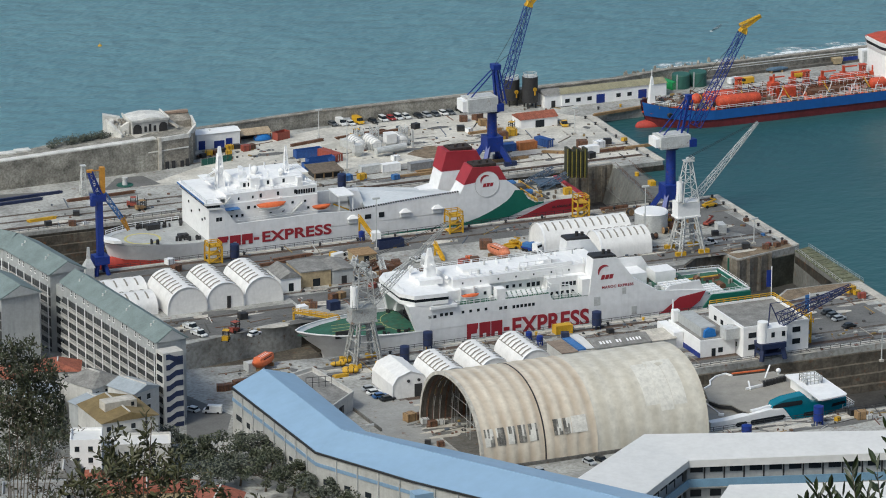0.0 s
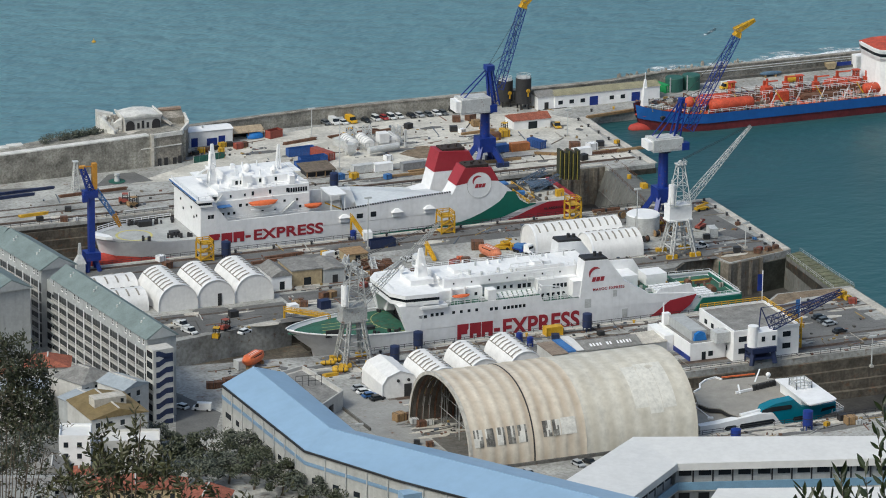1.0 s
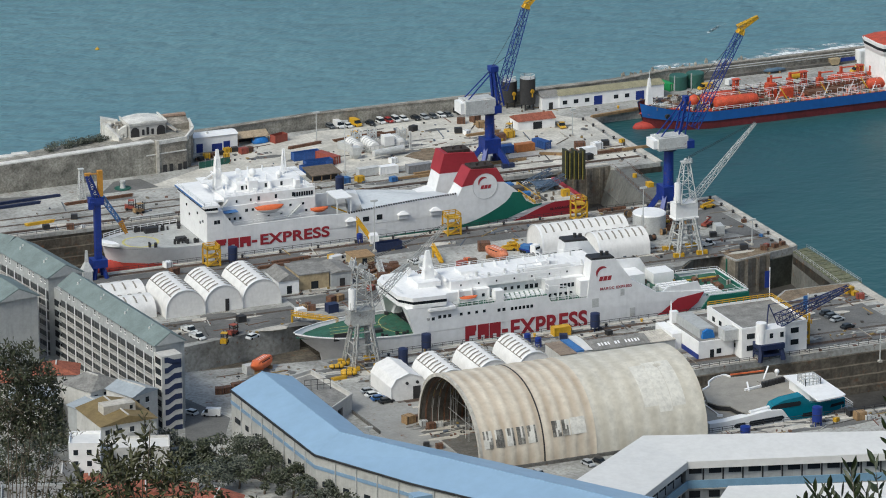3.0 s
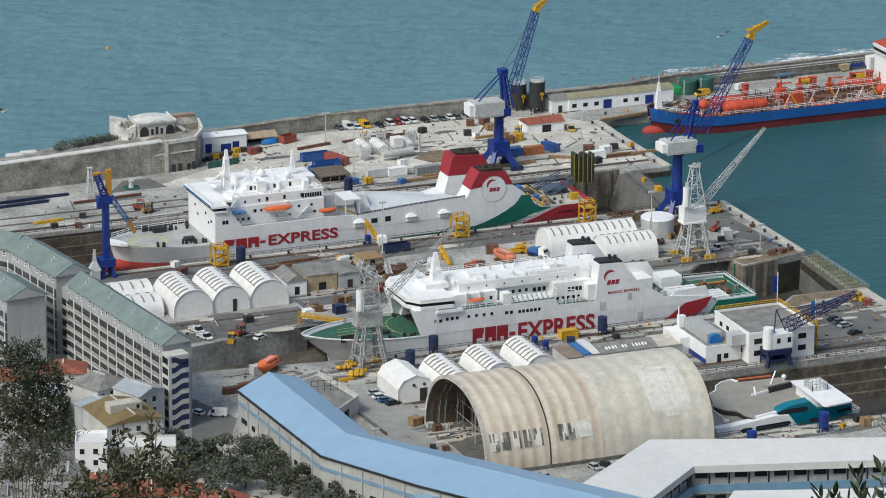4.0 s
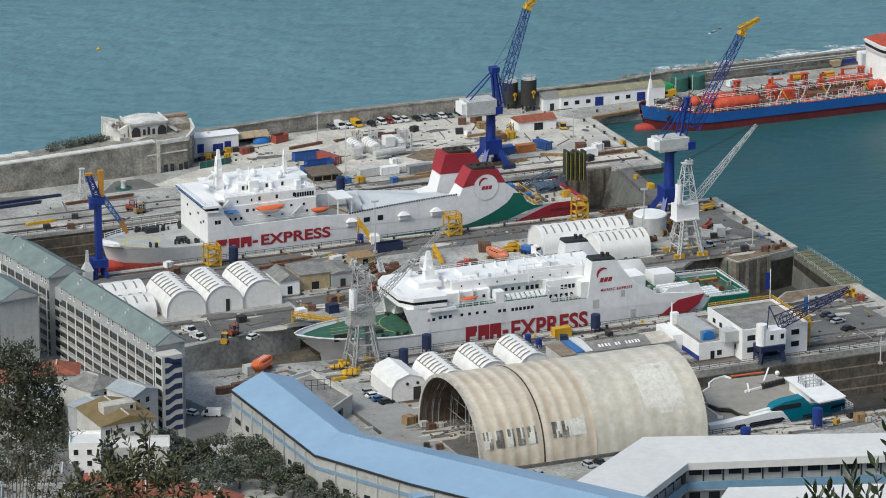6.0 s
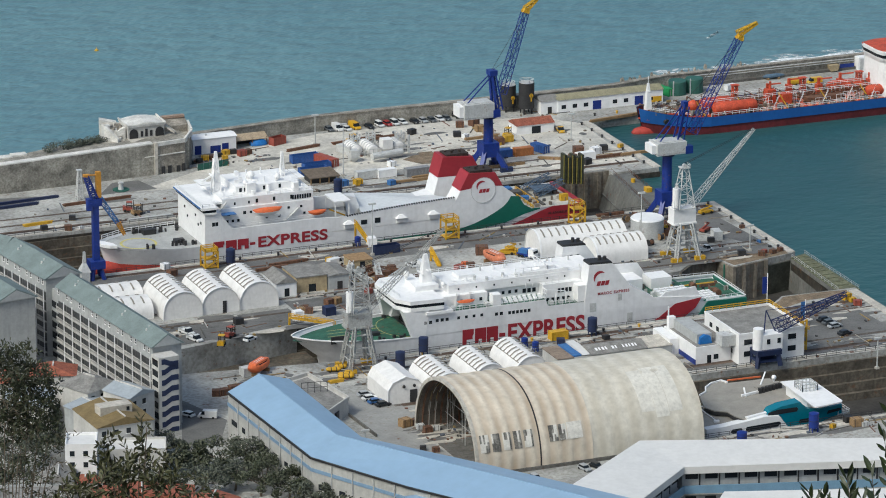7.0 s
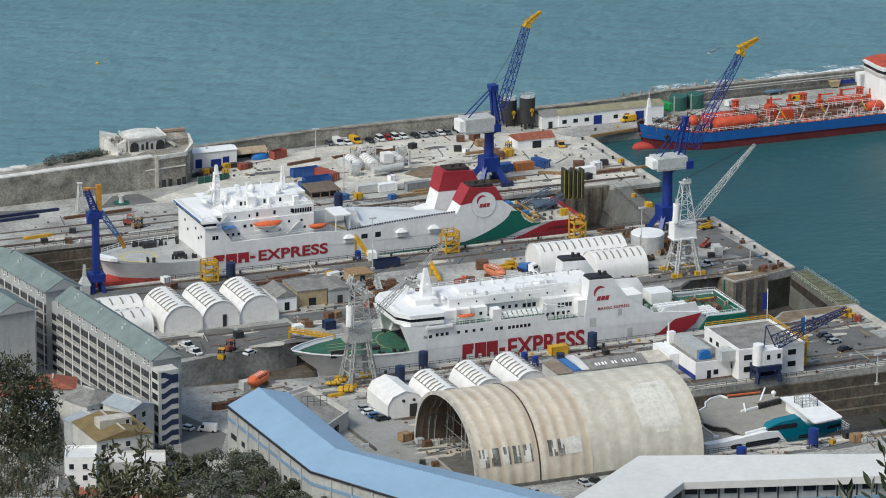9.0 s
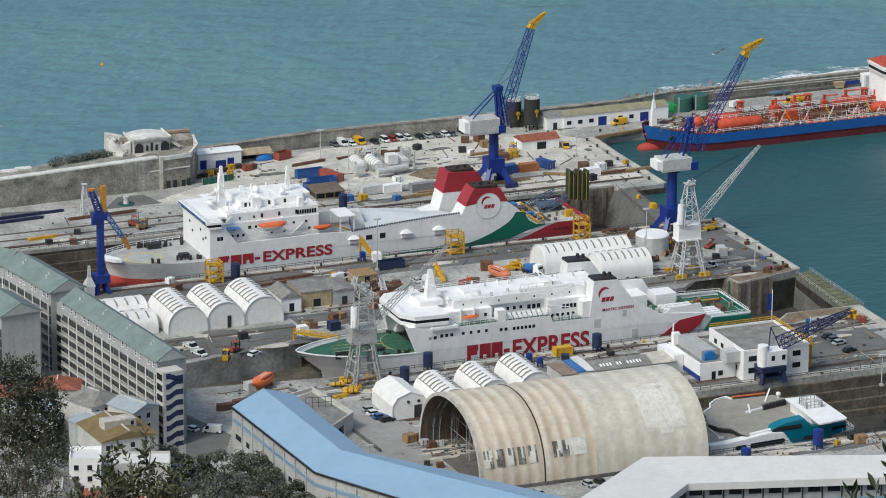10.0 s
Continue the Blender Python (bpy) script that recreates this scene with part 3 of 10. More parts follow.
# ---- breakwater, mole and fort ----
def build_mole():
    wall_l = [(-700, 84), (-101.6, 108.9), (-49, 111.3), (-38, 114), (-38, 124), (-60, 128), (-101, 117.5), (-700, 92)]
    setting("wall_west", M().prism(wall_l, -6, [8.0, 12.0, 13.0, 13.0, 12.8, 12.2, 11.8, 7.8]), SEAWALL, "high dark weathered stone sea wall with a walkway on top", "sea wall")
    setting("trim", M().bar((-700, 85.4, 8.15), (-101.6, 110.4, 12.15), 2.8, 0.4).bar((-101.6, 110.4, 12.15), (-51, 112.8, 13.15), 2.8, 0.4), LIME,
            "limewashed coping along the sea wall", "parapet")
    m = M()
    rng = random.Random(3)
    for k in range(60):
        x = -330 + k * 5
        zt = 12.2 + (x + 60) * 0.0065
        yo = np.interp(x, (-330, -101, -60), (106.5, 116.5, 124)) - rng.uniform(0, 0.8)
        m.box(x, x + 4.9, yo, yo + 3, 5, zt + rng.uniform(-.9, .5)) if x < -64 else None
    setting("outer_parapet", m, LIME, "broken outer parapet of the sea wall", "parapet")
    setting("wall_north", M().prism([(-38, 134), (14, 140.2), (90, 138.5), (122, 139.6), (142, 143.6), (330, 145.6), (330, 148.6), (142, 146.6), (120, 142.6), (14, 143.4), (-38, 137.6)], -6, 7.4), SEAWALL, "stained stone breakwater wall behind the car park", "sea wall")
    setting("coping", M().prism([(-38, 133.8), (14, 140.0), (90, 138.3), (122, 139.4), (142, 143.4), (330, 145.4), (330, 146.4), (142, 144.4), (121, 140.4), (14, 141.0), (-38, 135.0)], 7.4, 7.75), STONE, "pale worn coping on the breakwater", "coping")
    m = M()
    for k in range(1100):
        x = rng.uniform(-320, 325)
        y = (np.interp(x, (152.6, 174.3, 199.0, 216.5, 228.4, 244.0), (168.4, 169.2, 171.2, 171.5, 173.2, 173.6)) - 2 - abs(rng.gauss(0, 3.0)) if 135 < x < 185 else 146.5 if x > -40 else 133) + abs(rng.gauss(0, 2.6))
        r = rng.uniform(0.3, 0.8) if 135 < x < 185 else rng.uniform(0.6, 1.7)
        m.loft([[(x + r * c * math.cos(q + rng.uniform(-.3, .3)), y + r * c * math.sin(q), zz) for q in (0, 1.2, 2.5, 3.8, 5.0)] for c, zz in ((1, -1.5), (0.9, 0.4 + r * 0.5), (0.4, 1.0 + r * 0.8))])
    tagged(part("rocks", m, STONE), "rough rock armour along the outer breakwater", "rocks", kind="stuff")
    setting("wall_pipes", M().cyl((152, 143.2, 6.7), (320, 145.0, 6.7), 0.16, n=8).cyl((156, 143.2, 5.9), (320, 145.0, 5.9), 0.12, n=8), GREYW, "pale pipelines fixed along the breakwater wall", "pipe")
    setting("wall_ledge", M().prism([(150, 142.2), (320, 144.2), (320, 145.6), (150, 143.7)], 3, 3.9), CONC2, "dark concrete ledge below the breakwater wall", "ledge")
    def shore(x):
        return float(np.interp(x, (152.6, 174.3, 199.0, 216.5, 228.4, 244.0), (168.4, 169.2, 171.2, 171.5, 173.2, 173.6)))
    for mt, a, b, z, lb in ((SURF1, -4.5, 2.8, 0.16, "white surf breaking on the breakwater"), (SURF2, -3.0, 9.0, 0.08, "thin broken foam drifting off the breakwater")):
        m = M()
        xs = [150 + 3 * k for k in range(61)]
        for x in xs:
            w = 0.6 + 0.5 * math.sin(x * 0.21) * math.sin(x * 0.083 + 1)
            m.v += [(x, shore(x) + a, z), (x, shore(x) + a + (b - a) * (0.35 + 0.65 * w), z)]
        m.f = [(2 * k, 2 * k + 2, 2 * k + 3, 2 * k + 1) for k in range(60)]
        tagged(part("surf", m, mt), lb, "surf", kind="stuff")


build_mole()


# ---- ships ----
def hull_mesh(st, cy, zk, keel=True):
    """Stations: x, half-beam at the top, at the waterline and at the keel, height of the top, rake of the stem."""
    m = M()
    rings = []
    for x, ht, hw, hk, zt, rk in st:
        zs = [(ht, zt, 0), (ht * 0.6 + hw * 0.4, zt * 0.45, rk * 0.4), (hw, -1.0, rk), (hk, zk + 1.5, rk * 1.2), (0.0, zk, rk * 1.25)]
        rings.append([(x + r, cy - h, z) for h, z, r in zs] + [(x + r, cy + h, z) for h, z, r in zs[-2::-1]])
    m.loft(rings, closed=False, caps=False)
    n = len(rings[0])
    m.f.append(tuple(range((len(rings) - 1) * n, len(rings) * n)))
    return m


def deck_mesh(st, cy, drop, x0, x1, inset=0.25):
    m = M()
    s = [q for q in st if x0 <= q[0] <= x1]
    poly = [(q[0] + 0.3, cy - max(0.05, q[1] - inset)) for q in s] + [(q[0] + 0.3, cy + max(0.05, q[1] - inset)) for q in s[::-1]]
    m.prism(poly, s[0][4] - drop - 0.2, s[0][4] - drop)
    return m


def lifeboat(parent, x, y, z, length, name="lifeboat", label="orange enclosed lifeboat in davits"):
    m = M()
    rings = []
    for k in range(9):
        u = k / 8 * 2 - 1
        w = max(0.05, (1 - abs(u) ** 3)) * length * 0.14
        rings.append([(x + u * length / 2, y + w * math.cos(q), z + length * (0.02 + 0.10 * abs(u) ** 3) + w * 0.95 * math.sin(q)) for q in [i * 6.2832 / 10 for i in range(10)]])
    b = part(name, m.loft(rings), ORNG, parent, label, smooth=True)
    low = [[(p[0], y + (p[1] - y) * 1.03, min(p[2], z + length * 0.03) - 0.03) for p in r] for r in rings]
    part("lower_hull", M().loft(low), WHITE if name == "lifeboat" else ORNG, b, smooth=True)
    part("keel", M().bar((x - length * 0.42, y, z - length * 0.14), (x + length * 0.42, y, z - length * 0.14), length * 0.05), WHITE, b)
    return b


def davit(parent, x, y, z):
    part("davit", M().bar((x, y + 2.4, z - 2), (x, y + 2.2, z + 2.2), 0.35).bar((x, y + 2.2, z + 2.2), (x, y - 0.2, z + 2.6), 0.3), WHITE, parent)


def windows_row(parent, x0, x1, n, y, z, w=0.9, h=0.9, name="window", depth=0.06):
    ob = part(name, M().box(x0 - w / 2, x0 + w / 2, y - depth, y + depth, z - h / 2, z + h / 2), GLASS, parent)
    repeats(name, ob, [((x1 - x0) * k / max(1, n - 1), 0, 0) for k in range(1, n)])


def mast(parent, x, y, z, h, r=0.8):
    p = part("mast", M().loft([[(x + r * k * a, y + r * k * b, zz) for a, b in ((-1, -1), (1.3, -1), (1.3, 1), (-1, 1))] for k, zz in ((1, z), (0.75, z + h * 0.45), (0.3, z + h))]), WHITE, parent)
    part("yard", M().bar((x, y - 3, z + h * 0.55), (x, y + 3, z + h * 0.55), 0.3).bar((x - 0.4, y - 1.6, z + h * 0.8), (x - 0.4, y + 1.6, z + h * 0.8), 0.2).box(x - 1.6, x - 1.2, y - 1.8, y + 1.8, z + h * 0.42, z + h * 0.46), WHITE, p)


def dome(parent, x, y, z, r, name="radome"):
    m = M()
    m.loft([[(x + r * math.cos(t) * math.cos(q), y + r * math.cos(t) * math.sin(q), z + r + r * math.sin(t)) for q in [i * 6.2832 / 12 for i in range(12)]] for t in (-1.4, -0.9, -0.4, 0.1, 0.6, 1.1, 1.5)])
    m.cyl((x, y, z - 0.4), (x, y, z + r * 0.4), r * 0.4, n=8)
    part(name, m, WHITE, parent, smooth=True)


def dolphin_badge(parent, at, s):
    """The company mark as plain shapes: a curved leaping stroke over a slanted bar."""
    x, y, z = at
    m = M()
    rings = []
    for k in range(13):
        q = math.radians(200 - k * 12)
        w = 0.16 * s * math.sin(math.pi * (k + 0.6) / 13.2) + 0.01
        c = Vector((x + s * 0.5 + math.cos(q) * s * 0.75, y, z + s * 0.25 + math.sin(q) * s * 0.75))
        n = Vector((math.cos(q), 0, math.sin(q)))
        rings.append([c - n * w, c + n * w, c + n * w - Vector((0, 0.05, 0)), c - n * w - Vector((0, 0.05, 0))])
    m.loft(rings)
    part("emblem", m, RED, parent, "red leaping company emblem")
    m = M()
    for k in range(3):
        a = x + k * s * 0.5
        m.side([(a, z - s * 0.55), (a + s * 0.42, z - s * 0.55), (a + s * 0.56, z - s * 0.05), (a + s * 0.14, z - s * 0.05)], y - 0.05, y)
    part("emblem_bar", m, RED, parent, "slanted red company mark blocks")


def brand_blocks(parent, xs, w, z0, z1, y):
    """Three plain upright blocks where the company's initials stand, and the dash."""
    for i, x in enumerate(xs):
        h = z1 - z0
        m = M().side([(x, z0), (x + w * 0.32, z0), (x + w * 0.32, z0 + h * 0.36), (x + w * 0.62, z0 + h * 0.36), (x + w * 0.62, z0), (x + w, z0), (x + w, z1), (x, z1)] if i else
                     [(x, z0), (x + w * 0.36, z0), (x + w * 0.36, z0 + h * 0.4), (x + w * 0.9, z0 + h * 0.4), (x + w * 0.9, z0 + h * 0.6), (x + w, z0 + h * 0.7), (x + w, z1), (x, z1)], y - 0.05, y + 0.02)
        part("brand_block", m, RED, parent, "plain dark red block of the company mark")


def ferry_near():
    cy, ys = -61.0, -72.5
    t = thing("ferry", (0, cy, -8), "white ferry with green foredeck, red stripe and open bow door", "ferry")
    st = [(-69.5, 0.5, 0.2, 0.1, 5.6, 7.5), (-68, 2.2, 0.6, 0.3, 5.5, 6), (-65, 4.6, 1.8, 0.8, 5.3, 4.5), (-60, 7.2, 3.8, 2, 5.1, 3), (-52, 9.8, 7.4, 5, 4.9, 1), (-44, 11.1, 9.8, 8.5, 4.8, 0),
          (-36, 11.5, 11.3, 10.5, 4.8, 0), (-20, 11.5, 11.5, 11, 4.8, 0), (15, 11.5, 11.5, 11, 4.8, 0), (36, 11.5, 11.4, 10, 4.8, 0), (51, 11.5, 10.8, 8, 4.6, 0), (60, 11.3, 8.5, 4, 4.3, 0), (65.8, 10.8, 6.5, 2.5, 4.2, -2)]
    part("hull", hull_mesh(st, cy, -8), HULLW, t, "white steel hull", smooth=True)
    part("foredeck", deck_mesh(st, cy, 1.3, -70, -36, 0.9), DECKG, t, "worn green foredeck with yellow lane lines")
    m = M()
    for k, yy in enumerate((-64.5, -62.0, -59.5, -57)):
        m.box(-60 + k * 0.8, -43, yy - 0.14, yy + 0.14, 4.3, 4.325)
    for k in range(14):
        q = 1.6 + k * 0.22
        m.bar((-36.5 + 7 * math.cos(q), cy + 9 * math.sin(q), 4.315), (-36.5 + 7 * math.cos(q + 0.22), cy + 9 * math.sin(q + 0.22), 4.315), 0.25, 0.02)
    part("lane_marking", m, mat("worn_lane_paint", (0.42, 0.42, 0.17), 0.8, var=0.4, size=1), t)
    m = M()
    rng = random.Random(8)
    for k in range(16):
        x, y = rng.uniform(-47, -37), rng.choice((-70.3, -69.2, -52.2, -51.6))
        m.cyl((x, y, 4.2), (x, y, 5.1), rng.uniform(0.25, 0.6), n=8)
    m.box(-49, -45, -66, -64, 4.2, 5.2).box(-60.5, -56.5, -68.2, -67.8, 4.2, 6.3)
    part("winch", m, DARK, t, "dark mooring winches and bollards")
    # bulwark rim
    m = M()
    for sgn in (-1, 1):
        for a, b in zip(st[:7], st[1:7]):
            m.bar((a[0], cy + sgn * a[1], a[4]), (b[0], cy + sgn * b[1], b[4]), 0.35, 0.3)
    part("bulwark_rim", m, WHITE, t)
    # side casing up to the open deck, with the bow opening
    up = M()
    up.side([(-36.5, 4.7), (15.5, 4.7), (15.5, 8.8), (3.4, 9.0), (2.6, 11.0), (-27, 11.0), (-28.5, 11.6), (-34.2, 11.6)], ys, ys + 3.2)
    up.side([(-36.5, 4.7), (15.5, 4.7), (15.5, 8.8), (3.4, 9.0), (2.6, 11.0), (-27, 11.0), (-28.5, 11.6), (-34.2, 11.6)], -52.7, -49.5)
    up.box(-28, 15, -69.3, -52.7, 4.7, 11.0)
    part("side_casing", up, HULLW, t, "white upper hull side")
    for ya in (ys, -49.9):
        part("aft_casing", M().side([(15.4, 4.7), (51, 4.6), (51, 6.2), (36, 7.7), (15.4, 8.7)], ya, ya + 0.4), HULLW, t)
    part("open_deck", M().box(-27, 2.5, -72.3, -66.5, 11.0, 11.07).box(3.5, 15, -72.3, -69.2, 8.96, 9.05).box(15, 51, -72.0, -50, 5.6, 5.8).box(50, 65.2, -71.6, -50.4, 3.2, 3.4), DECKG, t, "green painted open decks")
    for y0, y1, yi in ((ys, ys + 4.2, ys + 1.4), (-49.5, -53.7, -50.9)):
        e = -0.06 if y0 < cy else 0.06
        y0 += e
        part("bow_door_frame", M().add([(-38, y0, 4.7), (-34, y0, 4.7), (-34, yi, 4.7), (-38, yi, 4.7), (-40.5, y0, 12.35), (-33, y0, 12.35), (-33, y1, 12.35), (-40.5, y1, 12.35)], [(0, 1, 2, 3), (4, 5, 6, 7), (0, 1, 5, 4), (1, 2, 6, 5), (2, 3, 7, 6), (3, 0, 4, 7)]), WHITE, t, "white slanted frame beside the open bow")
    part("bow_opening", M().box(-33.8, -33.4, -70, -52, 3.5, 11.6), DARK, t, "dark open car deck entrance")
    # bridge
    br = [(-41.5, -53.5), (-41.5, -68.5), (-38.5, -72.6), (-28.5, -73.2), (-28.5, -48.8), (-38.5, -49.4)]
    part("bridge_front", M().prism([(x * 0.98 + (-0.8), y) for x, y in br], 12.3, 13.3), WHITE, t)
    part("bridge_window_band", M().prism([(x + (0.35 if x < -30 else 0), y + (0.3 if y < cy else -0.3)) for x, y in br], 13.3, 14.3), GLASS, t, "dark continuous bridge windows")
    part("bridge_roof", M().prism([(x - 0.2, y * 1.0 + (-0.1 if y < cy else 0.1)) for x, y in br], 14.3, 15.4), WHITE, t)
    part("bridge_wing_deck", M().box(-34, -26, -73.4, -48.6, 11.0, 11.8), WHITE, t)
    mast(t, -29.5, cy, 15.4, 9.5, 1.5)
    part("monkey_deck", M().box(-34, -27, -65, -57, 15.4, 16.9), WHITE, t)
    part("monkey_rail", M().rail([(-40, -68, 15.4), (-40, -54, 15.4), (-27, -52, 15.4)], 1.0, 2, 0.1), WHITE, t)
    dome(t, -34, -58, 17.6, 1.0)
    dome(t, -26, -66, 16.5, 0.7)
    # deckhouse
    part("deckhouse", M().box(-28.4, -14, -69.4, -52.6, 11.0, 14.4).box(-14, 3, -66.6, -52.6, 11.0, 14.4).box(3, 15, -69.4, -52.6, 8.6, 14.4), WHITE, t, "white passenger deckhouse")
    part("upper_deckhouse", M().box(-25, 21, -67.5, -54.5, 14.4, 16.9), WHITE, t, "white flat-roofed upper deckhouse")
    for x in range(-22, 20, 3):
        part("roof_panel", M().box(x, x + 2.7, -66.5, -55.5, 16.9, 16.96), WHITE, t)
    part("roof_rail", M().rail([(-25, -67.3, 16.9), (20, -67.3, 16.9)], 1.0, 2.2, 0.09).rail([(-25, -54.7, 16.9), (20, -54.7, 16.9)], 1.0, 2.2, 0.09).rail([(-27, -72.3, 11.05), (2.5, -72.3, 11.05)], 1.1, 2.0, 0.08).rail([(3.5, -72.3, 9.0), (14.5, -72.3, 8.9)], 1.1, 2.0, 0.08), WHITE, t)
    part("roof_pipework", M().rail([(-4, -66, 16.9), (6, -66, 16.9), (6, -56, 16.9)], 2.0, 2.5, 0.18).rail([(-2, -69, 14.4), (8, -69, 14.4)], 2.2, 2.0, 0.2), WHITE, t)
    gd = random.Random(23)
    for k in range(26):
        x, y = gd.uniform(-23, 19), gd.choice((-66.4, -65.2, -58, -56.5))
        part("roof_ventilator", M().cyl((x, y, 16.9), (x, y, 16.9 + gd.uniform(0.6, 1.5)), gd.uniform(0.22, 0.45), n=8), WHITE if k % 3 else GREYW, t)
    for b in ((-2, 12, -66.8, -65.9, 16.96, 17.7), (4, 9, -64.5, -61, 16.96, 18.2), (-20, -15, -63, -58, 16.96, 17.9)):
        part("roof_duct", M().box(*b), WHITE, t)
    windows_row(t, -22, 16, 8, -67.55, 15.6, 0.4, 0.5)
    part("side_rail", M().rail([(-27, -72.4, 11.05), (2.5, -72.4, 11.05)], 1.1, 1.6, 0.07).rail([(15.6, ys + 0.1, 8.7), (36, ys + 0.1, 7.7)], 1.0, 1.8, 0.07), WHITE, t)
    part("stair_block", M().box(-13.5, -11, -72.4, -69.6, 11, 14.2).box(12.6, 15.4, -72.3, -69.4, 9, 13.8), WHITE, t)
    windows_row(t, -24, -17, 4, ys, 8.9, 0.8, 0.8)
    windows_row(t, -34, -32.5, 2, ys, 8.6)
    windows_row(t, -30.5, -27.5, 3, ys, 8.9)
    windows_row(t, -12.5, -11, 2, ys, 8.6)
    windows_row(t, -8.5, -2.5, 6, ys, 8.5, 0.8, 0.9)
    windows_row(t, -22, -16, 3, -69.45, 12.6, 0.8, 0.9)
    windows_row(t, -12, -4, 5, -66.65, 12.6, 0.8, 0.9)
    windows_row(t, -1.5, 1.5, 3, -66.65, 12.4, 1.0, 1.2)
    windows_row(t, 8, 11.5, 4, -69.45, 12.2, 0.8, 1.2)
    windows_row(t, 4.5, 11, 5, -69.45, 9.8, 0.8, 1.0)
    part("boat_frame", M().rail([(3, -72.0, 11.0), (3, -69.6, 11.0)], 2.6, 1.2, 0.2).bar((3, -72, 13.6), (9, -71.6, 12.6), 0.25).bar((9, -72, 9), (9, -71.6, 12.6), 0.22).bar((6, -72, 9), (6, -71.8, 13.0), 0.22).bar((12, -72, 9), (9, -71.6, 12.6), 0.2), WHITE, t, "white tubular boat frame")
    for x, y, z in ((-26, -71.9, 11.05), (-15.6, -72, 11.05), (4.2, -71.8, 9.03), (7.2, -71.9, 9.03), (10.2, -71.8, 9.03)):
        part("deck_locker", M().box(x, x + 1.2, y, y + 1.2, z, z + 1.1), GREYW, t)
    m = M()
    ob = part("deck_seat", M().box(-11, -10, -71.5, -71.0, 11.05, 11.5).box(-11, -10, -71.0, -70.9, 11.05, 11.9), WHITE, t, "white deck seat")
    repeats("deck_seat", ob, [(k * 1.5 + 0.4 * j, j * 1.5, 0) for k in range(9) for j in range(3) if k or j])
    lifeboat(t, -21.5, -71.8, 12.9, 5.5)
    davit(t, -23.5, -72, 13.0)
    davit(t, -19.5, -72, 13.0)
    # funnels
    prof = [(14.6, 8.5), (16.0, 19.6), (23.2, 19.3), (28.5, 12.4), (36.5, 7.5), (36.5, 4.8), (14.6, 4.8)]
    for y0, y1 in ((ys - 0.05, ys + 4.6), (-54.1, -49.45)):
        part("funnel", M().side(prof, y0, y1), HULLW, t, "white raked funnel casing")
        part("funnel_top", M().side([(15.9, 19.6), (23.3, 19.3), (22.8, 20.0), (16.2, 20.2)], y0 + 0.2, y1 - 0.2).cyl((20, (y0 + y1) / 2, 19), (20, (y0 + y1) / 2, 21.3), 0.5).cyl((21.7, (y0 + y1) / 2, 19), (21.7, (y0 + y1) / 2, 21), 0.5), DARK, t, "sooty funnel top with exhausts")
    windows_row(t, 18.4, 20.6, 2, -54.12, 16.2, 1.1, 1.6)
    dolphin_badge(t, (18.2, ys - 0.06, 14.6), 2.6)
    lettering("name_lettering", "MAROC EXPRESS", 1.12, (18.6, ys - 0.10, 10.4), (90, 0, 0), RED, t, "dark red ship name lettering", 1.2)
    for x0, x1, z0, z1 in ((16.2, 18.2, 5.6, 8.2), (28, 29.6, 1.5, 4.0), (25, 26.2, 8.0, 10)):
        part("vent_grille", M().box(x0, x1, ys - 0.1, ys, z0, z1), GREYW, t)
    # livery
    part("livery_band", M().side([(27, -2.0), (33, -0.9), (38, 1.4), (43, 4.9), (51.4, 5.9), (49.5, 3.0), (46, 0.6), (41, -1.2), (35, -2.4)], ys - 0.05, ys + 0.02), RED, t, "dark red sweeping stripe")
    part("stern_band", M().side([(50.5, 0.5), (53.4, 4.4), (60, 4.15), (65.7, 4.0), (65.6, 0), (62, -1.5), (56, -2)], ys - 0.12, ys + 3), GREEN, t, "green stern side")
    part("stern_plate", M().box(65.5, 66.1, -71.6, -50.4, -1.5, 4.4), GREEN, t)
    part("stern_rail", M().rail([(53, ys + .4, 4.3), (65.4, -71.4, 4.3), (65.7, -51, 4.3), (53, -50, 4.3)], 1.1, 2.0, 0.09)
         .bar((53, ys + 0.3, 4.5), (65.6, -71.5, 4.35), 0.45, 0.4).bar((65.8, -71.5, 4.4), (65.8, -50.5, 4.4), 0.45, 0.4).bar((65.6, -50.5, 4.35), (53, -49.8, 4.5), 0.45, 0.4), WHITE, t)
    part("stern_wall", M().side([(36.4, 5.6), (50.8, 5.6), (50.8, 6.5), (49.5, 9.2), (40, 8.6)], ys + 0.3, ys + 0.7), HULLW, t)
    part("deck_box", M().box(31, 38.5, -60, -53, 5.8, 9.2).box(41, 47.5, -60.5, -54.5, 5.8, 9.0), WHITE, t, "white box-shaped vent houses")
    part("side_fin", M().side([(29, 9.0), (32, 12.2), (40, 11.8), (44, 5.8), (29, 5.8)], -53.2, -52.8), WHITE, t)
    m = M()
    ob = part("liferaft_canister", M().box(40, 41.4, -70.6, -69.4, 5.75, 7.1), WHITE, t, "white liferaft canister on the aft deck")
    repeats("liferaft_canister", ob, [((k % 11) * 1.65, (k // 11) * 1.9, 0 if k % 11 < 6 else -2.3) for k in range(1, 44)])
    m = M()
    ob = part("deck_bench", M().box(28, 29.4, -66.5, -65.4, 5.8, 6.9), GREYW, t)
    repeats("deck_bench", ob, [(k * 2.6, 0, 0) for k in range(1, 7)])
    m = M()
    rr = random.Random(14)
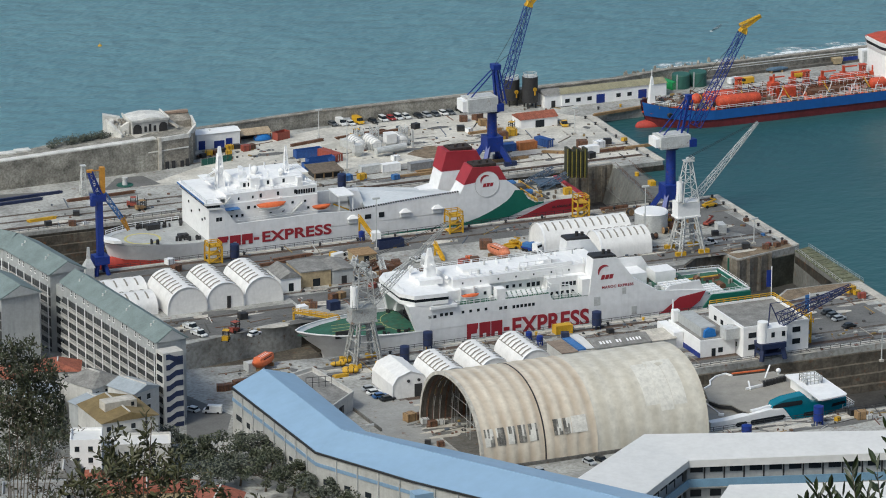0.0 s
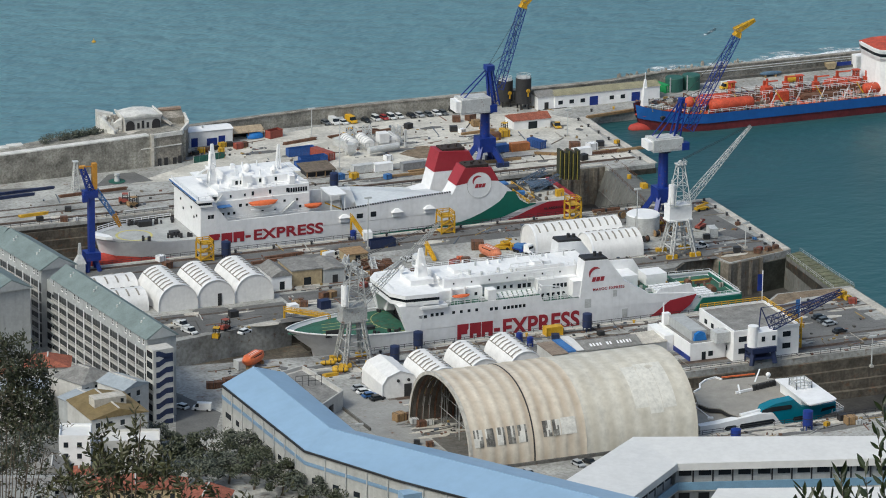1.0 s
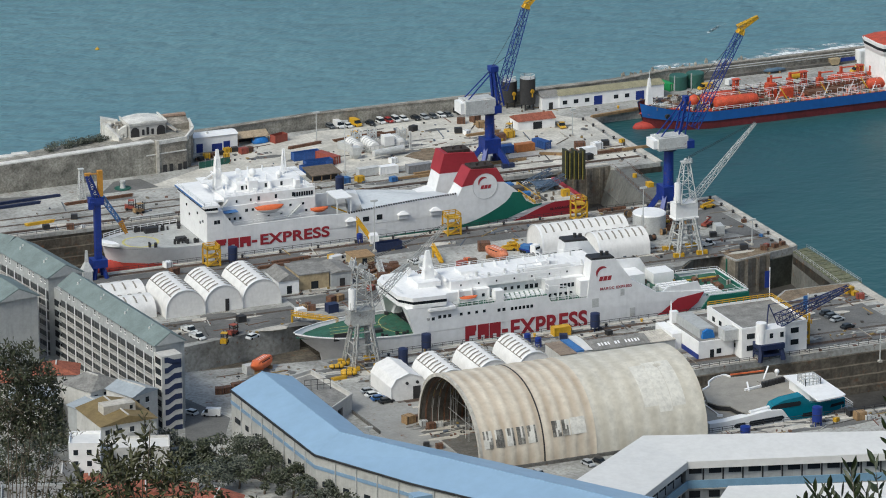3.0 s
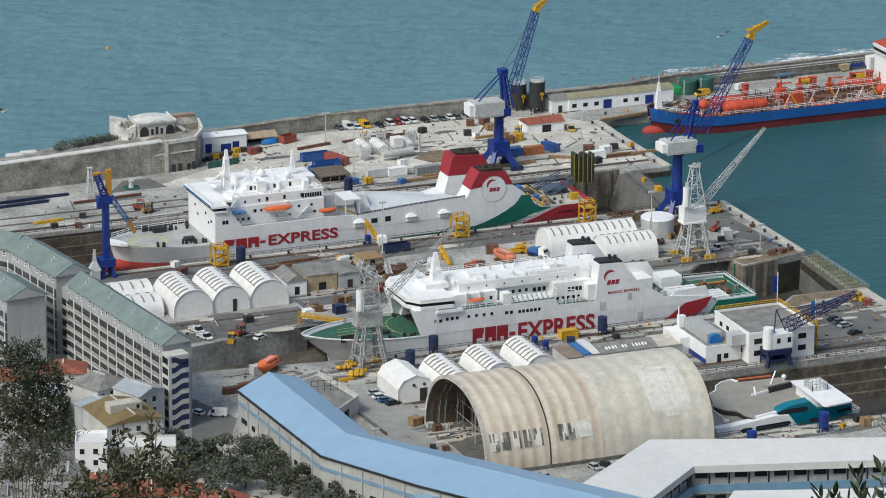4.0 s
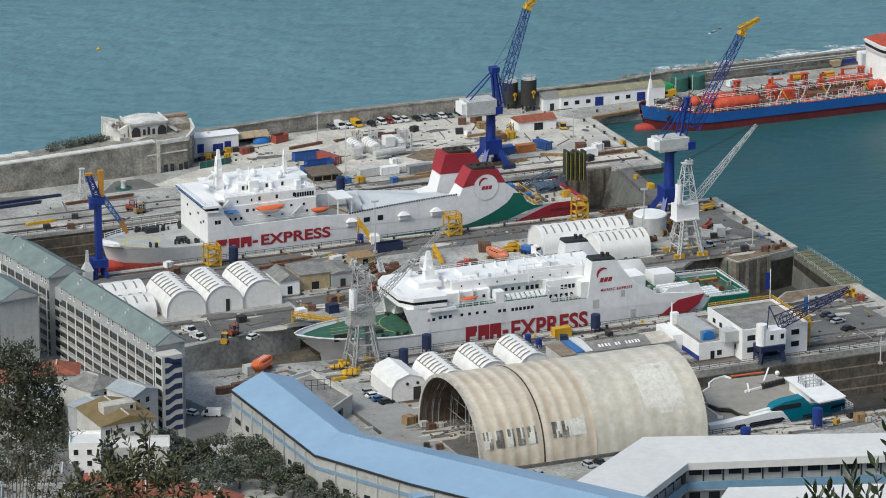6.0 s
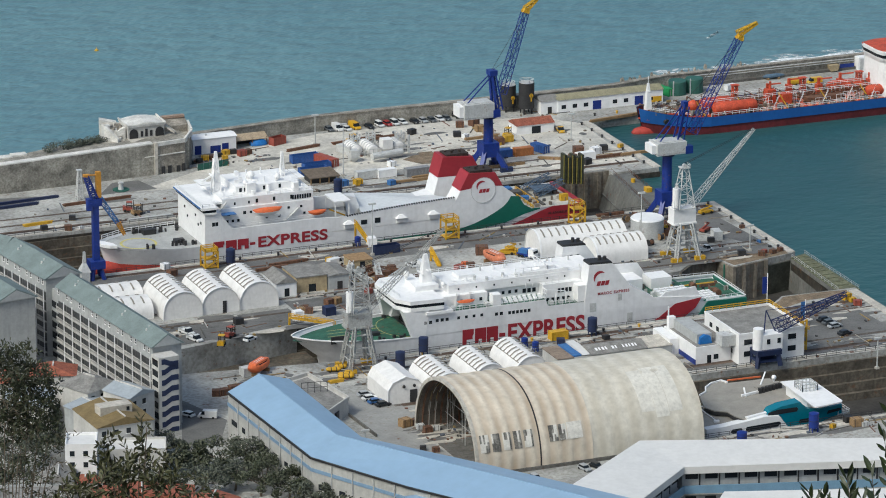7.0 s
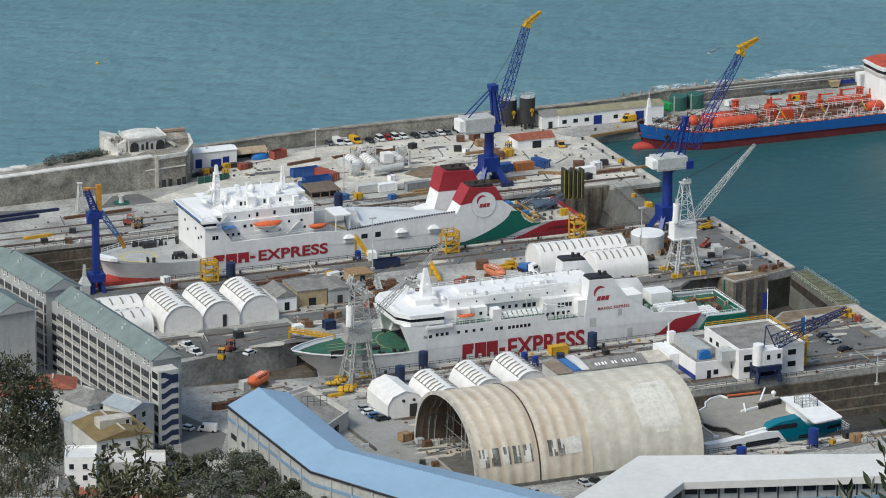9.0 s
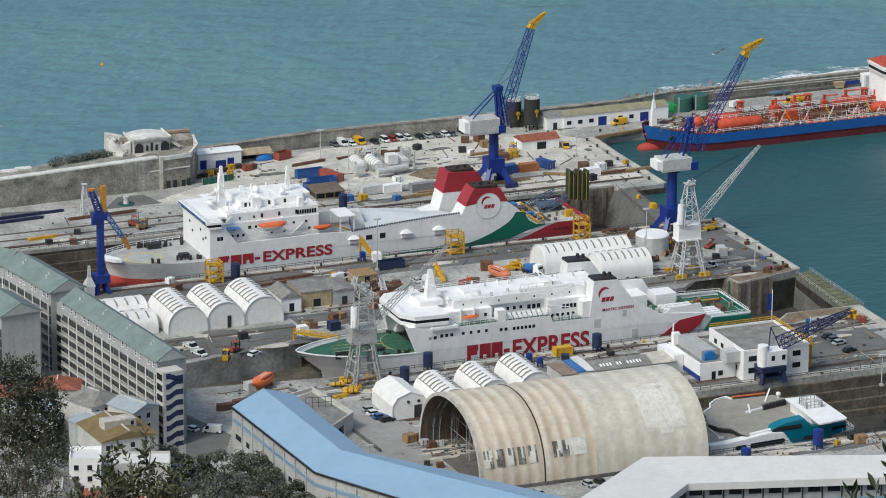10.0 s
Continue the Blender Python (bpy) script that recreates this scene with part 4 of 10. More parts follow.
    for k in range(70):
        x, y = rr.uniform(30, 64.5), rr.uniform(-70.5, -51.5)
        z = 5.78 if x < 50 else 3.38
        m.box(x, x + rr.uniform(0.3, 1.1), y, y + rr.uniform(0.3, 1.1), z, z + rr.uniform(0.4, 1.5))
    tagged(part("deck_fitting", m, SCRAP, t, "small deck lockers, vents and bollards"), kind="stuff")
    part("hawser_reel", M().cyl((60, -66, 4.2), (60, -63, 4.2), 0.9).cyl((56, -58, 4.2), (56, -56, 4.2), 0.9).box(58, 63, -57.5, -57.1, 3.4, 4.3), RUST, t)
    part("aft_railing", M().side([(52, 3.4), (64.5, 3.4), (64.5, 3.6), (52, 3.6)], -54.6, -54.0), YEL, t)
    # hull side lettering
    brand_blocks(t, (-22.8, -19.0, -15.4), 3.4, 0.1, 5.1, ys)
    part("brand_dash", M().box(-11.6, -9.8, ys - 0.05, ys + .02, 1.7, 2.8), RED, t)
    lettering("side_lettering", "EXPRESS", 7.0, (-9.2, ys - 0.08, 0.2), (90, 0, 0), RED, t, "large dark red lettering", 1.04, 0.885)
    part("keel_block", M().box(-50, 60, -62, -60, -8.1, -7.6), DARK, t)


def ferry_far():
    cy, ys = 42.0, 30.0
    t = thing("ferry", (0, cy, -9), "white ferry with green and red stern stripes in dry dock", "ferry")
    st = [(-92, 0.6, 0.2, 0.1, 5.6, 2.0), (-90.5, 3.0, 0.8, 0.4, 5.5, 1.8), (-87, 6.0, 2.6, 1.2, 5.2, 1.2), (-81, 9.2, 5.8, 3, 4.9, 0.8), (-72, 11.4, 9.2, 6.5, 4.6, 0.3), (-62, 12, 11.4, 9.8, 4.5, 0), (-50, 12, 12, 11, 4.5, 0),
          (20, 12, 12, 11, 4.5, 0), (45, 12, 11.6, 9, 4.4, 0), (54, 11.9, 9.5, 5, 4.3, 0), (60.4, 11.8, 7, 3, 4.2, -1.5)]
    part("hull", hull_mesh(st, cy, -9), HULLW, t, "white steel hull", smooth=True)
    part("bulbous_bow", M().loft([[(x, cy + r * math.cos(q), -2.6 + r * 0.9 * math.sin(q)) for q in [i * 6.2832 / 10 for i in range(10)]] for x, r in ((-97, 0.4), (-96, 1.6), (-92, 2.6), (-86, 3.0), (-78, 3.0))]), KEELR, t, "red bulbous bow", smooth=True)
    m = M()
    for sgn in (-1, 1):
        for a, b in zip(st[:6], st[1:6]):
            f = lambda q, k: (q[0] + q[5], cy + sgn * (q[2] + 0.12 + (q[1] - q[2]) * 0.1 * k), -4.5 if k == 0 else -0.9)
            m.add([f(a, 0), f(b, 0), f(b, 1), f(a, 1)], [(0, 1, 2, 3)])
    part("boot_top", m, KEELR, t, "red antifouling paint")
    part("foredeck", deck_mesh(st, cy, 1.2, -93, -62), DECKGY, t, "pale grey foredeck with yellow circle")
    m = M()
    for k in range(32):
        q = k * 6.28319 / 32
        m.v += [(-80 + r * math.cos(q), cy - 1.5 + r * math.sin(q), 4.43) for r in (4.8, 5.6)]
    m.f = [(2 * k, 2 * k + 1, (2 * k + 3) % 64, (2 * k + 2) % 64) for k in range(32)]
    part("deck_circle", m, mat("faded_yellow_marking", (0.55, 0.5, 0.18), 0.8), t)
    rng = random.Random(5)
    m = M()
    for k in range(30):
        x, y = rng.uniform(-80, -64), rng.choice((33.5, 34.5, 49, 50.5, 51))
        m.cyl((x, y, 4.3), (x, y + rng.uniform(-0.4, .4), 5.2 + rng.random() * 0.8), rng.uniform(0.3, 0.7), n=8)
    m.box(-76, -72, 47.5, 49.5, 4.3, 6).box(-70, -67, 36, 38, 4.3, 5.6)
    part("winch", m, DARK, t, "dark mooring winches")
    part("bow_platform", M().prism([(-93.0, 42), (-92.2, 38.6), (-90.2, 36.4), (-88.2, 35.6), (-88.6, 38.4), (-91, 42)], 5.2, 6.1), WHITE, t)
    part("bow_rail", M().rail([(-90, 45, 5.6), (-81, 51, 5.0), (-64, 53.8, 4.6)], 1.2, 2.2, 0.16), WHITE, t)
    # side and accommodation
    part("side_casing", M().side([(-62.5, 4.4), (19, 4.4), (17.5, 10.6), (-4, 9.4), (-18, 8.6), (-27, 9.2), (-54, 9.0), (-58, 14.4), (-62.5, 14.6)], ys, ys + 0.5)
         .side([(-62.5, 4.4), (19, 4.4), (14, 5.6), (-6, 8.2), (-18, 8.4), (-54, 9.0), (-58, 14.4), (-62.5, 14.6)], 53.5, 54), HULLW, t, "white upper hull side")
    part("accommodation", M().box(-61.5, -27, 33.2, 54, 4.4, 14.4).add([(-62.7, ys - .05, 4.4), (-58, ys - .05, 4.4), (-58, 54.05, 4.4), (-62.7, 54.05, 4.4), (-62.7, ys - .05, 14.4), (-57.5, ys - .05, 14.4), (-57.5, 54.05, 14.4), (-62.7, 54.05, 14.4)], [(0, 1, 2, 3), (4, 5, 6, 7), (0, 1, 5, 4), (1, 2, 6, 5), (2, 3, 7, 6), (3, 0, 4, 7)]), WHITE, t, "white multi-deck accommodation block")
    part("bridge_window_band", M().prism([(-63.3, 54.5), (-63.3, 29.6), (-59.4, 29.3), (-59.4, 30.6), (-61, 54.5)], 14.9, 15.8), GLASS, t, "dark bridge windows")
    part("bridge_roof", M().prism([(-63.9, 55), (-63.9, 29.1), (-58.8, 28.9), (-58.8, 34), (-55, 34), (-55, 55)], 15.8, 16.5).prism([(-63.1, 55), (-63.1, 29.4), (-59.2, 29.2), (-59.2, 55)], 14.3, 14.9), WHITE, t)
    part("blue_deck_trim", M().box(-57.5, -52.5, 30.4, 33.1, 13.2, 13.3).box(-64.3, -64.1, 30, 54, 16.2, 16.6), BLUEL, t)
    part("upper_deckhouse", M().box(-56, -27, 33.5, 53, 14.4, 17.2).box(-50, -30, 38, 52, 17.2, 19.3), WHITE, t, "white upper deckhouse")
    for a in range(5):
        for b in range(3):
            part("roof_panel", M().box(-37.5 + a * 2.1, -35.6 + a * 2.1, 35 + b * 5, 39.6 + b * 5, 17.2 if b == 0 else 19.3, 17.27 if b == 0 else 19.37), WHITE, t)
    mast(t, -54.5, 43, 16.5, 13, 1.1)
    part("radar_frame", M().lattice((-54.5, 43, 17), (-54.5, 43, 27), 2.4, 1.2, 6, 0.16).bar((-60, 43, 20), (-54, 43, 23), 0.5).box(-60.5, -57.5, 40, 46, 20.2, 20.5), WHITE, t)
    gd = random.Random(29)
    for k in range(22):
        x, y = gd.uniform(-55, -28), gd.uniform(34.4, 51)
        z = 19.3 if -50 < x < -30 and y > 38 else 17.2
        part("roof_fitting", M().box(x, x + gd.uniform(0.5, 1.8), y, y + gd.uniform(0.4, 1.0), z, z + gd.uniform(0.5, 1.4)) if k % 2 else M().cyl((x, y, z), (x, y, z + gd.uniform(0.8, 1.8)), 0.25, n=8), WHITE, t)
    part("stair_flight", M().bar((-36, 32.4, 9.2), (-32, 32.4, 12.6), 0.9, 0.25).bar((-57, 32.6, 14.4), (-55, 32.6, 16.6), 0.9, 0.25), GREYW, t)
    part("lattice_mast", M().lattice((-33, 44, 19.3), (-33, 44, 27), 1.4, 0.4, 6, 0.14), WHITE, t)
    for x, y, r in ((-43, 44, 1.2), (-36, 40, 1.0), (-47, 38, 0.8)):
        dome(t, x, y, 19.6, r)
    part("roof_vent", M().box(-47, -44, 36.5, 38, 17.2, 20.4).box(-33, -31.4, 34, 36, 17.2, 19.8).cyl((-40, 37, 17), (-40, 37, 19.6), 0.6), WHITE, t)
    part("deck_rail", M().rail([(-63.5, 54, 16.5), (-63.5, 29.6, 16.5), (-59, 29.6, 16.5), (-59, 34, 16.5)], 1.1, 2, 0.1).rail([(-54, 30.3, 9.2), (-27, 30.3, 9.4)], 1.1, 2, 0.1).rail([(-56, 33.7, 17.2), (-27, 33.7, 17.2)], 1.0, 2, 0.1), WHITE, t)
    windows_row(t, -54, -49, 2, 33.15, 12.6)
    windows_row(t, -47, -31, 5, 33.15, 12.6, 0.7, 0.7)
    windows_row(t, -42, -30, 4, 33.15, 10.4, 0.7, 0.7)
    windows_row(t, -45, -34, 3, 33.45, 15.8, 0.7, 1.2)
    windows_row(t, -33.5, -28, 8, 33.45, 15.6, 0.55, 1.3)
    windows_row(t, -54.5, -51, 3, 33.15, 10.4, 0.7, 0.8)
    windows_row(t, -52, -47.5, 2, 33.45, 15.6, 0.5, 0.8)
    windows_row(t, -48.5, -47, 2, 37.95, 18.2, 0.8, 1.2)
    windows_row(t, -41, -36, 2, 37.95, 18.2, 0.7, 1.2)
    windows_row(t, -60, -59, 2, ys, 11.0, 0.9, 1.2)
    ob = part("window", M().box(-62.85, -62.65, 33, 33.8, 10.4, 11.1), GLASS, t)
    repeats("window", ob, [(0, 2.4 * k, 2.3 * j - 1.0) for j in range(2) for k in range(8) if (j * 3 + k * 5) % 4 == 1])
    lifeboat(t, -42.6, 31.0, 12.7, 9.4)
    davit(t, -46.2, 31.4, 12.4)
    davit(t, -39.0, 31.4, 12.4)
    lifeboat(t, -26.8, 30.6, 10.8, 6.0, "rescue_boat", "red-orange rescue boat")
    m = M()
    for x in (-18.4, -1.5, 9.0):
        s = part("liferaft_station", M().box(x, x + 2.8, ys - 0.5, ys + 0.4, 5.0, 6.4), WHITE, t, "white slide station on the hull side")
        part("hood", M().loft([[(x + 1.4 + 1.9 * k * a, ys + 0.9 * b * k - 0.2, z) for a, b in ((-1, -1), (1, -1), (1, 1), (-1, 1))] for k, z in ((1, 6.4), (0.3, 7.4))]), WHITE, t)
    part("hull_window", M().box(-8.5, -6.7, ys - 0.06, ys, 5.6, 7.2).box(-13, -11, ys - 0.06, ys, 5.6, 7.0), GLASS, t)
    # garage roof, ramps and aft deck
    RAMPW = mat("pale_ramp_deck", (0.64, 0.67, 0.68), 0.6, var=0.1, size=5, fine=0.9, streak=0.15)
    part("weather_deck", M().add([(-12.6, 30.6, 9.1), (17.2, 30.6, 10.2), (17.2, 53.4, 5.6), (-7.0, 53.4, 8.5), (-12.6, 30.6, 8.5), (17.2, 30.6, 9.6), (17.2, 53.4, 5.0), (-7.0, 53.4, 8.0)], [(0, 1, 2, 3), (7, 6, 5, 4), (0, 4, 5, 1), (1, 5, 6, 2), (2, 6, 7, 3), (3, 7, 4, 0)]), RAMPW, t, "pale grey sloping weather deck")
    part("ramp_front", M().add([(-16.0, 36.8, 13.4), (-12.0, 36.8, 12.2), (-10.8, 36.8, 9.0), (-14.4, 36.8, 4.6), (-10.6, 50, 9.6), (-7.6, 50, 9.4), (-7.4, 50, 5.0), (-10.4, 50, 4.6)], [(0, 1, 2, 3), (7, 6, 5, 4), (0, 4, 5, 1), (1, 5, 6, 2), (2, 6, 7, 3), (3, 7, 4, 0)]), WHITE, t, "white ramp entrance frame")
    part("canopy", M().box(-21.4, -16.2, 30.2, 39.0, 13.3, 13.7), WHITE, t, "white flat canopy over the ramp")
    for xx, yy in ((-21.0, 30.6), (-16.6, 30.6), (-21.0, 38.6)):
        part("canopy_post", M().box(xx - 0.15, xx + 0.15, yy - 0.15, yy + 0.15, 4.4, 13.3), WHITE, t)
    part("garage_opening", M().add([(-15.0, 37.4, 5.0), (-15.9, 37.4, 12.6), (-10.9, 49.6, 9.0), (-10.7, 49.6, 5.0)], [(0, 1, 2, 3)]), DARK, t)
    part("ramp_sill", M().bar((-20.6, 36.6, 9.4), (-15.6, 36.6, 7.0), 0.3, 0.4), YEL, t)
    m = M()
    for k in range(44):
        u = k / 43
        m.box(-17.5 + u * 34.6, -17.1 + u * 34.6, ys - 0.05, ys + 0.55, 8.6 + u * 1.9 + (0.25 * math.sin(u * 3.1)), 9.0 + u * 1.9 + 0.25 * math.sin(u * 3.1))
    part("striped_edge", m, DARK, t, "black and white striped deck edge")
    part("aft_deck", M().box(18, 59.6, 31, 53, 3.6, 3.9), mat("pale_aft_deck", (0.50, 0.49, 0.44), 0.8, var=0.25, size=3, fine=0.6, rust=0.15), t, "cluttered grey aft mooring deck")
    pn = [(12.3, 5.9), (17.2, 8.8), (18.2, 10.2), (22.2, 17.6), (30.6, 17.0), (33.2, 12.6), (36.5, 10.2), (41, 6.0), (41, 2), (12.3, 2)]
    pf = [(12.5, 6.0), (17.7, 6.9), (20.9, 18.2), (30.3, 17.5), (34.5, 10), (36, 2), (12.5, 2)]
    part("funnel", M().side(pn, ys - 0.03, ys + 6.5), HULLW, t, "white funnel casing with round badge")
    part("funnel_cap", M().side([(19.2, 12.6), (22.05, 17.8), (30.85, 17.2), (33.4, 12.7), (27, 13.4)], ys - 0.09, ys + 6.56), RED, t, "dark red funnel top")
    part("funnel", M().side(pf, 47, 54), HULLW, t, "white funnel casing")
    part("funnel_cap", M().side([(18.9, 12.2), (20.65, 18.4), (30.55, 17.7), (33.6, 12)], 46.94, 54.06), RED, t, "dark red funnel top")
    for x, y, z in ((26, 33, 17.3), (25.5, 50.5, 17.8)):
        m = M().box(x - 3.4, x + 4, y - 2.6, y + 2.6, z - 0.1, z + 1.0)
        for k in range(4):
            m.cyl((x - 2 + k * 1.3, y + (-1) ** k, z), (x - 2.3 + k * 1.3, y + (-1) ** k, z + 1.3 + 0.5 * (k % 2)), 0.4, n=10)
        part("exhaust", m, SOOT, t, "sooty exhaust pipes")
    m = M()
    for k in range(24):
        q = k * 0.2618
        m.bar((26.9 + 4.0 * math.cos(q), ys - 0.12, 12.0 + 4.0 * math.sin(q)), (26.9 + 4.0 * math.cos(q + 0.2618), ys - 0.12, 12.0 + 4.0 * math.sin(q + 0.2618)), 0.12)
    part("badge_ring", m, GREYW, t)
    part("badge_disc", M().cyl((26.9, ys - 0.11, 12.0), (26.9, ys, 12.0), 4.0, n=28), HULLW, t)
    dolphin_badge(t, (25.4, ys - 0.12, 12.5), 2.3)
    part("livery_band", M().side([(-16, -0.6), (-6.3, 0.1), (13.7, 0.4), (19.9, 0.7), (24, 1.7), (28, 3.2), (31, 4.6), (33.6, 6.1), (35, 7.4), (36.1, 9.1), (38.6, 8.8), (40.5, 5.9), (43, 4.4), (45.8, 4.4), (45.8, 4.0), (40.5, 2.9), (34.3, 0.9), (24.9, -0.3), (13.7, -1.2), (0, -2.2), (-16, -2.6)], ys - 0.05, ys + 0.02), GREEN, t, "green sweeping stripe")
    part("stern_band", M().side([(24.3, -1.2), (31.8, -0.9), (36.1, -0.2), (40.5, 1.2), (45.8, 3.2), (50, 4.35), (56, 4.3), (60.3, 4.2), (60.0, -2), (40, -4), (24, -3)], ys - 0.04, ys + 0.02), RED, t, "dark red stern side")
    part("stern_plate", M().box(59.4, 60.5, 30.4, 53.6, -3, 4.6), RED, t)
    lettering("name_lettering", "AL ANDALUS EXPRESS", 1.0, (48.5, ys - 0.08, 1.9), (90, 0, 0), DARK, t, "dark ship name lettering", 1.1)
    m = M()
    m.box(40, 46, 44, 47, 3.9, 5.6).box(48, 49, 33, 50, 3.9, 4.4)
    for k in range(46):
        x, y = rng.uniform(40, 57.5), rng.uniform(32, 52)
        m.box(x, x + rng.uniform(0.4, 1.6), y, y + rng.uniform(0.4, 1.3), 3.9, 4.3 + rng.random() * 0.9)
    tagged(part("deck_gear", m, SCRAP, t, "mixed mooring gear"), kind="stuff")
    m = M().rail([(44, 31, 4.0), (44, 50, 4.0)], 1.0, 2, 0.2).rail([(47, 34, 4), (47, 52, 4)], 1.0, 2, 0.2).box(55, 57.5, 35, 36.5, 3.9, 6)
    part("yellow_rail", m, YEL, t)
    part("stern_ramp", M().lattice((48, 49, 4.6), (57.5, 49, 8.2), 1.6, 1.5, 7, 0.13).lattice((49.5, 42, 4.6), (59, 42, 8.2), 1.6, 1.5, 7, 0.13).box(50, 57, 42, 49, 5.4, 5.6), mat("blue_grey_steel", (0.10, 0.15, 0.22), 0.6, var=0.4, size=1.5, rust=0.2), t, "folded dark steel stern ramp")
    part("blue_locker", M().box(40.5, 44, 47, 50, 3.9, 6).box(44, 47, 40, 42, 3.9, 5), BLUEL, t)
    part("orange_crate", M().box(39, 42.5, 40, 43, 3.9, 5.4).box(36.5, 39, 46, 50, 3.9, 5.0), ORNG, t)
    brand_blocks(t, (-60.1, -56.2, -52.4), 3.4, 2.4, 5.5, ys - 0.07)
    part("brand_dash", M().box(-48.6, -46.9, ys - 0.05, ys + .02, 3.3, 4.1), RED, t)
    lettering("side_lettering", "EXPRESS", 4.4, (-46.2, ys - 0.08, 2.45), (90, 0, 0), RED, t, "large dark red lettering", 1.04, 1.32)
    part("keel_block", M().box(-70, 55, 41, 43, -9.1, -8.6), DARK, t)


ferry_near()
ferry_far()


def tanker():
    cy, ys = 108.0, 98.0
    t = thing("tanker", (120, cy, -4), "blue and dark red tanker with orange deck beside the mole", "tanker")
    st = [(109, 0.6, 0.3, 0.2, 8.6, 2.4), (111, 3.0, 1.2, 0.6, 8.2, 2.0), (116, 6.4, 4.4, 3, 7.4, 1.0), (124, 9.2, 8.6, 7, 6.2, 0.3), (131, 10, 10, 9, 5.8, 0), (150, 10, 10, 10, 5.8, 0), (215, 10, 10, 10, 5.8, 0), (232, 9, 7, 4, 6, 0)]
    part("hull", hull_mesh(st, cy, -5), TRED, t, "dark red lower hull", smooth=True)
    m = M()
    for sgn in (-1, 1):
        for a, b in zip(st, st[1:]):
            f = lambda q, k: (q[0] + q[5] * 0.4 * k - 0.2, cy + sgn * (q[1] * (1 - 0.4 * k) + q[2] * 0.4 * k + 0.34), q[4] * (1 - 0.55 * k) + 0.02)
            m.add([f(a, 1), f(b, 1), f(b, 0), f(a, 0)], [(0, 1, 2, 3)])
    part("side_strake", m, TBLUE, t, "bright blue upper hull")
    part("bulbous_bow", M().loft([[(x, cy + r * math.cos(q), 0.2 + r * 0.9 * math.sin(q)) for q in [i * 6.2832 / 10 for i in range(10)]] for x, r in ((107, 0.5), (108, 1.6), (112, 2.4), (118, 2.4))]), KEELR, t, smooth=True)
    part("deck", deck_mesh([(a, b, c, d, 5.8, f) for a, b, c, d, z, f in st], cy, 0.8, 105, 240), TORNG, t, "orange-red cargo deck")
    part("forecastle", deck_mesh([(a, b, c, d, 7.4, f) for a, b, c, d, z, f in st[:5]], cy, 0.6, 105, 126, 1.5), TORNG, t)
    rng = random.Random(12)
    for x, y, l, r in ((133, 101.5, 16, 2.1), (131, 107.5, 12, 2.2), (180, 112, 14, 2.0), (190, 103, 12, 1.9)):
        part("deck_tank", M().loft([[(x + u, y + r * k * math.cos(q), 7.3 + r * k * math.sin(q)) for q in [i * 6.2832 / 14 for i in range(14)]] for u, k in ((0, 0.3), (0.5, 0.8), (1.5, 1), (l - 1.5, 1), (l - 0.5, 0.8), (l, 0.3))]), TORNG, t, "long orange cylindrical deck tank", smooth=True)
    m = M()
    for k in range(26):
        x = 152 + k * 3.2
        m.box(x, x + 0.35, 98.6, 117.4, 5.0, 5.8)
    part("deck_frame", m, mat("pale_orange_frames", (0.68, 0.30, 0.20), 0.6), t)
    m = M()
    for k in range(14):
        m.cyl((124, 107 + k * 0.55, 6.3 + (k % 3) * 0.35), (225, 107 + k * 0.55, 6.3 + (k % 3) * 0.35), 0.16, n=6)
    for k in range(18):
        x = 130 + k * 5.3
        m.bar((x, 106, 5), (x, 106, 8.4), 0.3).bar((x, 115, 5), (x, 115, 8.4), 0.3).bar((x, 106, 8.4), (x, 115, 8.4), 0.3)
    part("pipe_rack", m, RUST, t, "brown pipelines along the deck")
    m = M()
    m.rail([(131, 98.3, 5.8), (225, 98.3, 5.8)], 1.1, 2.5, 0.12).rail([(131, 110.5, 8.4), (225, 110.5, 8.4)], 1.1, 2.5, 0.12).rail([(131, 104.8, 8.4), (225, 104.8, 8.4)], 1.1, 2.5, 0.12).rail([(111, 105.2, 8.2), (124, 99.2, 6.4)], 1.1, 2, 0.12)
    for k in range(9):
        x = 136 + k * 9
        m.rail([(x, 99, 5.6), (x + 4, 103, 8.4)], 1.1, 1.5, 0.07)
    part("catwalk_rail", m, WHITE, t, "white catwalk railings")
    m = M()
    for k in range(60):
        x, y = rng.uniform(113, 225), 108 + rng.uniform(-1, 1) * 8.2
        if abs(x - 205) < 12:
            continue
        if abs(y - 108) > 0.4 * (x - 109):
            y = 108 + 0.3 * (y - 108)
        m.rail([(x, y, 5.1), (x + rng.uniform(2, 6), y + rng.choice((0, 0, 1.5)), 5.1)], rng.uniform(1.6, 3.2), 1.3, 0.11)
    tagged(part("deck_frame_rail", m, WHITE, t, "thin white guard rails among the deck pipes"), kind="stuff")
    for k, x in enumerate((146.0, 171.0, 206 - 14.0)):
        part("pipe_tower", M().lattice((x, 112, 5), (x, 112, 11.5), 1.6, 1.4, 4, 0.2).box(x - 1.3, x + 1.3, 111, 113, 11.4, 11.6), TORNG, t, "red lattice pipe tower")
    part("cargo_block", M().box(155.5, 158.5, 106.5, 109.5, 5, 10.0).box(159.4, 163.0, 103.4, 106.6, 5, 9.0).cyl((157, 108, 9.8), (157, 108, 12.6), 0.4), TORNG, t, "orange manifold houses")
    part("hose_tray", M().box(168, 181, 102.2, 105.2, 5, 7.2), RUST, t, "dark brown hose tray")
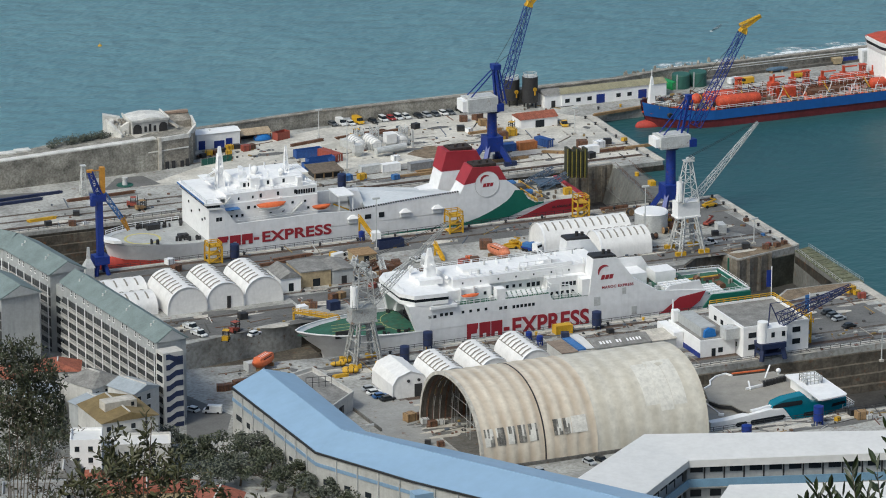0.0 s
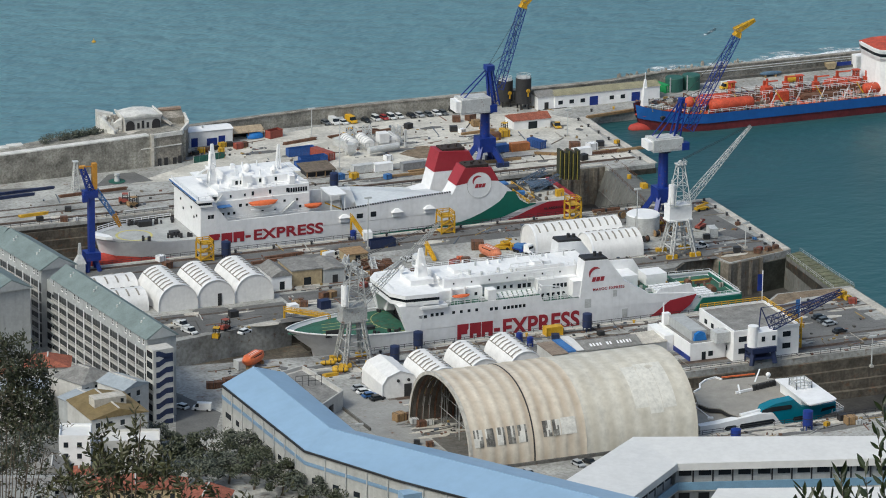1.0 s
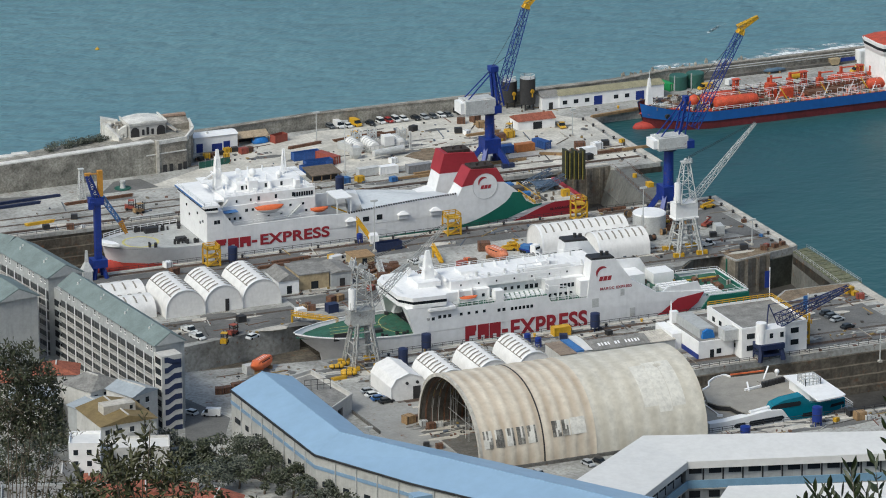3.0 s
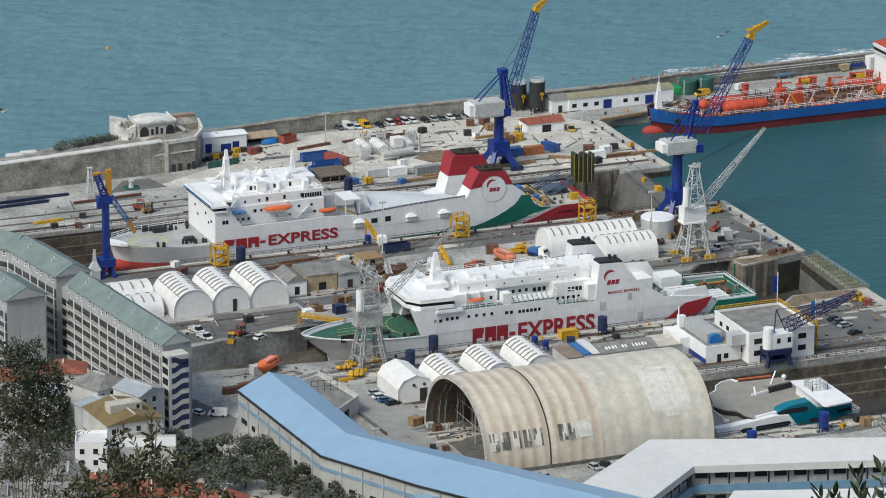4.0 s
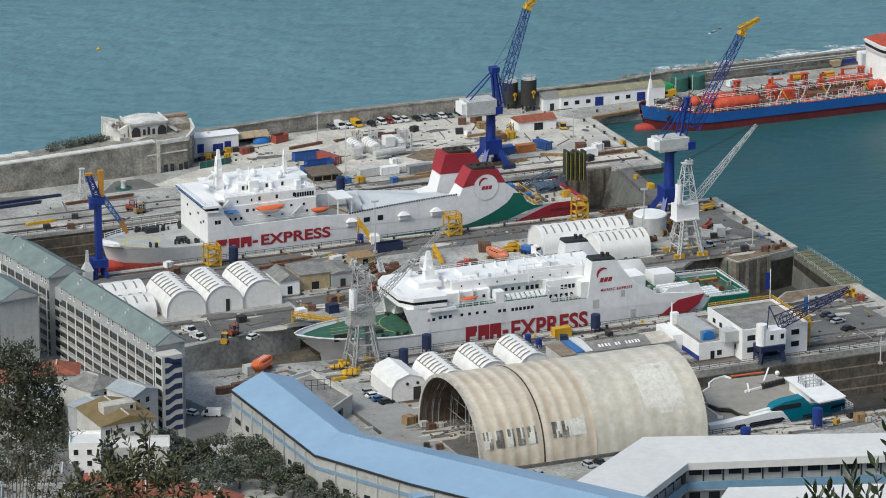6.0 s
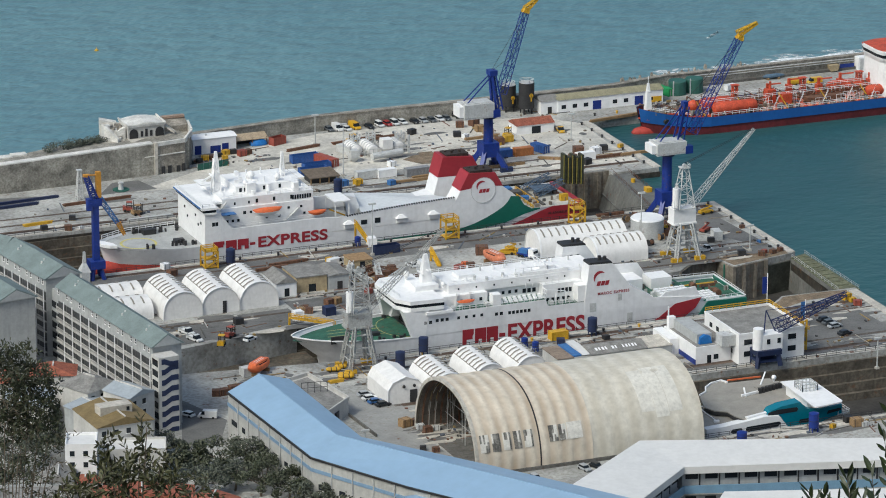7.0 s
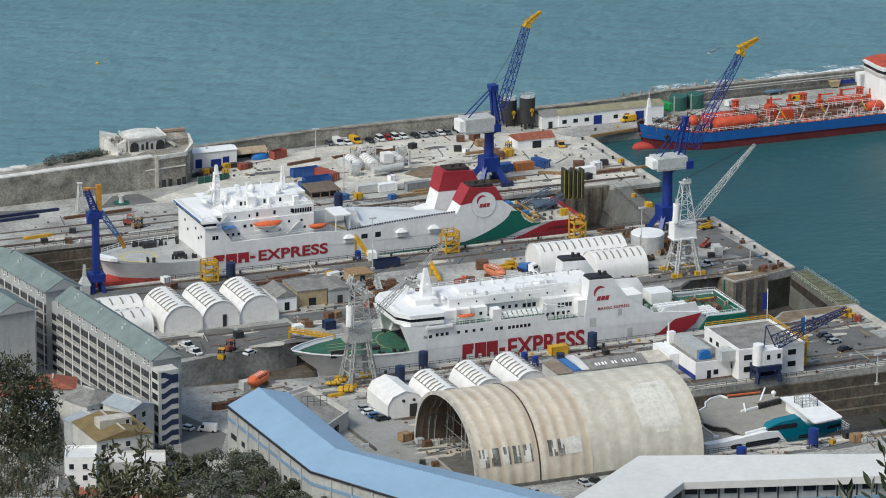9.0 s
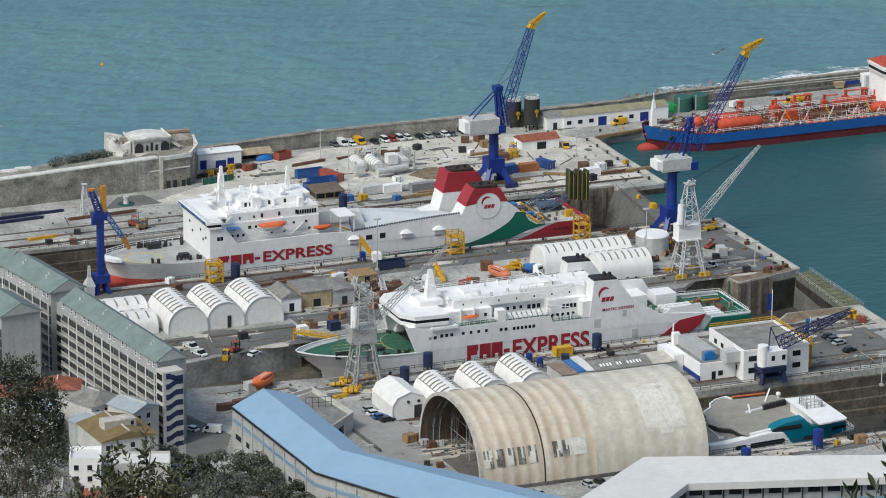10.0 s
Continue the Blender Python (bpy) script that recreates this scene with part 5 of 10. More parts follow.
    part("ball_tank", M().loft([[(127 + 2.0 * math.cos(a) * math.cos(q), 104 + 2.0 * math.cos(a) * math.sin(q), 8.4 + 2.0 * math.sin(a)) for q in [i * 6.2832 / 14 for i in range(14)]] for a in (-1.4, -0.8, -0.3, 0.3, 0.8, 1.4)]), TORNG, t, "orange round tank end", smooth=True)
    part("anchor_pocket", M().cyl((116.4, 101.0, 4.6), (116.4, 102.2, 4.8), 0.9, n=12), DARK, t)
    m = M()
    for k in range(7):
        x, y = 156 + k * 9.5, 109 + (k % 2) * 3
        part("hose_crane", M().box(x, x + 2, y, y + 2, 5, 9.4).bar((x + 1, y + 1, 9), (x + 1, y + 1, 11.4), 0.8).bar((x + 1, y + 1, 11), (x + 5, y - 1, 11.6), 0.4), TORNG, t, "orange hose crane")
    m = M()
    for k in range(520):
        x = rng.uniform(112, 226) if k > 140 else rng.uniform(111.5, 131)
        y = cy + rng.uniform(-1, 1) * (5 if x < 124 else 9.3)
        z = 6.8 if x < 126 else 5.0
        m.box(x, x + rng.uniform(0.3, 1.5), y, y + rng.uniform(0.3, 1.2), z - 0.05, z + 0.5 + rng.random() * 1.3)
    tagged(part("deck_fitting", m, SCRAP, t, "small valves, hatches and lockers on the deck"), kind="stuff")
    m = M()
    for k in range(6):
        x = 130 + k * 15
        m.bar((x, 100, 5), (x - 2.4, 103, 10), 0.25)
    part("stair", m, YEL, t)
    part("mooring_gear", M().cyl((118, 104, 6.8), (118, 111, 6.8), 0.9).cyl((121, 104, 6.8), (121, 111, 6.8), 0.8).box(112, 114, 106, 110, 6.8, 7.8), RUST, t)
    part("foremast", M().loft([[(112.6 + k * a, cy + k * b, z) for a, b in ((-1, -1), (1, -1), (1, 1), (-1, 1))] for k, z in ((1.1, 6.6), (0.75, 12), (0.3, 16.5))]).bar((112.6, cy, 16), (112.6, cy, 19), 0.2).bar((112.6, cy - 1.5, 14), (112.6, cy + 1.5, 14), 0.2), WHITE, t, "white foremast")
    def house_ring(e):
        return [(194.8 - e, 103.6), (195.5 - e, 101.4 - e), (197.4, 99.6 - e), (200.5, 98.7 - e), (216, 98.5 - e), (216, 118), (200.5, 118), (195.5 - e, 115.5), (194.8 - e, 113)]
    part("bridge_block", M().prism(house_ring(0), 5, 16.5), WHITE, t, "white rounded accommodation block")
    part("bridge_house", M().loft([[(x, y, z) for x, y in house_ring(e)] for e, z in ((0, 16.5), (0.6, 17.8), (1.0, 20.2))]), WHITE, t, "flared white wheelhouse")
    part("bridge_window_band", M().loft([[(x, y, z) for x, y in house_ring(e)] for e, z in ((0.85, 18.5), (1.02, 19.5))]), GLASS, t)
    part("bridge_roof", M().prism(house_ring(0.9), 20.2, 20.45), TORNG, t, "orange bridge roof")
    m = M()
    rg = house_ring(1.0)
    for p, q in zip(rg[-1:] + rg[:4], rg[:5]):
        m.bar((*p, 20.6), (*q, 20.6), 0.15, 0.7)
    part("roof_bulwark", m, WHITE, t)
    windows_row(t, 202.5, 214, 6, 98.46, 14.5)
    windows_row(t, 202.5, 214, 6, 98.46, 11.2)
    dome(t, 199, 102, 20.7, 0.8)
    dome(t, 201, 106, 20.7, 0.8)
    t.location.x += 5.8


tanker()


def yacht():
    t = thing("trimaran_yacht", (26, -155, -9), "white and teal motor yacht with beige decks in dry dock", "yacht")
    part("side_hull", M().loft([[(x, y, z) for x, z in ((6.6, 3.6), (12, 3.7), (17.8, 4.3), (23.9, 5.0), (28.1, 4.6), (30.9, 1.0), (28, -1.8), (8, -1.8), (6.7, 0.6))] for y in (-168.9, -167.6)] + [[(x, -165.6, z) for x, z in ((7.2, 3.2), (12, 3.4), (17.8, 4.0), (23.9, 4.4), (27.8, 4.2), (30.5, 1.0), (28, -1.8), (8.6, -1.8), (7.4, 0.6))]]), WHITE, t, "white outer hull with long dark windows")
    part("side_hull", M().side([(20, -0.6), (27, 1.2), (36, 1.5), (38, -2), (22, -2)], -140.2, -137.8), WHITE, t, "white far outer hull")
    part("hull", M().loft([[(x, -155 - w, 2.0), (x, -155 - w * 0.8, -2), (x, -155, -8), (x, -155 + w * 0.8, -2), (x, -155 + w, 2.0)] for x, w in ((-30, 0.6), (-12, 3), (8, 6), (20, 9), (36, 9.5), (46, 9))]), WHITE, t, "white centre hull")
    part("side_window", M().side([(13.7, 1.9), (14.0, 2.4), (14.4, 2.65), (16.8, 2.7), (17.1, 2.5), (17.1, 1.5), (14.4, 1.4)], -168.98, -168.9), GLASS, t, "dark tinted window")
    part("side_window", M().side([(18.2, 2.4), (18.5, 2.8), (28.0, 3.1), (28.6, 2.6), (27.6, 1.7), (18.9, 1.4), (18.3, 1.7)], -168.98, -168.9), GLASS, t, "long dark tinted window")
    deck = [(12.6, -155.0), (15.4, -146.3), (18.1, -144.4), (19.6, -141.2), (22.5, -138.6), (26.1, -137.4), (27.0, -139.6), (39.3, -140.2), (40.7, -146.7), (38.6, -160.7), (33.7, -161.5), (28.7, -164.4), (25.6, -166.0), (21.8, -167.6), (18.3, -167.6), (17.0, -164.5), (16.6, -160.5), (13.9, -158.6)]
    part("deck", M().prism(deck, 3.9, 4.6), YDECK, t, "broad beige flat deck")
    part("deck_edge", M().prism([(x - 0.12, y - 0.18) for x, y in deck[:1] + deck[10:]], 3.5, 4.35), DARK, t, "dark recessed deck edge")
    m = M()
    for p, q in zip(deck[1:6], deck[2:7]):
        m.bar((*p, 4.75), (*q, 4.75), 0.4, 0.5)
    part("deck_rim", m, WHITE, t, "white moulded deck rim")
    part("bow_rim", M().bar((19.0, -167.4, 4.8), (25.6, -165.9, 4.9), 1.0, 0.5), WHITE, t)
    part("foredeck", M().prism([(11.5, -150.5), (7.4, -166.2), (20.0, -166.2), (24, -152)], 1.4, 3.1), YDECK, t, "lower beige foredeck")
    part("foredeck_rail", M().bar((12.4, -153.5, 3.5), (12.2, -163.6, 3.5), 0.22).bar((11.6, -163.0, 3.3), (13.0, -163.4, 3.3), 0.7), WHITE, t)
    part("superstructure", M().side([(25.2, 4.5), (26.0, 6.0), (29, 6.9), (34.6, 7.4), (36.7, 5.2), (40.6, 4.6), (47.1, 5.2), (47.1, 2.7), (42.9, 1.5), (36, -0.6), (31.2, 0.4), (28.8, 4.3)], -168, -164.5), TEAL, t, "glossy teal superstructure")
    part("superstructure_window", M().side([(24.9, 4.7), (25.2, 5.6), (28.2, 6.1), (33.6, 6.1), (34.0, 5.6), (33.6, 4.9)], -168.1, -168), GLASS, t, "long dark cabin window")
    part("superstructure_window", M().side([(34.3, 1.6), (34.6, 2.5), (39.0, 2.6), (39.4, 2.0), (39.0, 1.4)], -168.1, -168), GLASS, t, "long dark cabin window")
    part("superstructure_window", M().side([(42.6, 3.0), (43, 3.9), (46.6, 4.3), (46.9, 3.6)], -168.1, -168), GLASS, t, "long dark cabin window")
    part("cabin_top", M().prism([(26.3, -164.6), (34.8, -164.6), (36.6, -161), (36.2, -160), (33, -162.4)], 4.5, 5.3), TEAL, t, "sloping teal cabin top")
    part("sun_deck", M().prism([(37.0, -151.4), (45.7, -152.4), (45.4, -171.4), (44.6, -172.2), (36.8, -173.4), (36.2, -172.8)], 7.2, 7.55), WHITE, t, "white aft roof")
    part("roof_support", M().prism([(37.4, -154), (44.4, -154.6), (43.0, -167.4), (37.4, -166.4)], 2.0, 7.2), WHITE, t)
    part("roof_frame", M().rail([(38.5, -157, 7.55), (43, -157, 7.55), (43, -161.5, 7.55), (38.5, -161.5, 7.55), (38.5, -157, 7.55)], 1.9, 1.0, 0.2).bar((38.5, -157, 9.4), (43, -161.5, 9.4), 0.2), GREYW, t, "pale steel frame on the roof")
    part("crane_arm", M().bar((25.4, -151.5, 5.0), (31.5, -150, 5.0), 0.6).bar((26.4, -152, 4.8), (27.5, -148.5, 6.0), 0.4).bar((32.5, -148, 5.4), (35.6, -145, 8.4), 0.35), WHITE, t, "folded white deck crane")
    ob = part("louvre", M().box(31, 31.8, -150.8, -150.0, 4.5, 6.0), DARK, t)
    repeats("louvre", ob, [(1.15 * k, 0.3 * k, 0) for k in range(1, 7)])
    part("locker_top", M().prism([(30.4, -150.2), (38.6, -148.2), (38.2, -147.0), (30.2, -149.0)], 6.0, 6.2), YDECK, t)
    dome(t, 38.5, -144.5, 5.6, 0.7)
    part("tender_boom", M().bar((27.5, -138.4, 4.9), (37, -139.4, 5.1), 0.35), ORNG, t)
    part("stern_platform", M().box(44, 50, -167, -148, 1.4, 1.9), YDECK, t)
    part("stern_rail", M().rail([(46, -168, 1.9), (50, -167, 1.9), (50, -148, 1.9)], 1.2, 1.5, 0.1), WHITE, t)
    part("keel_block", M().box(-20, 44, -156, -154, -9, -7.9), DARK, t)


yacht()


# ---- hangar and membrane tents ----
def arch_ring(x, yc, hw, h, z0, n=28, k=1.0, p=0.9):
    out = []
    for i in range(n + 1):
        q = math.pi * i / n
        c, s = math.cos(q), math.sin(q)
        out.append((x, yc - math.copysign(abs(c) ** p, c) * hw * k, z0 + (abs(s) ** p) * h * k))
    return out


def hangar():
    yc, hw, h = -157.3, 21.0, 18.9
    t = thing("arched_hangar", (-30, yc, 3), "large arched fabric hangar of stained cream canvas over a dock", "hangar")
    for a, b, mt, lb in ((-63, -45.3, CANVAS, "brown-stained cream canvas section"), (-44.9, -30.4, CANVAS, "brown-stained cream canvas section"), (-30.4, 1.5, CANVASP, "paler cream canvas section")):
        n = max(8, int((b - a) / 0.55))
        rings = []
        for k in range(n + 1):
            x = a + (b - a) * k / n
            w = 0.010 * abs(math.sin((x + 63) * math.pi / 3.45)) if mt is CANVAS else 0.005 * abs(math.sin((x + 63) * math.pi / 4.85))
            rings.append(arch_ring(x, yc, hw, h, 3, k=1 + w))
        part("canvas_section", M().loft(rings, closed=False, caps=False), mt, t, lb, smooth=True)
    # added inner skin; the dim interior is put into its dark colour
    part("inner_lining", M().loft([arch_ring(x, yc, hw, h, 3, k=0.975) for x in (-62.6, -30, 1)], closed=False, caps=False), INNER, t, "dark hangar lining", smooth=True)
    part("end_rim", M().loft([[(x, a[1], a[2]) for a in arch_ring(-63.1, yc, hw, h, 3, k=kk)] for x, kk in ((-63.2, 0.965), (-63.2, 1.012), (-62.4, 1.012))], closed=False, caps=False), PALE, t)
    part("seam", M().loft([arch_ring(x, yc, hw, h, 3, k=kk) for x, kk in ((-45.3, 1.0), (-45.28, 1.01), (-44.98, 1.01), (-44.95, 1.0))], closed=False, caps=False), DARK, t, "dark lashed seam between canvas sections")
    part("end_wall", M().loft([arch_ring(1.2, yc, hw, h, 3, k=0.98), arch_ring(1.4, yc, hw, h, 3, k=0.98)], closed=False), CANVASP, t)
    part("floor_slab", M().box(-62.6, -38.4, yc - hw + 0.6, yc + hw - 0.6, 2.9, 3.03), CONC2, t, "dark damp concrete floor")
    for k in range(16):
        x = -61.5 + k * 1.75
        m = M()
        r1, r2 = arch_ring(x, yc, hw, h, 3, 16, 0.968), arch_ring(x, yc, hw, h, 3, 16, 0.935)
        for i in range(16):
            m.bar(r1[i], r1[i + 1], 0.14).bar(r2[i], r2[i + 1], 0.14).bar(r1[i], r2[i + 1], 0.08)
        part("rib", m, SCRAP if k % 3 else RUST, t)
    gh = random.Random(23)
    for k in range(34):
        x, y = gh.uniform(-58, -42), yc + gh.uniform(-0.93, 0.93) * hw
        top = 3 + h * 0.96 * (1 - (abs(y - yc) / hw) ** 2.2) ** 0.5
        part("hanging_line", M().bar((x, y, 3.0), (x + gh.uniform(-0.3, 0.3), y, top), gh.choice((0.05, 0.07, 0.1))), GREYW, t, "pale hanging rope and sheeting line")
    for k in range(4):
        z = 6.5 + k * 3.0
        r = hw * (1 - ((z - 3) / h) ** 2) ** 0.5 * 0.9
        part("scaffold_tube", M().bar((-55.5 + k, yc - r, z), (-55.5 + k, yc + r, z + 0.6), 0.08), GREYW, t)
    grey = mat("torn_window_film", (0.30, 0.29, 0.26), 0.7, var=0.75, size=1.3, fine=0.5, streak=1.0)
    pale2 = mat("newer_canvas", (0.72, 0.70, 0.63), 0.65, var=0.14, size=3, fine=0.8, bump=0.05, streak=0.35)
    pale = mat("pale_patch", (0.70, 0.68, 0.62), 0.7, var=0.2, size=1.5, fine=0.4, streak=0.3)

    def patch(x0, x1, z0, z1, mt, k=1.02, lb="torn grey translucent window patch"):
        def yy(z):
            s = ((z - 3) / (h * k)) ** (1 / 0.9)
            return yc - (max(0.0, 1 - s * s) ** 0.5) ** 0.9 * hw * k
        rings = [[(x0, yy(z0 + (z1 - z0) * q / 8), z0 + (z1 - z0) * q / 8), (x1, yy(z0 + (z1 - z0) * q / 8), z0 + (z1 - z0) * q / 8)] for q in range(9)]
        part("window_patch", M().loft(rings, closed=False, caps=False), mt, t, lb)
    gr = random.Random(19)
    torn = [grey, pale, pale2, mat("grimy_window_film", (0.19, 0.18, 0.16), 0.7, var=0.6, size=1.3, fine=0.5, streak=1.0)]

    def torn_window(a, b, z0, z1):
        n = max(4, int((b - a) / 0.42))
        for k in range(n):
            xa, xb = a + (b - a) * k / n, a + (b - a) * (k + 1) / n
            cut = z0 + gr.uniform(0.2, 0.7) * (z1 - z0)
            top, bot = gr.choice(torn), gr.choice(torn)
            patch(xa, xb, z0, cut, bot, 1.014, "torn weathered window strip")
            patch(xa, xb, cut, z1, top, 1.014, "torn weathered window strip")
    for a, b in ((-61.7, -59.2), (-58.4, -56.1), (-55.3, -53.1), (-52.3, -50.2), (-49.4, -46.9)):
        torn_window(a, b, 9.2, 13.4)
    for a, b in ((-42.4, -39.9), (-39.6, -37.4)):
        torn_window(a, b, 9.8, 13.6)
    patch(-37.2, -33.0, 9.8, 13.8, pale, 1.014)
    for xa, xb, za, zb in ((-15.5, -11.6, 13.6, 21.2), (-11.5, -7.7, 12.0, 21.4), (-7.6, -3.8, 13.0, 21.4)):
        patch(xa, xb, za, zb, pale2, 1.007, "newer white canvas panel")
    for ya in (yc - hw - 0.5, yc + hw - 0.3):
        part("base_skirt", M().box(-63, 1.5, ya, ya + 0.8, 2.6, 3.9), CONC2, t, "low concrete footing")


hangar()


def tent(x, y, w, l, h, wall, name="membrane_tent", label="white arched membrane storage tent with roof vents", along="y", gable=False, vents=7, door=True):
    """A tunnel tent whose front lies at y (or x), running back by l."""
    t = thing(name, (x, y, 3), label, "tent", "white membrane tents", turn=0 if along == "y" else -90)
    n = 18
    if gable:
        prof = [(-w / 2, 0), (-w / 2, wall), (-w * 0.36, wall + (h - wall) * 0.62), (0, h), (w * 0.36, wall + (h - wall) * 0.62), (w / 2, wall), (w / 2, 0)]
    else:
        prof = [(-w / 2, 0)] + [(-w / 2 * math.cos(math.pi * i / n), wall + (h - wall) * math.sin(math.pi * i / n) ** 0.9) for i in range(n + 1)] + [(w / 2, 0)]
    bays = max(3, int(l / 3.2))
    rings = []
    for k in range(bays * 2 + 1):
        s = 1.0 if k % 2 == 0 else 0.985
        rings.append([(a * s, l * k / (bays * 2), b * (s if b > wall else 1)) for a, b in prof])
    part("membrane", M().loft(rings, closed=False, caps=False), TENT, t, smooth=not gable, local=True)
    for yy, nm in ((0.15, "front_wall"), (l - 0.15, "back_wall")):
        part(nm, M().add([(a * 0.985, yy, b * 0.985) for a, b in prof], [tuple(range(len(prof)))]), TENT, t, local=True)
    if door:
        part("door", M().box(1.2 if gable else 0.6, 3.3 if gable else 1.7, -0.05, 0.2, 0, 3.6), DARK, t, "dark open doorway", local=True)
    if gable:
        for a in (-0.6, 2.4):
            part("fan_vent", M().cyl((a, -0.25, 4.7), (a, 0.1, 4.7), 0.42, n=12), DARK, t, "round dark fan vent", local=True)
    part("rim", M().loft([[(a * s, yy, b * s) for a, b in prof] for s, yy in ((0.985, -0.1), (1.006, -0.1), (1.006, 0.5))], closed=False, caps=False), WHITE, t, local=True)
    if vents and not gable:
        # vent strips have the vents' shadow put into their darker colour
        vent = mat("vent_shadow_strip", (0.30, 0.28, 0.24), 0.9) if "vent_shadow_strip" not in bpy.data.materials else bpy.data.materials["vent_shadow_strip"]
        for sgn in (-1, 1):
            q0, q1 = (0.25, 0.45) if sgn < 0 else (0.55, 0.75)
            if name == "membrane_tent" and sgn < 0:
                a, b = -w / 2 * math.cos(math.pi * q0) * 1.008, wall + (h - wall) * math.sin(math.pi * q0) ** 0.9 + 0.08
                part("vent_cable", M().bar((a, 0.5, b), (a, l * 0.97, b), 0.16), vent, t, "dark cable along the vents", local=True)
            first = None
            for k in range(vents):
                yy = l * (k + 0.8) / (vents + 0.6)
                mm = M()
                pts = []
                for q in (q0, (q0 + q1) / 2, q1):
                    a, b = -w / 2 * math.cos(math.pi * q), wall + (h - wall) * math.sin(math.pi * q) ** 0.9
                    pts.append((a * 1.006, b * 1.008 + 0.05))
                if first is None:
                    mm.loft([[(a, yy - 0.22, b), (a, yy + 0.22, b), (a, yy + 0.22, b + 0.12), (a, yy - 0.22, b + 0.12)] for a, b in pts])
                    first = (part("roof_vent", mm, vent, t, local=True), yy)
                else:
                    c = new("roof_vent", first[0].data)
                    c.parent, c.location = t, (0, yy - first[1], 0)
    return t


tent(-89.8, -27.6, 11.8, 19, 7.9, 1.5, door=False)
tent(-78.3, -27.2, 11.4, 19, 7.8, 1.5)
tent(-66.5, -26.8, 11.8, 19, 8.0, 1.5, door=False)
tent(-117, -19.0, 11, 19.5, 5.4, 1.4, "low_membrane_tent", "low white membrane tent with dark roof vents", along="x", vents=6, door=False)
tent(-117, -6.0, 11, 21, 5.4, 1.4, "low_membrane_tent", "low white membrane tent with dark roof vents", along="x", vents=6, door=False)
tent(-58.3, -118.0, 10.4, 15, 7.5, 3.9, "gabled_tent", "white gabled storage tent with a dark doorway", gable=True, vents=0)
tent(-47.2, -122, 10.8, 17, 8.3, 1.8)
tent(-34.0, -119, 10.6, 17, 8.3, 1.8)
tent(-21.0, -117, 10.6, 17.5, 8.3, 1.8)
tent(27.0, -7.6, 11.6, 28.5, 7.2, 1.6, "long_membrane_tent", "long white arched membrane tent with side vents", along="x", vents=11, door=False)
tent(39.8, -20.0, 11.6, 16.5, 6.9, 1.6, "long_membrane_tent", "white arched membrane tent with side vents", along="x", vents=7, door=False)


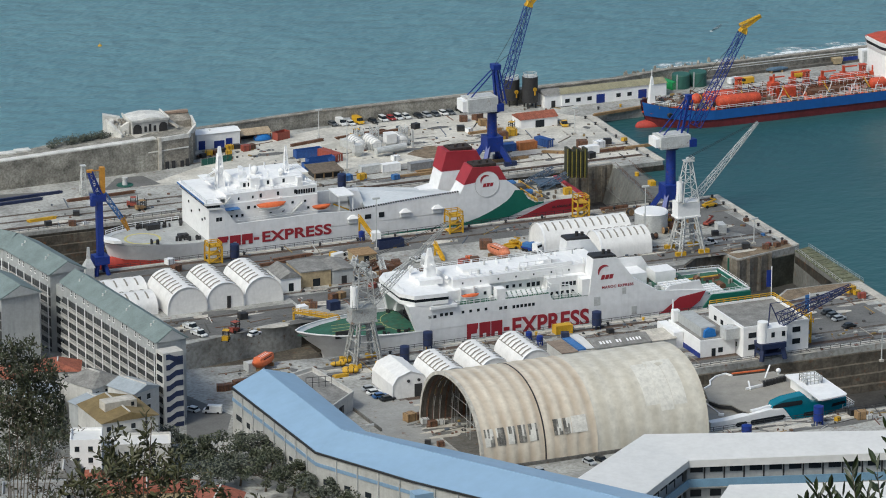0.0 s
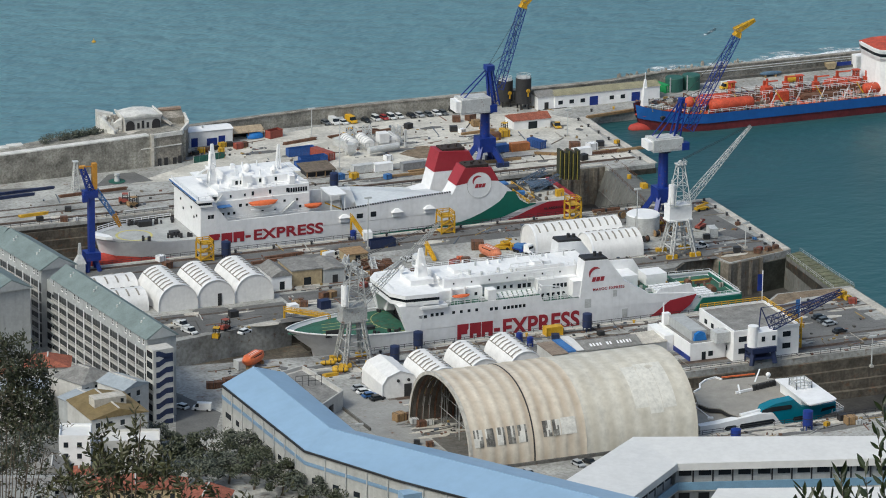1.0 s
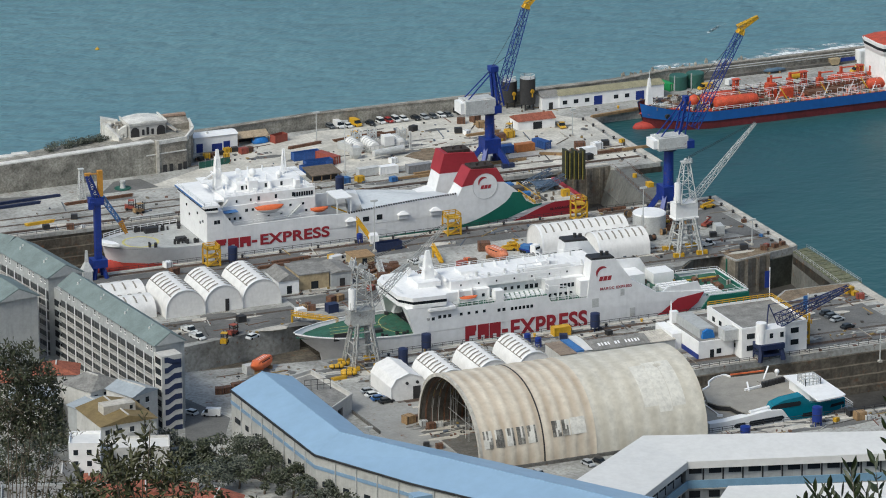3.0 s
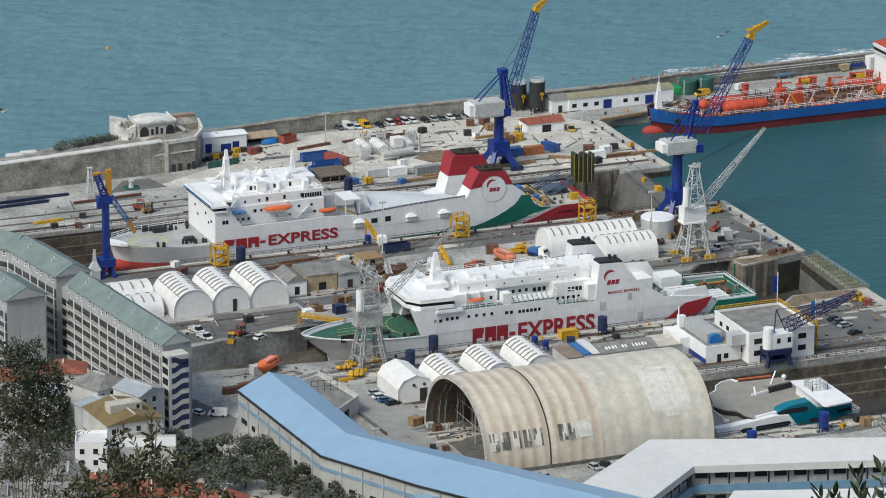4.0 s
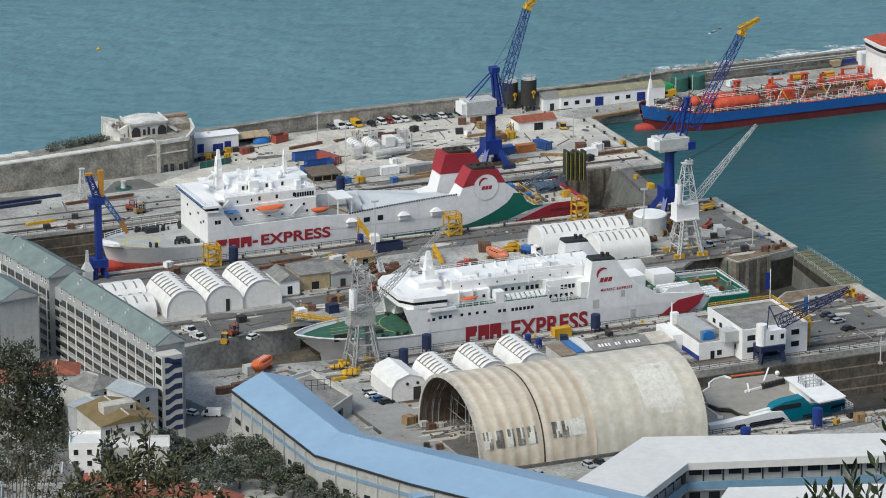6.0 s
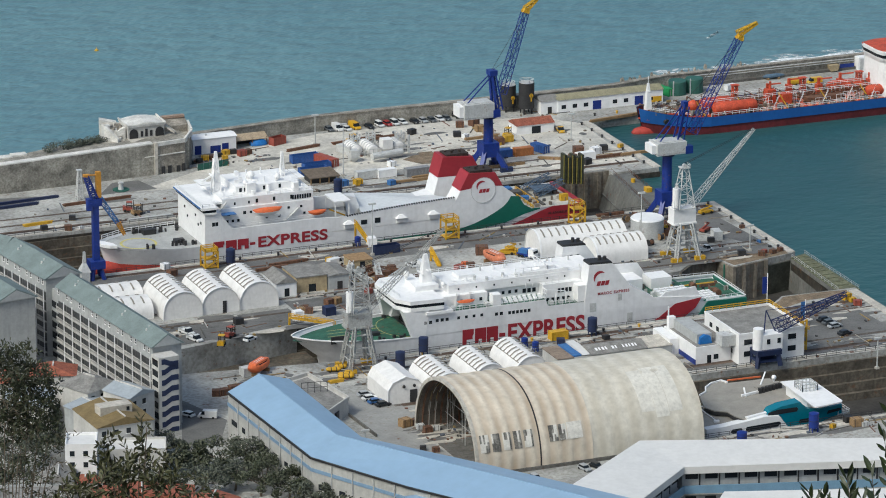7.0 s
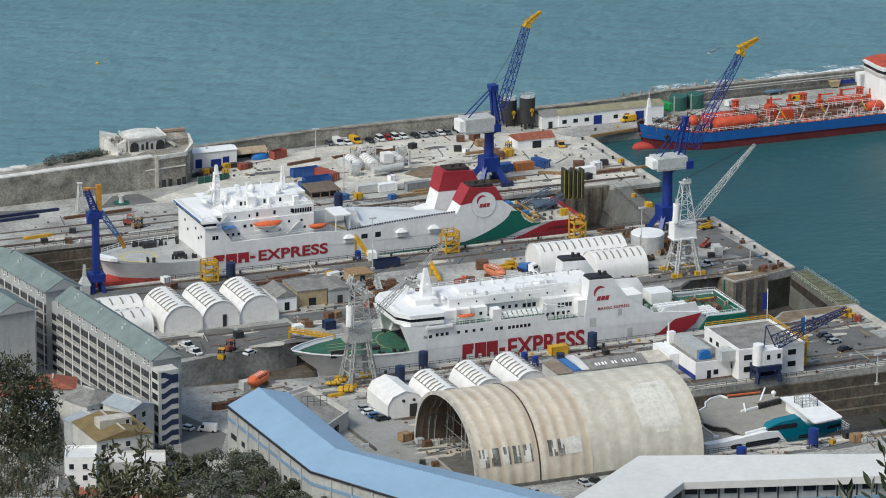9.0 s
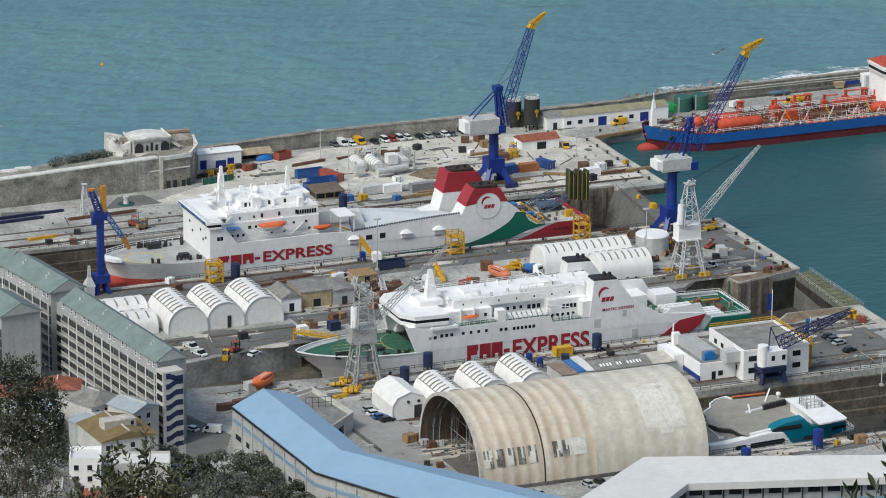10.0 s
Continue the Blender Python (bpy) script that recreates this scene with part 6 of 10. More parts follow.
# ---- flats on the slope ----
def flats(x, y, l, w, h, turn, floors, front_n, label, stripes=False):
    """A slab of flats: local x along the width (balconies on -x), local y along its length."""
    t = thing("block_of_flats", (x, y, 3), label, "apartment block", "slab blocks of flats", turn=turn)
    part("wall", M().box(0, w, 0, l, -14, h), RENDERG, t, "pale grey rendered walls", local=True)
    part("roof", M().add([(-0.8, -0.6, h), (w + 0.8, -0.6, h), (w / 2, -0.6, h + 3.2), (-0.8, l + 0.6, h), (w + 0.8, l + 0.6, h), (w / 2, l + 0.6, h + 3.2)],
         [(0, 2, 5, 3), (1, 4, 5, 2), (0, 1, 2), (3, 5, 4), (0, 3, 4, 1)]), ROOFG, t, "grey-green slate roof", local=True)
    part("gable", M().add([(0, -0.02, h), (w, -0.02, h), (w / 2, -0.02, h + 2.85), (0, -0.66, h), (w, -0.66, h), (w / 2, -0.66, h + 2.85)], [(0, 1, 2), (3, 5, 4), (0, 3, 4, 1), (1, 4, 5, 2), (2, 5, 3, 0)]), RENDERG, t, local=True)
    fh = h / (floors + 0.6)
    bay = l / front_n
    slab = part("balcony_slab", M().box(-0.9, 0.0, 0.15, bay - 0.15, -0.1, 0.1), RENDERW, t, local=True)
    slab.location = (0, 0, fh * 0.4)
    rails = M()
    for k in range(int(bay / 0.36)):
        rails.box(-0.88, -0.82, 0.2 + k * 0.36, 0.32 + k * 0.36, 0.28, 1.15)
    rail = part("balcony_rail", rails.box(-0.9, -0.8, 0.15, bay - 0.15, 1.15, 1.3).box(-0.9, -0.8, 0.15, bay - 0.15, 0.1, 0.28), RENDERW, t, local=True)
    rail.location = (0, 0, fh * 0.4)
    # dark sheet across the whole bay: glazing with the balcony's shade in its colour
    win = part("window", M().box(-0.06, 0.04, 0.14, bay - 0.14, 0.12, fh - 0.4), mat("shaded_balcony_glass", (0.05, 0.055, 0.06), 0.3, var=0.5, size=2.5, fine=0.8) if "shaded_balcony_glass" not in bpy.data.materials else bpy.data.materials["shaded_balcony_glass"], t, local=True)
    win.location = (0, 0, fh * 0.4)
    fin = part("balcony_fin", M().box(-1.0, -0.78, -0.11, 0.11, -8, h - fh * 0.95), WHITE, t, local=True)
    for i in range(front_n):
        if i:
            c = new("balcony_fin", fin.data)
            c.parent, c.location = t, (0, i * bay, 0)
        for k in range(-2, floors - 1):
            if (i, k) == (0, 0):
                continue
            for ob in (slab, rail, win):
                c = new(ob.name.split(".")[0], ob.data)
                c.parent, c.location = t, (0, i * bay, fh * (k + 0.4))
    small = part("attic_window", M().box(-0.06, 0.04, bay * 0.4 - 0.4, bay * 0.4 + 0.4, h - fh * 0.66, h - fh * 0.28), GLASS, t, local=True)
    frame_ = part("attic_frame", M().box(-0.1, -0.06, bay * 0.4 - 0.55, bay * 0.4 - 0.38, h - fh * 0.72, h - fh * 0.22).box(-0.1, -0.06, bay * 0.4 + 0.38, bay * 0.4 + 0.55, h - fh * 0.72, h - fh * 0.22).box(-0.1, -0.06, bay * 0.4 - 0.38, bay * 0.4 + 0.38, h - fh * 0.5, h - fh * 0.45).box(-0.16, -0.06, bay * 0.4 - 0.55, bay * 0.4 + 0.55, h - fh * 0.75, h - fh * 0.67), WHITE, t, local=True)
    for i in range(1, front_n * 2):
        if i % 3 == 2:
            continue
        for ob in (small, frame_):
            c = new(ob.name.split(".")[0], ob.data)
            c.parent, c.location = t, (0, i * bay / 2, 0)
    for k in range(max(1, int(l / 14))):
        yv = l * (k + 0.55) / max(1, int(l / 14))
        for dx in (0.0, 1.1):
            part("roof_vent", M().cyl((w * 0.27 + dx, yv + dx * 0.5, h + 1.2), (w * 0.27 + dx, yv + dx * 0.5, h + 2.5 + dx * 0.4), 0.4, 0.25, n=8), GREYW, t, local=True)
    if stripes:
        s = part("stair_tower", M().box(-0.7, 5.2, -5.0, -0.52, -14, h - 1.6), RENDERW, t, "white stair tower", local=True)
        for k in range(9):
            z = h - 4.4 - k * fh * 0.98
            part("zigzag_stripe", M().side([(0.1, z + 0.9), (1.0, z + 0.9), (3.0, z + (2.0 if k else 0)), (5.0, z + (2.0 if k else 0)), (5.0, z + (3.5 if k else 1.5)), (3.0, z + (3.5 if k else 1.5)), (1.0, z + 2.4), (0.1, z + 2.4)], -5.06, -4.98), NAVY, t, "navy zigzag stripe", local=True)
            part("stair_window", M().box(-0.76, -0.68, -4.4, -1.2, z + 0.2, z + 2.0), GLASS, t, local=True)
    return t


fa = flats(-127.5, -111.5, 59, 8.4, 22.5, 7, 7, 11, "long pale grey slab of flats with balconies and slate roof", stripes=True)
part("stair_link", M().box(1.8, 7.4, 59.1, 68.5, -14, 19.5), RENDERG, fa, "recessed glazed stair link", local=True)
ob = part("link_window", M().box(1.7, 1.8, 60.0, 63.6, -0.6, 1.2), GLASS, fa, local=True)
for k in range(-3, 6):
    for j in (0, 1):
        if (k, j) != (0, 0):
            c = new("link_window", ob.data)
            c.parent, c.location = fa, (0, 4.2 * j, k * 3.0)
flats(-135.6, -45.0, 29, 10.4, 22.5, 9, 7, 6, "pale grey slab of flats with white balconies and slate roof")
flats(-140.2, -16.6, 45, 10.4, 22.5, 32, 7, 9, "pale grey slab of flats turning along the hillside")
flats(-153.6, -57.5, 18, 11.5, 21.5, 8, 7, 3, "grey rendered wing of flats with slate roof")


# ---- sheet-roofed dockyard buildings ----
def bent_building(name, label, inner, outer, z_eave, z_ridge, wall_m, roof_m, fascia_m, base=-10.0):
    """A gabled building that follows two bent eave lines."""
    t = thing(name, (outer[0][0], outer[0][1], 3), label, "building")
    mid = [((a[0] + b[0]) / 2, (a[1] + b[1]) / 2) for a, b in zip(inner, outer)]
    n = len(inner)
    for k in range(n - 1):
        a0, a1, b0, b1, c0, c1 = inner[k], inner[k + 1], outer[k], outer[k + 1], mid[k], mid[k + 1]
        part("wall", M().prism([a0, a1, b1, b0], base, z_eave - 0.3), wall_m, t)
        for p0, p1 in ((a0, a1), (b0, b1)):
            part("roof_slope", M().add([(*p0, z_eave), (*p1, z_eave), (*c1, z_ridge), (*c0, z_ridge), (*p0, z_eave - 0.35), (*p1, z_eave - 0.35), (*c1, z_ridge - 0.35), (*c0, z_ridge - 0.35)],
                 [(0, 1, 2, 3), (7, 6, 5, 4), (0, 4, 5, 1), (1, 5, 6, 2), (2, 6, 7, 3), (3, 7, 4, 0)]), roof_m, t)
        part("ridge_cap", M().bar((*c0, z_ridge + 0.02), (*c1, z_ridge + 0.02), 0.32, 0.1), roof_m, t)
    for q in (0, -1):
        part("gable", M().add([(*inner[q], z_eave - 0.3), (*outer[q], z_eave - 0.3), (*mid[q], z_ridge - 0.36)], [(0, 1, 2)]), fascia_m, t)
    return t


WKWALL = mat("grey_white_wall", (0.44, 0.44, 0.42), 0.85, var=0.15, size=4, fine=0.8, streak=0.25)
BO = [(-112, -126.5), (-109.5, -181), (-95, -209.5), (-62, -262)]
BI = [(-93.5, -123), (-92.5, -172), (-70.5, -203), (-38, -252)]
tb = bent_building("blue_roofed_workshop", "long grey-white workshop with a pale blue sheet metal roof", BI, BO, 16.0, 19.2, WKWALL, ROOFB, ROOFB2)
for (a, b) in zip(BO, BO[1:]):
    a, b = Vector((*a, 0)), Vector((*b, 0))
    d = (b - a).normalized()
    o = Vector((d.y, -d.x, 0))
    part("gutter", M().bar(a + o * 0.2 + Vector((0, 0, 15.7)), b + o * 0.2 + Vector((0, 0, 15.7)), 0.5, 0.45), DARK, tb)
    part("blue_band", M().bar(a + o * 0.06 + Vector((0, 0, 12.6)), b + o * 0.06 + Vector((0, 0, 12.6)), 0.3, 0.9), ROOFB2, tb, "blue wall band")
    n = int((b - a).length / 7)
    for k in range(n):
        c = a + d * (k + 0.5) * 7
        m = M().bar(c - d * 1.0 + o * 0.05 + Vector((0, 0, 8.5)), c + d * (1.0 if k % 3 else 2.6) + o * 0.05 + Vector((0, 0, 8.5)), 0.12, 1.4)
        part("window", m, GLASS, tb)
        part("downpipe", M().bar(c + d * 3.5 + o * 0.25 + Vector((0, 0, 15.5)), c + d * 3.5 + o * 0.25 + Vector((0, 0, 3)), 0.22), GREYW, tb)
part("roof_hatch", M().box(-96.5, -91.5, -215, -211.5, 11.5, 14.2), ROOFB, tb)
ta = thing("flat_roofed_annex", (-85, -112, 3), "low white flat-roofed annex with parapet and dark loading bays", "building")
AX = [(-103, -108), (-79, -98.5), (-76, -121), (-90, -134), (-100, -126)]
part("wall", M().prism(AX, -4, 7.2), RENDERW, ta)
part("roof", M().prism([(-101, -109), (-79.8, -100), (-77, -120.5), (-90, -133), (-99, -125)], 7.2, 7.35), ROOFC, ta)
m = M()
for a, b in zip(AX, AX[1:] + AX[:1]):
    m.bar((*a, 7.7), (*b, 7.7), 0.4, 1.0)
part("parapet", m, RENDERW, ta)
part("loading_bay", M().bar((-76.4, -118, 4.8), (-82, -127, 4.8), 0.9, 2.6), DARK, ta)
part("yard_wall", M().bar((-76.3, -122, 3.4), (-75.6, -140, 3.4), 0.4, 0.9), CONC2, ta, "low dark yard wall")
part("roof_cage", M().rail([(-86, -112, 7.3), (-79, -113, 7.3)], 3.0, 1.6, 0.12), DARK, ta)

WO = [(-58, -223.5), (-27, -199), (31, -220), (70, -234)]
WI = [(-46, -237), (-23.5, -217.5), (25, -231.5), (64, -245)]
tw = thing("white_roofed_offices", (-20, -215, 3), "two-storey office block with white sheet roof and blue balcony band", "building")
for k in range(3):
    a0, a1, b0, b1 = WI[k], WI[k + 1], WO[k], WO[k + 1]
    part("roof_slope", M().add([(*a0, 14), (*a1, 14), (*b1, 15.2), (*b0, 15.2), (*a0, 13.6), (*a1, 13.6), (*b1, 14.8), (*b0, 14.8)], [(0, 1, 2, 3), (7, 6, 5, 4), (0, 4, 5, 1), (1, 5, 6, 2), (2, 6, 7, 3), (3, 7, 4, 0)]), ROOFW, tw)
    a, b = Vector((*a0, 0)), Vector((*a1, 0))
    d = (b - a).normalized()
    o = Vector((d.y, -d.x, 0))
    Z = lambda z: Vector((0, 0, z))
    part("fascia", M().bar(a + o * 0.1 + Z(13.0), b + o * 0.1 + Z(13.0), 0.5, 1.9), ROOFW, tw)
    part("wall", M().prism([(p[0] - o.x * 1.2, p[1] - o.y * 1.2) for p in (a0, a1)] + [b1, b0], -12, 13.7), RENDERG, tw)
    part("balcony_band", M().bar(a + o * 0.4 + Z(7.8), b + o * 0.4 + Z(7.8), 0.4, 2.2), mat("pale_blue_panel", (0.17, 0.30, 0.42), 0.6, var=0.12, size=3), tw, "pale blue balcony band")
    part("balcony_floor", M().bar(a - o * 0.3 + Z(6.7), b - o * 0.3 + Z(6.7), 1.8, 0.3), PALE, tw)
    n = int((b - a).length / 4.6)
    for q in range(n):
        c = a + d * (q + 0.5) * (b - a).length / n - o * 1.15
        part("window", M().bar(c - d * 1.7 + Z(11.0), c + d * 1.5 + Z(11.0), 0.16, 1.7), GLASS, tw)
        part("door", M().bar(c + d * 1.75 + Z(10.0), c + d * 2.15 + Z(10.0), 0.16, 3.4), DARK, tw)
        part("lower_window", M().bar(c - d * 1.6 + Z(4.6), c + d * 1.2 + Z(4.6), 0.16, 1.8), GLASS, tw)
tl = thing("white_lean_to", (0, -245, 3), "low building with a white sheet roof below the offices", "building")
part("roof", M().add([(-21.5, -237, 13.8), (20, -251, 13.8), (14, -264, 12), (-36, -253, 12), (-21.5, -237, 13.4), (20, -251, 13.4), (14, -264, 11.6), (-36, -253, 11.6)], [(0, 1, 2, 3), (7, 6, 5, 4), (0, 4, 5, 1), (1, 5, 6, 2), (2, 6, 7, 3), (3, 7, 4, 0)]), ROOFW, tl)
part("wall", M().prism([(-21.5, -238.5), (19, -252), (14, -262), (-34, -252)], -12, 11.7), RENDERG, tl)

# service building between the inner docks
ts = thing("dock_service_building", (48, -112, 3), "white two-storey dock building with stained flat roof and yellow railing", "building")
part("wall", M().box(38.5, 58.5, -123, -101, 2.8, 11.2), WHITE, ts)
part("roof", M().box(38.9, 58.1, -122.6, -101.4, 11.2, 11.35), ROOFC, ts, "stained grey flat roof with puddles")
part("parapet", M().box(38.4, 38.9, -123.1, -100.9, 11.2, 11.9).box(58.1, 58.6, -123.1, -100.9, 11.2, 11.9).box(38.9, 58.1, -123.1, -122.6, 11.2, 11.9).box(38.9, 58.1, -101.4, -100.9, 11.2, 11.9), WHITE, ts)
part("railing", M().rail([(38.6, -101.2, 11.9), (58.4, -101.2, 11.9), (58.4, -122.8, 11.9)], 1.1, 2.0, 0.2), YEL, ts, "yellow roof railing")
for z in (5.2, 8.6):
    ob = part("window", M().box(40, 42.4, -123.08, -123, z, z + 1.5), GLASS, ts)
    repeats("window", ob, [(6, 0, 0), (13.5, 0, 0)])
    ob = part("window", M().box(38.42, 38.5, -119, -117.4, z, z + 1.3), GLASS, ts)
    repeats("window", ob, [(0, 4.4, 0), (0, 8.8, 0), (0, 13, 0)])
part("stair", M().lattice((60, -117, 3), (60, -117, 12), 3, 3, 4, 0.25).rail([(58.6, -119, 9), (62, -119, 9)], 1.1, 1, 0.2), YEL, ts, "yellow steel escape stair")
tp = thing("low_pump_house", (33, -109, 3), "low white building with blue base and rooftop plant", "building")
part("wall", M().box(27.5, 38.3, -118.5, -98, 2.8, 8.0), WHITE, tp)
part("blue_base", M().box(27.36, 27.49, -118.6, -98.5, 2.9, 4.4), BLUE, tp)
part("roof", M().box(27.9, 38.2, -118.1, -98.4, 8.0, 8.12), ROOFC, tp)
part("plant_box", M().box(29, 33.5, -116, -101, 8.1, 10.8), RENDERG, tp)
part("plant_box", M().box(34.2, 40.5, -121, -117, 8.1, 11.2), GREYW, tp)
part("tarpaulin", M().loft([[(29.4 + r, -117 + k * 4, 8.2 + z) for r, z in ((0, 0), (0.3, 1.9), (1.6, 2.6), (3.2, 2.1), (3.8, 0))] for k in range(3)]), TARP, tp, "crumpled blue tarpaulin")
part("door", M().box(31, 32.2, -118.58, -118.5, 3, 5.4).box(33, 34.4, -118.58, -118.5, 4, 5.4), GLASS, tp)
part("white_cubicle", M().box(24.5, 27.3, -108, -97, 3, 7.5), WHITE, tp)
part("vent_stack", M().bar((28.3, -99, 8), (28.3, -99, 14), 0.3).box(27.6, 29.6, -101, -99.4, 8, 11.4), WHITE, tp)
# workshop with a dark roof
tk = thing("grey_roofed_workshop", (5, -100, 3), "low workshop with a dark grey roof marked with white bars", "building")
part("wall", M().box(0, 17, -109, -100.8, 2.8, 6.6), RENDERW, tk)
part("lean_to_wall", M().box(-9.8, -0.1, -109, -98.6, 2.8, 6.2), RENDERW, tk, "white lean-to wall")
part("roof", M().front([(-109.5, 6.5), (-100.5, 6.5), (-105, 7.9)], 0, 17.2), ROOFC, tk, "dark grey pitched roof")
part("sheet_roof", M().front([(-109.2, 6.2), (-100.8, 6.2), (-100.8, 6.9), (-109.2, 6.4)], 17.4, 25.0), PALE, tk, "pale beige sheet roof")
for k in range(9):
    part("sheet_rib", M().bar((17.9 + k * 0.85, -109.2, 6.43), (17.9 + k * 0.85, -100.8, 6.93), 0.14), PALE, tk)
part("side_wall", M().box(17.4, 24.8, -109, -101, 2.8, 6.2), RENDERG, tk)
part("blue_roof_panel", M().box(-4.9, -2.7, -108.6, -98.2, 6.25, 6.75).box(-5.0, -4.8, -108.7, -98.1, 6.2, 6.85)
     .box(-2.8, -2.6, -108.7, -98.1, 6.2, 6.85), BLUEL, tk)
part("brown_roof_panel", M().box(-9.9, -5.0, -109.2, -98.4, 6.2, 6.45), mat("brown_felt", (0.30, 0.235, 0.18), 0.9, var=0.35, size=3, fine=0.8), tk)
part("white_roof_panel", M().front([(-109, 6.6), (-97.6, 6.6), (-97.6, 7.2), (-102, 7.4)], -2.4, -0.05), ROOFW, tk)
for k in range(6):
    part("roof_marking", M().add([(2.2 + k * 1.0 + (1.0 if k > 3 else 0) + a * (0.5 if k % 2 else 0.65), -107.9 + b * 1.3, 7.02 + b * 0.404) for a, b in ((0, 0), (1, 0), (1, 1), (0, 1))], [(0, 1, 2, 3)]), WHITE, tk)
    if k < 5:
        part("roof_marking", M().add([(10.4 + k * 0.95 + a * (0.6 if k % 2 else 0.45), -107.9 + b * 1.3, 7.02 + b * 0.404) for a, b in ((0, 0), (1, 0), (1, 1), (0, 1))], [(0, 1, 2, 3)]), WHITE, tk)


def shed(x0, x1, y0, y1, h, ridge, wall_m, roof_m, label, name="shed", door=GLASS, turn=0.0, axis="y"):
    cx, cyy = (x0 + x1) / 2, (y0 + y1) / 2
    t = thing(name, (cx, cyy, 3), label, "shed", turn=turn)
    w, l = x1 - x0, y1 - y0
    part("wall", M().box(-w / 2, w / 2, -l / 2, l / 2, -0.1, h), wall_m, t, local=True)
    if ridge > 0.3:
        pr = [(-w / 2 - 0.3, h), (w / 2 + 0.3, h), (0, h + ridge)] if axis == "y" else [(-l / 2 - 0.3, h), (l / 2 + 0.3, h), (0, h + ridge)]
        part("roof", M().side(pr, -l / 2 - 0.3, l / 2 + 0.3) if axis == "y" else M().front(pr, -w / 2 - 0.3, w / 2 + 0.3), roof_m, t, local=True)
    else:
        part("roof", M().box(-w / 2 - 0.2, w / 2 + 0.2, -l / 2 - 0.2, l / 2 + 0.2, h, h + 0.3), roof_m, t, local=True)
    part("door", M().box(-w * 0.1, w * 0.14, -l / 2 - 0.06, -l / 2, 0, min(2.4, h - 0.3)), door, t, local=True)
    part("window", M().box(w / 2, w / 2 + 0.06, -l * 0.2, l * 0.1, 1.0, 2.0), GLASS, t, local=True)
    return t


shed(-58.6, -52.4, -19.5, -8.5, 4.0, 1.9, WHITE, ROOFC, "small white shed with a grey pitched roof")
shed(-51.9, -42.6, -18.2, -6.5, 4.6, 0, BEIGE, ROOFC, "beige flat-roofed store with stained roof")
shed(-42.2, -35.4, -18.6, -7.5, 4.2, 0.7, RENDERG, ROOFC, "grey open-fronted shed with sheet roof", door=DARK)
shed(-29.0, -22.6, -3.4, 3.2, 2.6, 0, BEIGE, WOOD, "brown covered stack beside the road", "covered_stack")
shed(73, 86, 110.5, 117.5, 3.0, 1.5, WHITE, TILE, "small white office with terracotta tiled roof", "office_hut", axis="x")
sh = shed(-32, -17.4, 127.6, 133.6, 5.0, 0.6, WHITE, WHITE, "white storehouse with bright roof and blue doors", "storehouse", door=BLUE, axis="x")
for xx in (-5.6, 3.6):
    part("blue_door", M().box(xx - 1.1, xx + 1.1, -3.08, -3.0, 0, 2.9), BLUE, sh, "blue roller door", local=True)
part("roof_vent", M().box(-2.4, -1.8, -1.0, -0.4, 5.3, 6.0), GREYW, sh, local=True)
op = thing("open_shed", (-10.5, 132, 3), "open-sided shed with tan sheet roof over stored gear", "shed")
part("roof", M().add([(-16.8, 129.4, 5.6), (-5.4, 130.4, 5.3), (-5.0, 135.2, 6.2), (-16.6, 134.0, 6.5), (-16.8, 129.4, 5.4), (-5.4, 130.4, 5.1), (-5.0, 135.2, 6.0), (-16.6, 134.0, 6.3)], [(0, 1, 2, 3), (7, 6, 5, 4), (0, 4, 5, 1), (1, 5, 6, 2), (2, 6, 7, 3), (3, 7, 4, 0)]), mat("tan_sheet_roof", (0.46, 0.36, 0.24), 0.8, var=0.3, size=2, fine=0.5), op)
for xx, yy in ((-16.4, 129.8), (-11, 130.2), (-5.8, 130.8), (-16.2, 133.6), (-5.4, 134.8)):
    part("post", M().box(xx - 0.12, xx + 0.12, yy - 0.12, yy + 0.12, 2.9, 5.6), RUST, op)
part("back_wall", M().bar((-16.4, 133.8, 4.3), (-5.4, 134.9, 4.3), 0.15, 2.6), DARK, op)
tg = thing("covered_boat", (-8.5, 131.2, 3), "gear under a bright blue tarpaulin", "boat")
part("cover", M().loft([[(x, 130.9 + w * math.cos(q), 3.2 + 1.3 * w * max(0, math.sin(q))) for q in [i * 6.2832 / 10 for i in range(10)]] for x, w in ((-11.4, 0.9), (-10.2, 1.5), (-7.2, 1.5), (-6.0, 0.8))]), TARP, tg, smooth=True)
tg = thing("timber_shelter", (-4.6, 86.5, 3), "long stack under a brown weathered board cover", "shelter")
part("cover", M().front([(82.0, 5.0), (90.5, 5.6), (90.5, 5.9), (82.0, 5.3)], -9.6, 0.6), mat("brown_board_cover", (0.17, 0.135, 0.10), 0.9, var=0.4, size=1.5, fine=0.3), tg)
for xx in (-9, -6, -3, 0):
    part("post", M().box(xx - 0.15, xx + 0.15, 82.4, 82.7, 2.9, 5.1), WOOD, tg)
part("load", M().box(-8.6, -0.4, 83.5, 89.5, 2.95, 4.6), DARK, tg)
ms = shed(96, 134, 129.6, 136.4, 4.4, 1.2, WHITE, mat("mossy_roof", (0.30, 0.28, 0.18), 0.9, var=0.3), "long white mole shed with mossy sheet roof", "mole_shed", door=WHITE, axis="x")
shed(90, 96, 130, 136.4, 4.4, 1.4, WHITE, ROOFC, "open porch end of the mole shed", "porch", door=DARK, axis="x")
for xx in (-17, -13.0, -9, 1.5, 5.5):
    part("front_window", M().box(xx - 0.8, xx + 0.8, -3.47, -3.4, 1.3, 2.6), GLASS, ms, local=True)
